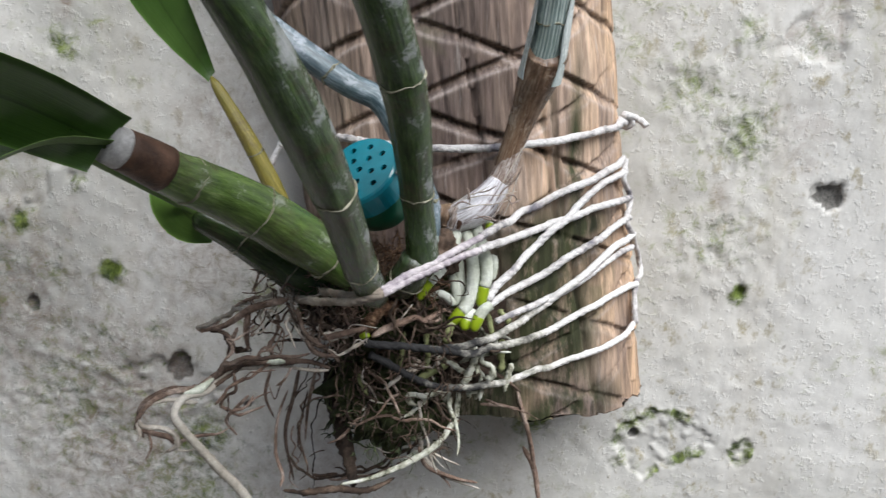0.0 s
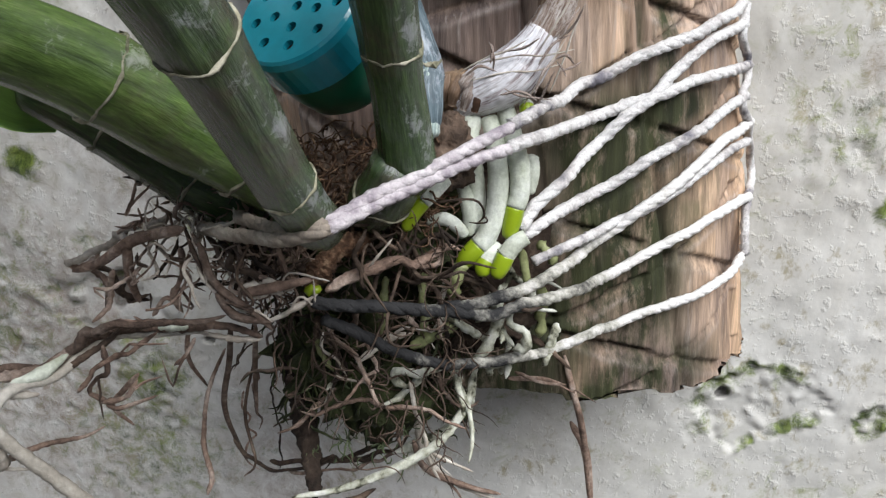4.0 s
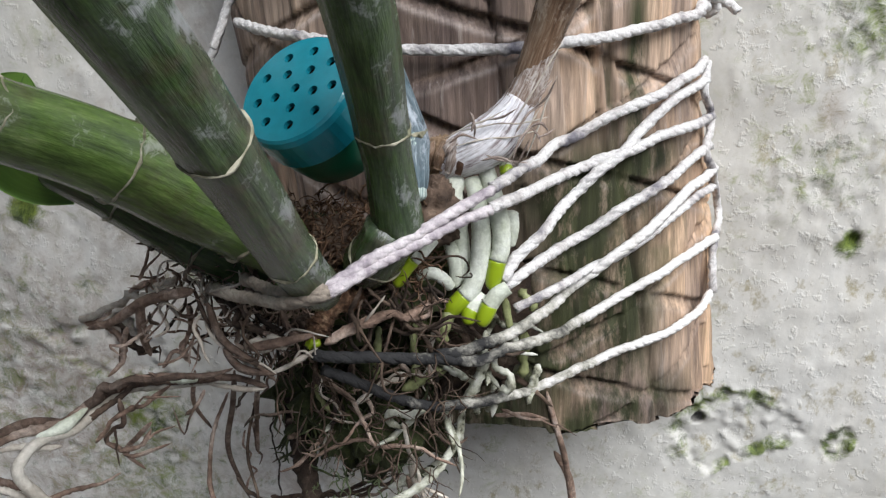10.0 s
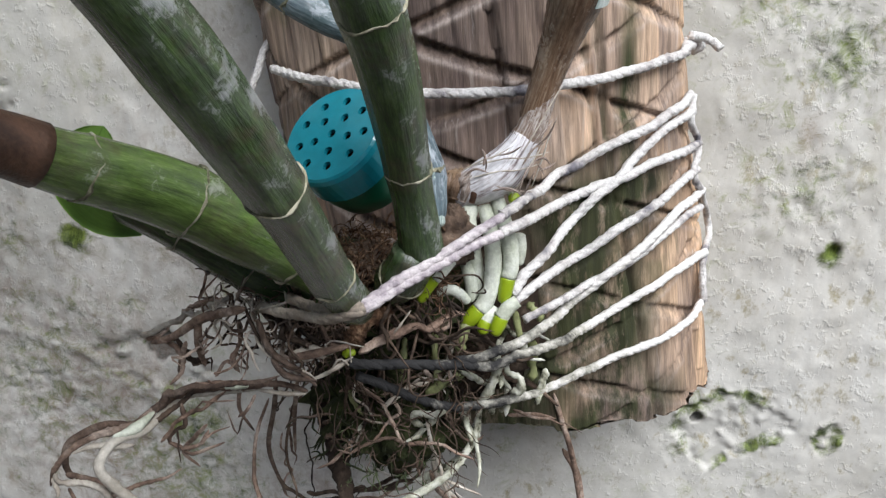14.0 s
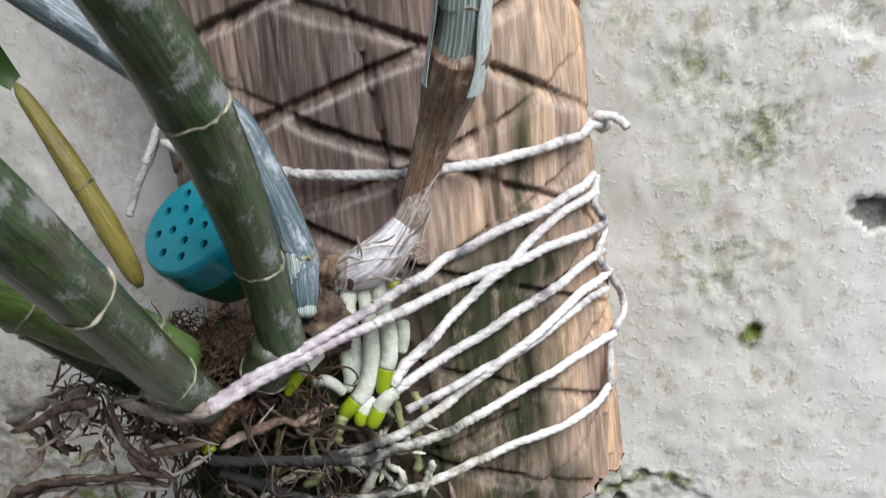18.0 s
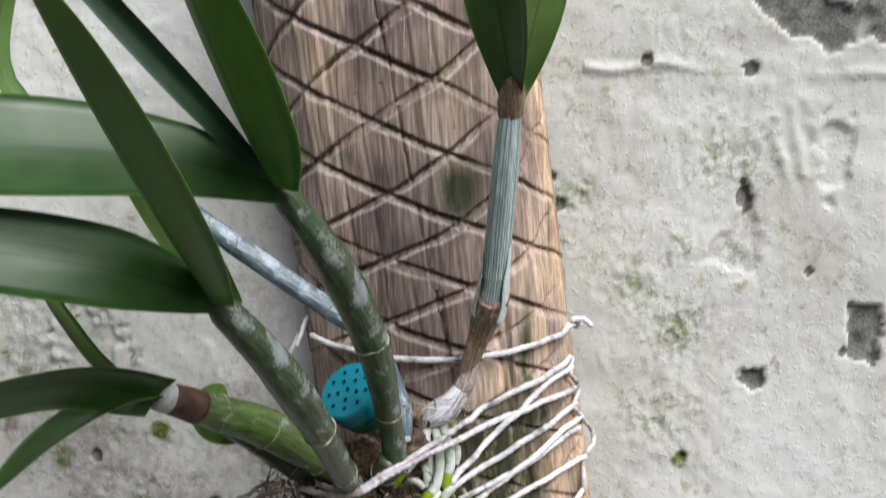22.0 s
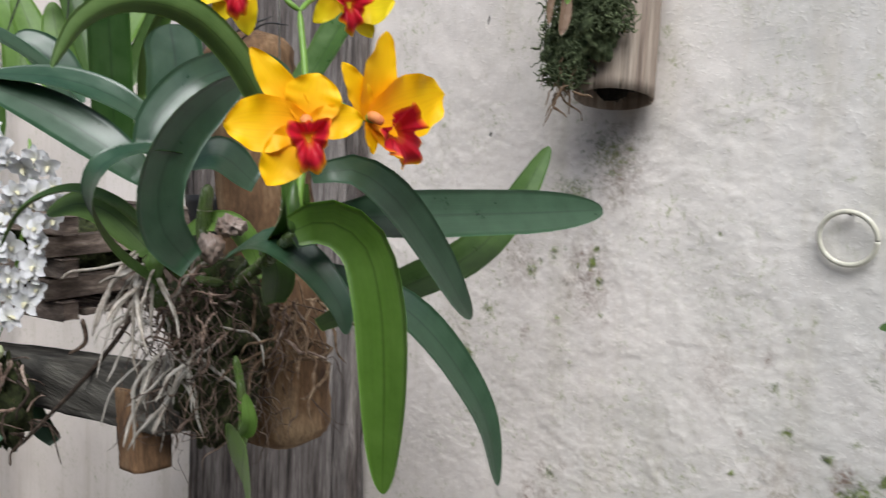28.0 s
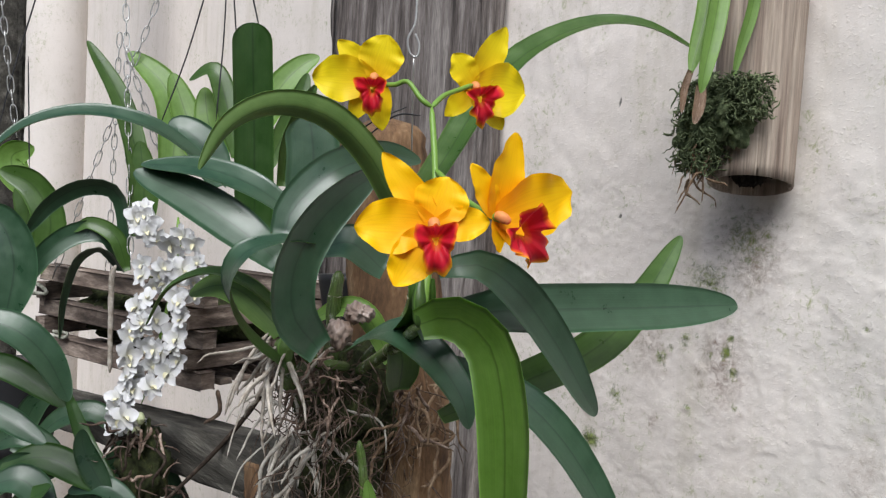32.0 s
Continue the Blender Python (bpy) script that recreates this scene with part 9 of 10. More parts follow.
leaf(yellow, [(-0.9169, 0.0820, 1.6971), (-0.9371, 0.1249, 1.7379), (-0.9549, 0.1719, 1.7884), (-0.9682, 0.2420, 1.8490), (-0.9583, 0.3244, 1.8920), (-0.9263, 0.3828, 1.8979), (-0.8933, 0.4401, 1.8745)], 0.034, M_LEAF, (0.4257, -0.6240, 0.6260), fold=0.3, base=0.8)
leaf(yellow, [(-1.1347, -0.0215, 1.6865), (-1.1436, -0.0628, 1.7220), (-1.1540, -0.1071, 1.7453), (-1.1790, -0.1556, 1.7514), (-1.2016, -0.2027, 1.7361), (-1.2181, -0.2440, 1.6967)], 0.032, M_LEAF_BLUE, (0.2861, -0.2871, 0.9210), fold=0.3, base=0.6, under=M_LEAF)
leaf(yellow, [(-0.8581, 0.0156, 1.5658), (-0.7830, -0.0149, 1.6029), (-0.7800, -0.0172, 1.6268)], 0.02, M_LEAF, (0.9050, -0.4516, 0.1644), fold=0.6, base=0.8, cut=True)
cane(yellow, [(-0.9469, 0.0279, 1.5244), (-0.9492, -0.0073, 1.5315), (-0.9455, -0.0334, 1.5542), (-0.9457, -0.0483, 1.5749)], [0.0048, 0.006, 0.0048], M_CANE, (0.4, 0.75), n=26, seg=12)
cane(yellow, [(-0.9433, 0.0322, 1.5194), (-0.8766, 0.0233, 1.5526), (-0.7831, -0.0164, 1.5880)], [0.0048, 0.006, 0.0048], M_CANE, (0.4, 0.75), n=26, seg=12)
cane(yellow, [(-0.9537, 0.0194, 1.5290), (-0.9430, 0.0044, 1.5736), (-0.9345, 0.0028, 1.6158)], [0.0056, 0.007, 0.0056], M_CANE, (0.4, 0.75), n=26, seg=12)
cane(yellow, [(-0.9493, 0.0416, 1.5284), (-0.8862, 0.0460, 1.5801), (-0.8693, 0.0396, 1.6320)], [0.0044, 0.0055, 0.0044], M_CANE, (0.4, 0.75), n=26, seg=12)
cane(yellow, [(-0.9612, -0.0253, 1.5045), (-0.9575, -0.0344, 1.5318), (-0.9516, -0.0414, 1.5536)], [0.0072, 0.009, 0.0072], M_CANE, (0.4, 0.75), n=26, seg=12)
part("flower_stalk", tube_data([(-0.7692, -0.0226, 1.5924), (-0.7739, -0.0178, 1.6232), (-0.7898, -0.0020, 1.6647), (-0.8088, 0.0100, 1.7085), (-0.8304, 0.0191, 1.7593)], [0.0035, 0.003, 0.0026, 0.0026], 10, 30), M_STALK, yellow)
part("flower_stalk", tube_data([(-0.8304, 0.0191, 1.7593), (-0.8362, 0.0121, 1.7656), (-0.8478, 0.0064, 1.7793), (-0.8580, 0.0013, 1.7771), (-0.8678, -0.0033, 1.7772)], [0.0024, 0.002, 0.0022], 8, 20), M_STALK, yellow)
part("flower_stalk", tube_data([(-0.8304, 0.0191, 1.7593), (-0.8414, 0.0387, 1.7714), (-0.8506, 0.0604, 1.7793), (-0.8584, 0.0837, 1.7877)], [0.0024, 0.002, 0.0022], 8, 20), M_STALK, yellow)
part("flower_stalk", tube_data([(-0.7898, -0.0020, 1.6647), (-0.7328, -0.0428, 1.6648), (-0.6894, -0.0765, 1.6682)], [0.0024, 0.002, 0.0022], 8, 20), M_STALK, yellow)
part("flower_stalk", tube_data([(-0.8088, 0.0100, 1.7085), (-0.7545, -0.0033, 1.6873), (-0.7104, -0.0129, 1.6747)], [0.0024, 0.002, 0.0022], 8, 20), M_STALK, yellow)
part("flower_sheath", tube_data([(-0.7682, -0.0263, 1.5906), (-0.7725, -0.0249, 1.6150), (-0.7767, -0.0208, 1.6292)], [0.0045, 0.0055, 0.002], 10, 14), M_LEAF, yellow, "green flower sheath")
flower(yellow, (-0.6899, -0.0771, 1.6681), (0.5658, 0.8226, 0.0562), (-0.0779, -0.0146, 0.9969), (0.8208, -0.5684, 0.0558), [(125, 0.0554, 0.0206, 0.05), (73, 0.0315, 0.0348, 0.1), (180, 0.0492, 0.0348, 0.06), (236, 0.0447, 0.0284, 0.08), (4, 0.0348, 0.022, 0.15)], (275, 0.0284), M_PETAL, 100)
flower(yellow, (-0.7081, -0.0098, 1.6750), (0.0526, 0.9947, 0.0888), (0.0209, -0.0900, 0.9957), (0.9984, -0.0506, -0.0256), [(76, 0.0593, 0.0277, 0.05), (13, 0.0664, 0.0446, 0.05), (119, 0.0421, 0.0187, 0.1), (323, 0.056, 0.0205, 0.1), (278, 0.0249, 0.0116, 0.1)], (316, 0.0407), M_PETAL, 140)
flower(yellow, (-0.8727, -0.0093, 1.7814), (0.6814, 0.7303, 0.0492), (0.0404, -0.1047, 0.9937), (0.7308, -0.6751, -0.1009), [(178, 0.0522, 0.0384, 0.05), (134, 0.0441, 0.0225, 0.08), (72, 0.037, 0.0375, 0.08), (237, 0.0392, 0.0216, 0.1), (277, 0.0422, 0.0234, 0.1)], (267, 0.0272), M_PETAL_LEMON, 180)
flower(yellow, (-0.8622, 0.0869, 1.7859), (0.2817, 0.9548, 0.0950), (0.0533, -0.1144, 0.9920), (0.9580, -0.2744, -0.0832), [(60, 0.0608, 0.0273, 0.05), (354, 0.0491, 0.0483, 0.06), (124, 0.0344, 0.0263, 0.1), (223, 0.0361, 0.021, 0.1), (308, 0.0472, 0.0231, 0.1)], (278, 0.0312), M_PETAL_LEMON, 220)
yellow_roots = thing("orchid_roots", (-0.9772, 0.0353, 1.4961), "tangle of pale bare orchid roots clasping the log", "roots")
part("moss_core", lump_data((-1.0024, 0.0582, 1.4745), (0.062, 0.042, 0.055), 41), M_MOSS, yellow_roots, "dark packed moss")
part("moss_core", lump_data((-1.0010, 0.0546, 1.4116), (0.045, 0.035, 0.060), 42), M_MOSS, yellow_roots, "dark packed moss")
fibre_mass(yellow_roots, "root", M_ROOT_GREY, 51, 70, ((-1.0223, -0.0319, 1.4740), (-0.9022, 0.0847, 1.5461)), (0.25, -0.30, -0.35), 0.050, 0.0013, 0.2, 0.6, True)
fibre_mass(yellow_roots, "root", M_ROOT_PALE, 52, 16, ((-0.950, -0.0620, 1.5300), (-0.925, -0.0450, 1.5550)), (-0.1, -0.75, -0.75), 0.075, 0.0014, 0.1, 0.22, True)
fibre_mass(yellow_roots, "root", M_ROOT_DEAD, 53, 26, ((-1.0158, -0.0394, 1.4321), (-0.9240, 0.0249, 1.4923)), (0.05, -0.20, -0.9), 0.10, 0.0014, 0.25, 0.28, True)
fibre_mass(yellow_roots, "root", M_FIBRE, 54, 40, ((-0.9775, 0.0585, 1.4426), (-0.9022, 0.1279, 1.5225)), (0.2, -0.0946, -0.8), 0.075, 0.0013, 0.25, 0.4, True)
fibre_mass(yellow_roots, "root_hair", M_ROOT_DARK, 55, 300, ((-1.0389, -0.0317, 1.3901), (-0.9029, 0.0882, 1.5300)), (0.3027, -0.3141, -0.5828), 0.05, 0.0006, 0.25, 0.5, False, None, 'hair-fine dark roots')
fibre_mass(yellow_roots, "root_hair", M_ROOT_GREY, 56, 120, ((-1.0349, -0.0481, 1.3954), (-0.8779, 0.1122, 1.5376)), (0.2920, -0.1725, -0.6819), 0.06, 0.0006, 0.25, 0.5, False, None, 'hair-fine pale roots')
part("sheath_knob", lump_data((-0.9120, -0.0070, 1.5630), (0.011, 0.010, 0.012), 91, 0.25, 20), M_SHEATH, yellow_roots, "papery brown knob of an old growth")
part("sheath_knob", lump_data((-0.9050, 0.0060, 1.5830), (0.016, 0.010, 0.008), 92, 0.4, 20), M_SHEATH, yellow_roots, "grey crumbling tip of an old growth")
part("young_bulb", tube_data([(-0.9306, -0.0486, 1.5360), (-0.9300, -0.0490, 1.5520), (-0.9296, -0.0488, 1.5660)], [0.005, 0.0085, 0.003], 14, 18), M_LEAF_UNDER, yellow_roots, "small yellow-green bulb")
part("root", tube_data([(-0.9777, -0.0424, 1.5547), (-0.9752, -0.0568, 1.5403), (-0.9811, -0.0665, 1.5167), (-0.9851, -0.0742, 1.4882)], [0.0019, 0.0017, 0.0012], 8, 22, 0.05, 3), M_ROOT_PALE, yellow_roots, "long silvery hanging root")
part("root", tube_data([(-0.9760, -0.0403, 1.5522), (-0.9821, -0.0585, 1.5289), (-0.9848, -0.0724, 1.5036), (-0.9867, -0.0769, 1.4804)], [0.0019, 0.0017, 0.0012], 8, 22, 0.05, 3), M_ROOT_PALE, yellow_roots, "long silvery hanging root")
part("root", tube_data([(-0.9627, -0.0308, 1.4629), (-0.9665, -0.0385, 1.4315), (-0.9723, -0.0484, 1.4040), (-0.9750, -0.0541, 1.3789)], [0.0019, 0.0017, 0.0012], 8, 22, 0.05, 3), M_ROOT_PALE, yellow_roots, "long silvery hanging root")
part("root", tube_data([(-0.9478, -0.0123, 1.4540), (-0.9532, -0.0220, 1.4224), (-0.9602, -0.0338, 1.3907)], [0.0019, 0.0017, 0.0012], 8, 22, 0.05, 3), M_ROOT_PALE, yellow_roots, "long silvery hanging root")
part("root", tube_data([(-0.9505, -0.0279, 1.5018), (-0.9405, -0.0122, 1.5334), (-0.9293, 0.0037, 1.5499), (-0.9253, 0.0252, 1.5484)], [0.0019, 0.0017, 0.0012], 8, 22, 0.05, 3), M_ROOT_PALE, yellow_roots, "long silvery hanging root")
part("shoot", tube_data([(-0.9118, 0.0191, 1.4646), (-0.9077, 0.0223, 1.4395), (-0.9040, 0.0240, 1.4041), (-0.9035, 0.0224, 1.3785)], [0.004, 0.0045, 0.005], 10, 16), M_CANE, yellow_roots, "young green shoot")
leaf(yellow_roots, [(-0.9043, 0.0222, 1.3887), (-0.8845, 0.0171, 1.4114), (-0.8838, 0.0121, 1.4376)], 0.014, M_LEAF_BRIGHT, (0.8180, -0.3922, 0.2588), fold=0.3)
leaf(yellow_roots, [(-0.9011, 0.0228, 1.3481), (-0.8693, 0.0010, 1.3771), (-0.8447, -0.0136, 1.4080)], 0.075, M_LEAF_BRIGHT, (0.5943, -0.4943, 0.5408), fold=0.12, base=0.7, tip=0.6)


# ---- board, beam, baskets and hanging plants beyond ----
def timber(name, a, b, wide, deep, material, label, category, side=(1, 0, 0), seed=0, n=90):
    """A sawn timber with waney, weathered edges, from a to b."""
    a, b = np.array(a, float), np.array(b, float)
    d = (b - a) / np.linalg.norm(b - a)
    s = np.array(side, float) - d * (np.array(side) @ d)
    s /= np.linalg.norm(s)
    q = np.cross(d, s)
    rng = np.random.RandomState(seed)
    k = 40
    t = np.linspace(0, 2 * np.pi, k, endpoint=False)
    cs, sn = np.cos(t), np.sin(t)
    box = np.stack([np.sign(cs) * np.abs(cs) ** 0.22 * wide / 2, np.sign(sn) * np.abs(sn) ** 0.22 * deep / 2], 1)
    v = []
    jig = 0.0022 * rng.randn(k)
    for i in range(n):
        jig = jig * 0.97 + 0.0005 * rng.randn(k)
        r = 1 + jig[:, None] / 0.05
        v.append(a + (b - a) * i / (n - 1) + box[:, :1] * r * s + box[:, 1:] * r * q)
    f = [(i * k + j, i * k + (j + 1) % k, (i + 1) * k + (j + 1) % k, (i + 1) * k + j) for i in range(n - 1) for j in range(k)]
    f += [tuple(range(k))[::-1], tuple((n - 1) * k + j for j in range(k))]
    return tagged(part(name, (np.vstack(v), f, []), material), label, category)


timber("old_board", (-1.50, 0.485, 0.0), (-1.56, 0.485, 2.6), 0.47, 0.05, M_OLD_WOOD, "wide weathered grey board standing against the wall", "board", seed=1)
timber("rail", (-2.9986, 0.0400, 1.1122), (-1.0367, 0.0400, 1.3889), 0.062, 0.058, M_BEAM, "dark weathered timber rail before the wall", "rail", (0, 0, 1), 2)
timber("rail_peg", (-1.0943, 0.0300, 1.3051), (-1.1077, 0.0300, 1.3916), 0.048, 0.04, M_BARK, "short reddish-brown peg under the rail", "peg", seed=3, n=20)
timber("door_post", (-2.1009, -0.0691, 1.0393), (-2.1799, -0.0578, 2.3518), 0.12, 0.08, M_BEAM, "dark wooden post at the yard end", "post", seed=4)
part_pipe = tagged(part("column", tube_data([(-2.7096, 0.1831, 0.0000), (-2.7096, 0.1831, 1.3000), (-2.7596, 0.1831, 2.9000)], [0.075, 0.075], 28, 20, 0, 0, False), M_WALL), "round whitewashed column at the yard end", "column", kind="structure")

basket = thing("slatted_basket", (-1.3484, 0.0388, 1.4189), "hanging basket of stacked grey wooden slats", "basket")
bx, by = np.array((-0.9620, -0.2732, 0.0000)), np.array((-0.2732, 0.9620, -0.0000))
for k in range(5):
    for s in (0, 1):
        a, w = (bx, by) if k % 2 == 0 else (by, bx)
        o = np.array((-1.3484, 0.0388, 1.4189)) + w * (0.012 + s * (0.226 if k % 2 == 0 else 0.35)) - a * 0.012 + np.array((0, 0, 0.012 + 0.027 * k))
        bm = bmesh.new()
        bmesh.ops.create_cube(bm, size=1)
        for v in bm.verts:
            c = v.co.copy()
            v.co = Vector(o + a * (c.x + 0.5) * (0.40 if k % 2 == 0 else 0.274) + w * c.y * 0.022) + Vector((0, 0, c.z * 0.022))
        bmesh.ops.bevel(bm, geom=bm.edges[:], offset=0.0018, segments=1, affect='EDGES')
        part("slat", bm, M_SLAT, basket, "", False)
for k in range(7):
    bm = bmesh.new()
    bmesh.ops.create_cube(bm, size=1)
    for v in bm.verts:
        c = v.co.copy()
        v.co = Vector(np.array((-1.3484, 0.0388, 1.4189)) + bx * (c.x + 0.5) * 0.37 + by * (0.02 + 0.034 * k + c.y * 0.02)) + Vector((0, 0, 0.004 + c.z * 0.008))
    part("floor_slat", bm, M_SLAT, basket, "", False)
# moss lumps sized and darkened to imitate the basket's shaded inside
part("moss_core", lump_data((-1.5028, 0.1249, 1.4889), (0.105, 0.105, 0.055), 61, 0.1), M_MOSS, basket, "dark moss fill that also stands for the shaded basket inside")
part("moss_core", lump_data((-1.6375, 0.0866, 1.4839), (0.10, 0.10, 0.05), 62, 0.1), M_MOSS, basket, "dark moss fill that also stands for the shaded basket inside")

part("twine", rope_data([(-1.7398, -0.1162, 1.5210), (-1.7065, -0.0986, 1.5105), (-1.6777, -0.0695, 1.5082), (-1.6882, -0.0739, 1.5192), (-1.7273, -0.0996, 1.5257), (-1.7467, -0.1166, 1.5256)], 0.0028, 0.02, 3), M_ROPE_MOSS, basket, "grey twine tied round the slats")
part("twine", rope_data([(-1.6592, -0.0670, 1.4483), (-1.6400, -0.0506, 1.4454), (-1.6375, -0.0467, 1.4525), (-1.6554, -0.0617, 1.4538)], 0.0028, 0.02, 3), M_ROPE_MOSS, basket, "grey twine tied round the slats")
chain("basket_chain", (-1.5928, 0.0671, 1.9987), (-1.6639, -0.0668, 1.5227), "galvanised steel chain of small welded links")
chain("basket_chain", (-1.5168, -0.0174, 1.9692), (-1.4389, -0.0180, 1.5510), "galvanised steel chain of small welded links")
chain("basket_chain", (-1.7016, 0.0339, 1.9210), (-1.7031, 0.0300, 1.5220), "galvanised steel chain of small welded links")
chain("basket_chain", (-1.5896, 0.0116, 1.8796), (-1.5556, 0.0715, 1.6829), "galvanised steel chain of small welded links")
chain("basket_chain", (-1.5990, -0.1596, 1.9390), (-1.5686, -0.1382, 1.7323), "galvanised steel chain of small welded links")
wires = thing("pot_hanger", (-1.4610, 0.1059, 1.9847), "thin black wires of a hanging pot", "hanger")
part("wire", tube_data([(-1.4747, 0.0880, 1.9834), (-1.4864, 0.0628, 1.8690), (-1.5020, 0.0336, 1.7664)], [0.0012, 0.0012], 6, 12), M_BLACK, wires)
part("wire", tube_data([(-1.4600, 0.1071, 1.9848), (-1.4559, 0.1041, 1.8882), (-1.4538, 0.0973, 1.7791)], [0.0012, 0.0012], 6, 12), M_BLACK, wires)
part("wire", tube_data([(-1.4263, 0.1011, 1.9780), (-1.4173, 0.1060, 1.9000)], [0.0012, 0.0012], 6, 12), M_BLACK, wires)
part("wire", tube_data([(-1.4130, 0.1186, 1.9793), (-1.3992, 0.1307, 1.9136)], [0.0012, 0.0012], 6, 12), M_BLACK, wires)
part("wire", tube_data([(-1.6743, -0.0897, 1.9808), (-1.6905, -0.1240, 1.8278), (-1.6979, -0.1425, 1.7261)], [0.0012, 0.0012], 6, 12), M_BLACK, wires)
part("wire", tube_data([(-1.7874, -0.0815, 1.8765), (-1.7722, -0.0775, 1.6967)], [0.0012, 0.0012], 6, 12), M_BLACK, wires)
pot = thing("black_pot", (-1.1451, 0.1507, 1.5543), "black plastic pot behind the leaves", "pot")
part("pot_wall", tube_data([(-1.1432, 0.1510, 1.5307), (-1.1479, 0.1502, 1.5914)], [0.034, 0.042], 26, 8, 0, 0, False), M_BLACK, pot)
basket_plant = thing("basket_orchid", (-1.5028, 0.1249, 1.5489), "leafy orchid growing in the slatted basket", "orchid")
leaf(basket_plant, [(-1.4883, -0.0158, 1.5615), (-1.4696, -0.0188, 1.6254), (-1.4710, -0.0330, 1.6710), (-1.4867, -0.0694, 1.6762), (-1.5126, -0.1052, 1.6508), (-1.5321, -0.1347, 1.6031)], 0.03, M_LEAF_BLUE, (0.4126, -0.3769, 0.8292), fold=0.18, base=0.5, under=M_LEAF)
leaf(basket_plant, [(-1.4890, -0.0159, 1.5693), (-1.4837, -0.0382, 1.6124), (-1.5014, -0.0777, 1.6103), (-1.5159, -0.1162, 1.5741), (-1.5311, -0.1407, 1.5192)], 0.03, M_LEAF_BLUE, (0.4126, -0.3769, 0.8292), fold=0.18, base=0.5, under=M_LEAF)
leaf(basket_plant, [(-1.4681, -0.0221, 1.5634), (-1.4561, -0.0531, 1.5949), (-1.4650, -0.0825, 1.5788), (-1.4618, -0.0992, 1.5269), (-1.4600, -0.1014, 1.4750)], 0.03, M_LEAF_BLUE, (0.3519, -0.8116, 0.5172), fold=0.18, base=0.5, under=M_LEAF)
leaf(basket_plant, [(-1.4635, -0.0108, 1.6260), (-1.4649, -0.0058, 1.7035), (-1.4964, -0.0224, 1.7956), (-1.5419, -0.0579, 1.8784)], 0.032, M_LEAF, (0.9813, -0.0141, 0.2771), fold=0.18, base=0.5, under=M_LEAF)
leaf(basket_plant, [(-1.4577, -0.0044, 1.6111), (-1.4578, 0.0008, 1.6732), (-1.4665, -0.0045, 1.7422)], 0.04, M_LEAF, (0.8972, -0.4531, 0.2641), fold=0.18, base=0.5, under=M_LEAF)
leaf(basket_plant, [(-1.4634, -0.0160, 1.5639), (-1.4662, -0.0321, 1.6098), (-1.4886, -0.0597, 1.6269), (-1.5017, -0.0778, 1.6141)], 0.022, M_LEAF, (0.4126, -0.3769, 0.8292), fold=0.18, base=0.5, under=M_LEAF)
leaf(basket_plant, [(-1.5359, 0.0643, 1.6829), (-1.5578, 0.0769, 1.7767), (-1.5827, 0.0661, 1.8362), (-1.6290, 0.0265, 1.8841)], 0.05, M_LEAF_BRIGHT, (0.8787, -0.3129, 0.2647), fold=0.18, base=0.5)
leaf(basket_plant, [(-1.5074, 0.1038, 1.7109), (-1.5449, 0.0938, 1.7779), (-1.5762, 0.0760, 1.8540)], 0.045, M_LEAF_BRIGHT, (0.8864, -0.3114, 0.1650), fold=0.18, base=0.5)
leaf(basket_plant, [(-1.4909, 0.1268, 1.7294), (-1.5075, 0.1095, 1.7782), (-1.5256, 0.1073, 1.8333)], 0.04, M_LEAF_BRIGHT, (0.7838, -0.6103, 0.1526), fold=0.18, base=0.5)
leaf(basket_plant, [(-1.4312, 0.1224, 1.7288), (-1.4530, 0.1160, 1.7932), (-1.4797, 0.1030, 1.8540), (-1.5108, 0.0778, 1.8392)], 0.034, M_LEAF, (0.6286, -0.2763, 0.6469), fold=0.18, base=0.5, under=M_LEAF)
leaf(basket_plant, [(-1.4694, 0.1565, 1.7483), (-1.4594, 0.1931, 1.8312), (-1.4510, 0.2241, 1.8725), (-1.4432, 0.2524, 1.8928)], 0.045, M_LEAF_BRIGHT, (0.7155, -0.3357, 0.5526), fold=0.18, base=0.5)
leaf(basket_plant, [(-1.3594, 0.1322, 1.7138), (-1.3511, 0.1665, 1.7941), (-1.3525, 0.1860, 1.8510)], 0.03, M_LEAF, (0.8523, -0.1741, 0.3650), fold=0.18, base=0.5, under=M_LEAF)
leaf(basket_plant, [(-1.3000, 0.0428, 1.6867), (-1.3168, 0.0253, 1.7349), (-1.3359, 0.0024, 1.7579), (-1.3439, -0.0087, 1.7500)], 0.05, M_LEAF_BLUE, (0.4810, -0.2962, 0.7354), fold=0.18, base=0.5, under=M_LEAF)
leaf(basket_plant, [(-1.4506, -0.1684, 1.5083), (-1.4491, -0.1609, 1.5725), (-1.4616, -0.1729, 1.6212), (-1.4825, -0.1985, 1.6405)], 0.06, M_LEAF_BLUE, (0.8103, -0.3937, 0.3585), fold=0.18, base=0.5, under=M_LEAF)
leaf(basket_plant, [(-1.6480, -0.0933, 1.5458), (-1.6380, -0.0743, 1.6141), (-1.6578, -0.0951, 1.6711), (-1.6902, -0.1353, 1.6932)], 0.05, M_LEAF, (0.8025, -0.3951, 0.4582), fold=0.18, base=0.5, under=M_LEAF)
leaf(basket_plant, [(-1.8847, -0.0628, 1.6585), (-1.9009, -0.0789, 1.7152), (-1.8790, -0.0485, 1.7367)], 0.05, M_LEAF_BRIGHT, (0.8025, -0.3951, 0.4582), fold=0.18, base=0.5)
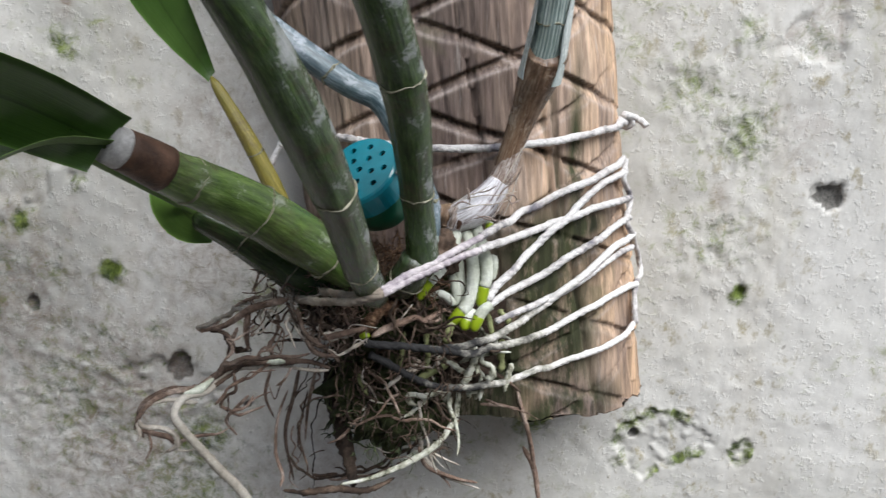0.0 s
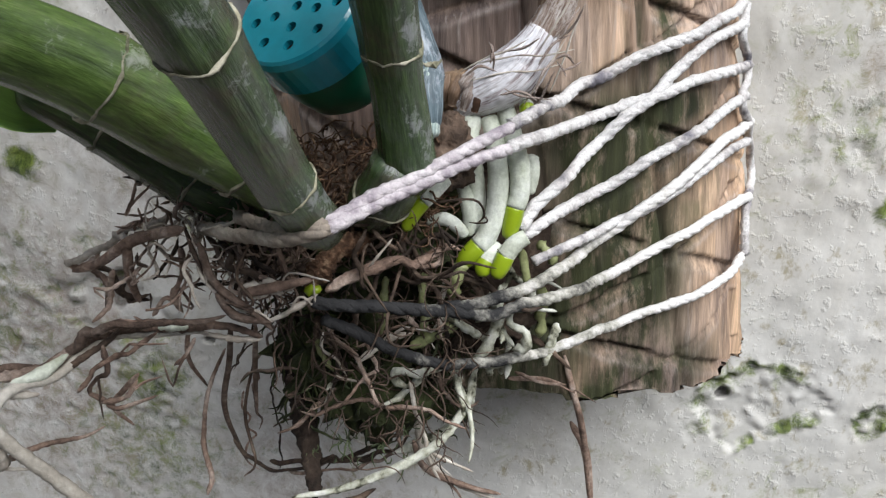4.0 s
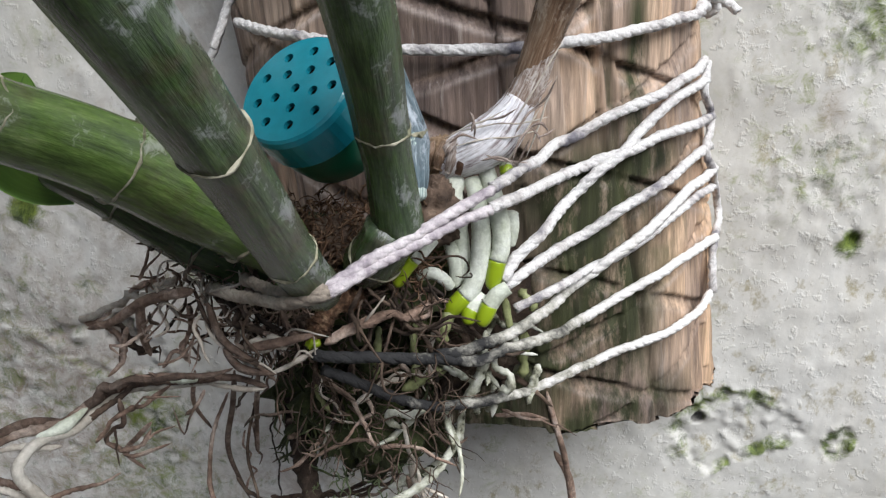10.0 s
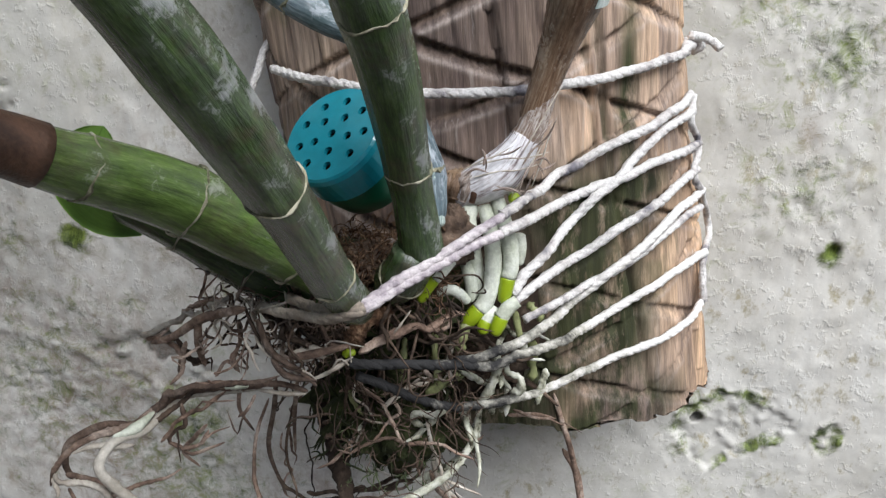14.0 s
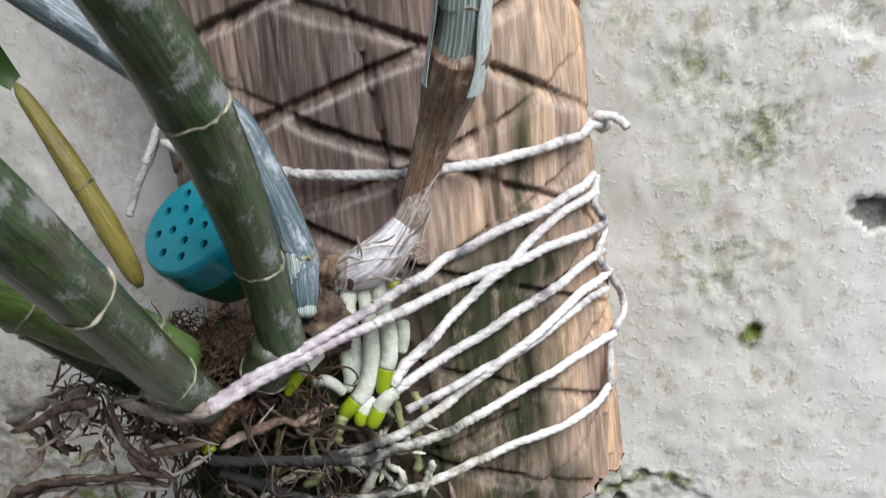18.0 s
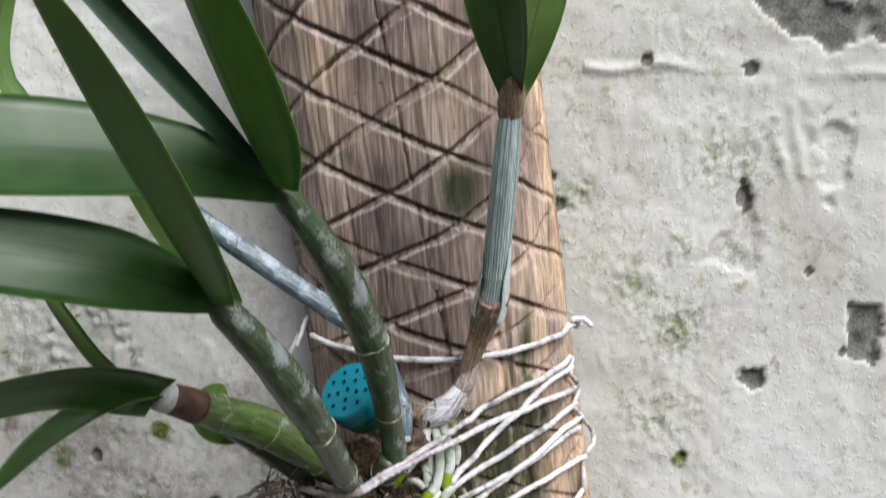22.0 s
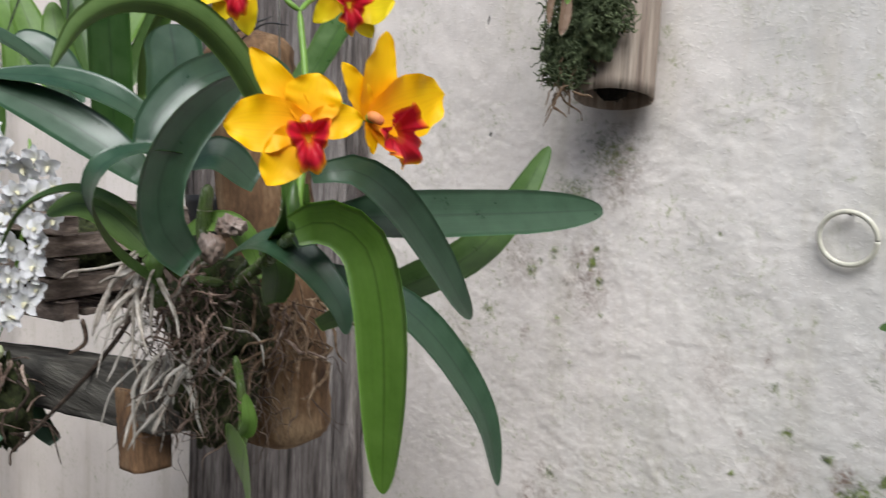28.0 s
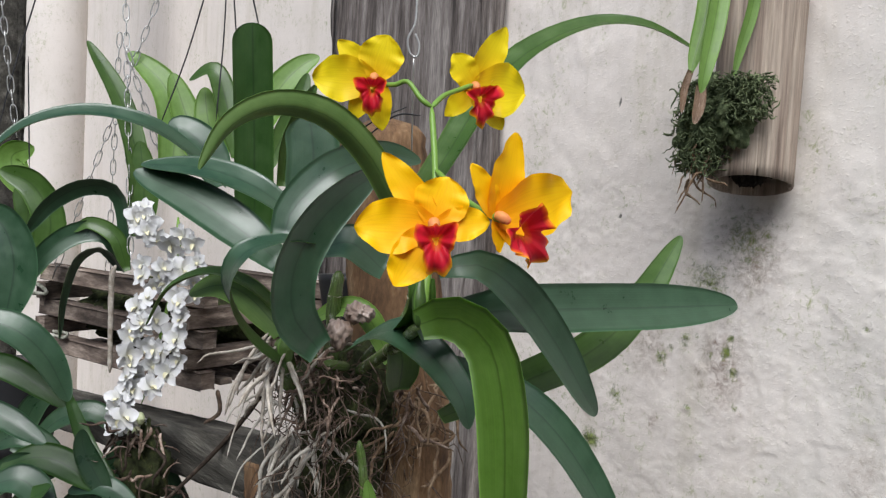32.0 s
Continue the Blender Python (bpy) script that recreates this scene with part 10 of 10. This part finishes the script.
leaf(basket_plant, [(-1.7438, -0.1365, 1.5365), (-1.7254, -0.1094, 1.5732), (-1.7136, -0.0895, 1.6268), (-1.7276, -0.1039, 1.6691)], 0.05, M_LEAF, (0.8180, -0.3922, 0.2588), fold=0.18, base=0.5, under=M_LEAF)
low_plant = thing("low_orchid", (-1.2721, -0.1155, 1.3368), "dark-leaved orchid hanging low at the rail", "orchid")
leaf(low_plant, [(-1.2019, -0.2524, 1.5457), (-1.1744, -0.2175, 1.5374), (-1.1630, -0.1885, 1.5100), (-1.1558, -0.1667, 1.4647)], 0.035, M_LEAF_BLUE, (0.6286, -0.2763, 0.6469), fold=0.18, base=0.5, under=M_LEAF_DEEP)
leaf(low_plant, [(-1.2540, -0.2428, 1.4914), (-1.2289, -0.2105, 1.4880), (-1.2025, -0.1780, 1.4673), (-1.1889, -0.1616, 1.4512)], 0.027, M_LEAF_DEEP, (0.7419, -0.4744, 0.4523), fold=0.18, base=0.5, under=M_LEAF_DEEP)
leaf(low_plant, [(-1.2730, -0.2386, 1.4458), (-1.2465, -0.2054, 1.4305), (-1.2192, -0.1721, 1.4064)], 0.027, M_LEAF_BLUE, (0.7155, -0.3357, 0.5526), fold=0.18, base=0.5, under=M_LEAF_DEEP)
leaf(low_plant, [(-1.2643, -0.1053, 1.3376), (-1.2897, -0.1363, 1.3610), (-1.3097, -0.1619, 1.3655), (-1.3322, -0.1924, 1.3504)], 0.036, M_LEAF_DEEP, (0.5680, -0.3556, 0.6411), fold=0.18, base=0.5, under=M_LEAF_DEEP)
leaf(low_plant, [(-1.3437, -0.1187, 1.4262), (-1.3170, -0.1047, 1.3764), (-1.2770, -0.0889, 1.3380), (-1.2378, -0.0740, 1.3013)], 0.020, M_LEAF_DEEP, (0.8260, -0.0354, 0.4653), fold=0.18, base=0.5, under=M_LEAF_DEEP)
leaf(low_plant, [(-1.2554, -0.0948, 1.3255), (-1.2751, -0.1160, 1.3754), (-1.2790, -0.1190, 1.4009)], 0.027, M_LEAF_DARK, (0.8787, -0.3129, 0.2647), fold=0.18, base=0.5, under=M_LEAF_DEEP)
leaf(low_plant, [(-1.2349, -0.0691, 1.3146), (-1.2604, -0.1001, 1.3380), (-1.2833, -0.1307, 1.3293)], 0.027, M_LEAF_BLUE, (0.4810, -0.2962, 0.7354), fold=0.18, base=0.5, under=M_LEAF_DEEP)
leaf(low_plant, [(-1.2415, -0.1587, 1.3276), (-1.2625, -0.1834, 1.3563), (-1.2842, -0.2124, 1.3480)], 0.036, M_LEAF_BLUE, (0.4810, -0.2962, 0.7354), fold=0.18, base=0.5, under=M_LEAF_DEEP)
leaf(low_plant, [(-1.2712, -0.1975, 1.3247), (-1.2431, -0.1759, 1.3423), (-1.2330, -0.1616, 1.3555)], 0.029, M_LEAF_DEEP, (0.4810, -0.2962, 0.7354), fold=0.18, base=0.5, under=M_LEAF_DEEP)
leaf(low_plant, [(-1.4698, -0.1259, 1.3401), (-1.4497, -0.0970, 1.3718), (-1.4233, -0.0618, 1.3818), (-1.4008, -0.0349, 1.3542)], 0.032, M_LEAF_DARK, (0.4810, -0.2962, 0.7354), fold=0.18, base=0.5, under=M_LEAF_DEEP)
leaf(low_plant, [(-1.5402, -0.1381, 1.3079), (-1.5263, -0.1145, 1.3714), (-1.5094, -0.0903, 1.3964)], 0.036, M_LEAF_DARK, (0.8103, -0.3937, 0.3585), fold=0.18, base=0.5, under=M_LEAF_DEEP)
leaf(low_plant, [(-1.3674, -0.0806, 1.2744), (-1.3541, -0.0588, 1.3255), (-1.3504, -0.0509, 1.3615)], 0.032, M_LEAF_DARK, (0.8709, -0.3143, 0.3644), fold=0.18, base=0.5, under=M_LEAF_DEEP)
leaf(low_plant, [(-1.4508, -0.1829, 1.3446), (-1.4261, -0.1494, 1.3612), (-1.3944, -0.1097, 1.3429)], 0.032, M_LEAF_DARK, (0.6549, -0.4150, 0.5467), fold=0.18, base=0.5, under=M_LEAF_DEEP)
leaf(low_plant, [(-1.3416, 0.0341, 1.2632), (-1.3580, 0.0159, 1.2988), (-1.3654, 0.0095, 1.3353)], 0.027, M_LEAF_DARK, (0.8366, -0.5324, 0.2582), fold=0.18, base=0.5, under=M_LEAF_DEEP)
leaf(low_plant, [(-1.3403, -0.1273, 1.2771), (-1.3219, -0.1008, 1.3060), (-1.2953, -0.0660, 1.3086)], 0.029, M_LEAF_DARK, (0.6549, -0.4150, 0.5467), fold=0.18, base=0.5, under=M_LEAF_DEEP)
leaf(low_plant, [(-1.3414, -0.2073, 1.3171), (-1.3204, -0.1771, 1.3515), (-1.2926, -0.1412, 1.3478)], 0.036, M_LEAF_DARK, (0.6549, -0.4150, 0.5467), fold=0.18, base=0.5, under=M_LEAF_DEEP)
dark_pot = thing("hanging_pot", (-1.6012, -0.1339, 1.3239), "black plastic pot hanging under the leaves", "pot")
part("pot_wall", tube_data([(-1.5963, -0.1302, 1.2921), (-1.6048, -0.1302, 1.4207)], [0.055, 0.075], 30, 10, 0, 0, False), M_BLACK, dark_pot)
low_roots = thing("rail_roots", (-1.2851, -0.0480, 1.3640), "pale bare roots hanging over the rail", "roots")
fibre_mass(low_roots, "root", M_ROOT_GREY, 71, 26, ((-1.3336, -0.0794, 1.3185), (-1.2332, -0.0097, 1.4012)), (0.2842, -0.1739, -0.5822), 0.07, 0.0014, 0.2, 0.5, True)
fibre_mass(low_roots, "root", M_ROOT_DARK, 72, 20, ((-1.3336, -0.0794, 1.3116), (-1.2367, -0.0151, 1.4008)), (0.2842, -0.1739, -0.5822), 0.07, 0.0016, 0.2, 0.5, True)
part("moss_core", lump_data((-1.3109, -0.0347, 1.3343), (0.03, 0.03, 0.05), 73), M_MOSS, low_roots)
part("dead_stem", tube_data([(-1.1286, 0.0520, 1.4952), (-1.1562, 0.0272, 1.4338), (-1.1853, 0.0015, 1.3841), (-1.2091, -0.0336, 1.3365), (-1.2227, -0.0537, 1.3093)], [0.003, 0.0028, 0.002], 8, 24, 0.05), M_ROOT_DARK, low_roots, "dark dry stem")
part("dead_stem", tube_data([(-1.2823, 0.0437, 1.4321), (-1.2788, 0.0458, 1.4040), (-1.2897, 0.0303, 1.3887)], [0.003, 0.0028, 0.002], 8, 24, 0.05), M_ROOT_DARK, low_roots, "dark dry stem")
hose = thing("old_hose", (-1.3948, -0.0564, 1.5852), "pale weathered root hanging beside the basket", "root")
part("stem", tube_data([(-1.3921, -0.0534, 1.5782), (-1.3940, -0.0572, 1.5635), (-1.3910, -0.0577, 1.5131), (-1.3862, -0.0577, 1.4410)], [0.004, 0.0036, 0.003], 8, 24, 0.06), M_ROOT_PALE, hose)

M_BUD = plain("spray_bud", (0.58, 0.64, 0.38), 0.5)
M_CENTRE = plain("blossom_centre", (0.74, 0.70, 0.50), 0.5)
spray = thing("white_orchid_spray", (-1.3207, -0.0200, 1.6513), "hanging spray of small white orchid flowers", "flower spray")
stem = curve_points([(-1.3194, -0.0024, 1.6450), (-1.3051, -0.0053, 1.5864), (-1.3001, -0.0206, 1.5245), (-1.3048, -0.0327, 1.4548), (-1.3119, -0.0472, 1.3953)], 60)
part("spray_stem", tube_data(stem[::6], [0.003, 0.0015], 8, 24), M_STALK, spray)
sr, su, sf = np.array((0.6061, 0.7932, 0.0589)), np.array((-0.0779, -0.0146, 0.9969)), np.array((0.7915, -0.6088, 0.0529))
kinds = []
rng = np.random.RandomState(8)
for k in range(4):
    tilt = rng.randn(2) * 0.3
    F = sf + sr * tilt[0] + su * tilt[1]
    F /= np.linalg.norm(F)
    bits = []
    for j in range(5):
        a = radians(90 + 72 * j + rng.randn() * 8)
        w = sr * math.cos(a) + su * math.sin(a)
        bits.append(petal_data((0, 0, 0), w + F * 0.25, F, 0.0165, 0.0150 if j in (1, 4) else 0.0105, 0.12, 0.07, 1.2, 0.10, k * 9 + j, 8, 7))
    bits.append(petal_data((0, 0, 0), F - su * 0.5, su + F * 0.4, 0.009, 0.006, 0.2, 0.05, 1, 0.4, k, 6, 5))
    v, f, uv = join_data(bits)
    last = len(bits[-1][1])
    me = bpy.data.meshes.new("blossom")
    me.from_pydata(v.tolist(), [], f)
    me.uv_layers.new(name="UVMap").data.foreach_set("uv", np.array(uv, float).ravel())
    me.materials.append(M_WHITE_PETAL)
    me.materials.append(M_CENTRE)
    me.polygons.foreach_set("material_index", [0] * (len(f) - last) + [1] * last)
    me.polygons.foreach_set("use_smooth", [True] * len(me.polygons))
    kinds.append(me)
for k in range(66):
    s = stem[min(59, int((k + rng.rand()) / 66 * 60))]
    a = rng.rand() * 6.28
    wide = 0.044 - 0.020 * k / 66
    ob = new("blossom", kinds[k % 4])
    ob.parent = spray
    ob.location = Vector(s + sr * wide * math.cos(a) + su * 0.006 * rng.randn() + sf * (0.012 + 0.02 * rng.rand() + 0.014 * math.sin(a))) - spray.location
    ob.rotation_euler = (rng.randn() * 0.28, rng.randn() * 0.28, rng.randn() * 0.35)
    ob.scale = (0.75 + 0.4 * rng.rand(),) * 3


for k, (r, z) in enumerate(((0.0, 0.0), (-0.016, 0.012), (0.010, 0.018))):
    at = stem[-1] + sr * r - su * (0.012 - z) + sf * 0.012
    part("bud", tube_data([at + su * 0.007, at, at - su * 0.009], [0.003, 0.0058, 0.0025], 12, 14), M_BUD, spray, "greenish-white bud")


hollow = thing("hollow_log", (-0.8320, 0.4700, 1.7220), "bleached hollow log section hung on the wall", "plant mount")
axis = np.array((0.004, 0.0, 1.0))
seg = 120
ang = np.linspace(0, 2 * np.pi, seg, endpoint=False)
rng = np.random.RandomState(5)
wob = 1 + 0.02 * np.sin(3 * ang + 1) + 0.006 * rng.randn(seg) - 0.09 * np.exp(-(np.sin(4.5 * ang + 0.6) / 0.13) ** 2)
v, f = [], []
zs = np.linspace(0, 0.45, 30)
for r0 in (0.046, 0.042):
    for h in zs:
        v.append(np.stack([-0.832 + 0.004 * h + r0 * wob * np.cos(ang), 0.47 + r0 * wob * np.sin(ang), 1.722 + h + np.exp(-h / 0.1) * 0.010 * (0.53 * np.cos(ang) - 0.85 * np.sin(ang))], 1))
n = len(zs)
for w in (0, 1):
    for i in range(n - 1):
        for j in range(seg):
            q = [(w * n + i) * seg + j, (w * n + i) * seg + (j + 1) % seg, (w * n + i + 1) * seg + (j + 1) % seg, (w * n + i + 1) * seg + j]
            f.append(tuple(q if w == 0 else q[::-1]))
f += [(j, n * seg + j, n * seg + (j + 1) % seg, (j + 1) % seg) for j in range(seg)]
part("log_tube", (np.vstack(v), f, []), M_LOG, hollow)
# dark plug that imitates the shade inside the log
part("hollow_shade_plug", lump_data((-0.832, 0.470, 1.80), (0.041, 0.041, 0.076), 84, 0.02), M_HOLE_SHADE, hollow, "dark plug for the shaded inside of the log")
part("moss_pad", lump_data((-0.840, 0.412, 1.795), (0.036, 0.020, 0.034), 81, 0.4), M_MOSS_LOG, hollow, "clump of dark green moss")
fibre_mass(hollow, "moss_thread", M_MOSS_LOG, 82, 1300, ((-0.880, 0.385, 1.735), (-0.830, 0.435, 1.832)), (0.0, -0.5, -0.2), 0.016, 0.0010, 0.15, 0.7, False, None, "feathery grey-green moss")
fibre_mass(hollow, "moss_thread", M_MOSS_LOG, 85, 900, ((-0.840, 0.390, 1.790), (-0.782, 0.430, 1.836)), (0.2, -0.5, -0.1), 0.014, 0.0010, 0.15, 0.7, False, None, "feathery grey-green moss")
part("moss_pad", lump_data((-0.858, 0.415, 1.772), (0.024, 0.018, 0.032), 86, 0.4), M_MOSS_LOG, hollow, "clump of dark green moss")
fibre_mass(hollow, "moss_root", M_FIBRE, 83, 12, ((-0.87, 0.385, 1.72), (-0.83, 0.42, 1.77)), (-0.1, -0.2, -1.0), 0.06, 0.0012, 0.25, 0.35, True)

log_plant = thing("log_orchid", (-0.8216, 0.3584, 1.9412), "strap-leaved plant with brown leaf tips on the log", "orchid")
leaf(log_plant, [(-0.8218, 0.3592, 1.9528), (-0.8152, 0.3461, 1.8922), (-0.8146, 0.3356, 1.8565), (-0.8137, 0.3260, 1.8268)], 0.02, M_LEAF_BRIGHT, (0.5228, -0.7873, 0.1296), fold=0.3, base=0.8)
leaf(log_plant, [(-0.8075, 0.3612, 1.9506), (-0.7967, 0.3360, 1.8769), (-0.7927, 0.3207, 1.8299), (-0.7934, 0.3176, 1.8048)], 0.022, M_LEAF_BRIGHT, (0.8258, -0.3908, 0.1591), fold=0.3, base=0.8)
leaf(log_plant, [(-0.8088, 0.4264, 1.9649), (-0.8114, 0.4178, 1.9045), (-0.8156, 0.4089, 1.8649), (-0.8177, 0.4036, 1.8346)], 0.014, M_LEAF_BRIGHT, (0.8258, -0.3908, 0.1591), fold=0.3, base=0.8)
leaf(log_plant, [(-0.8383, 0.4202, 1.9570), (-0.8486, 0.4025, 1.9068), (-0.8416, 0.3912, 1.8619)], 0.012, M_SHEATH_BR, (0.8258, -0.3908, 0.1591), fold=0.3, base=0.8)
leaf(log_plant, [(-0.8139, 0.3259, 1.8296), (-0.8165, 0.3208, 1.8094), (-0.8161, 0.3193, 1.7867)], 0.008, M_SHEATH_BR, (0.8258, -0.3908, 0.1591), fold=0.3, base=0.8)
leaf(log_plant, [(-0.7941, 0.3174, 1.8130), (-0.7939, 0.3160, 1.7936), (-0.7951, 0.3127, 1.7740)], 0.013, M_SHEATH_BR, (0.8258, -0.3908, 0.1591), fold=0.3, base=0.8)
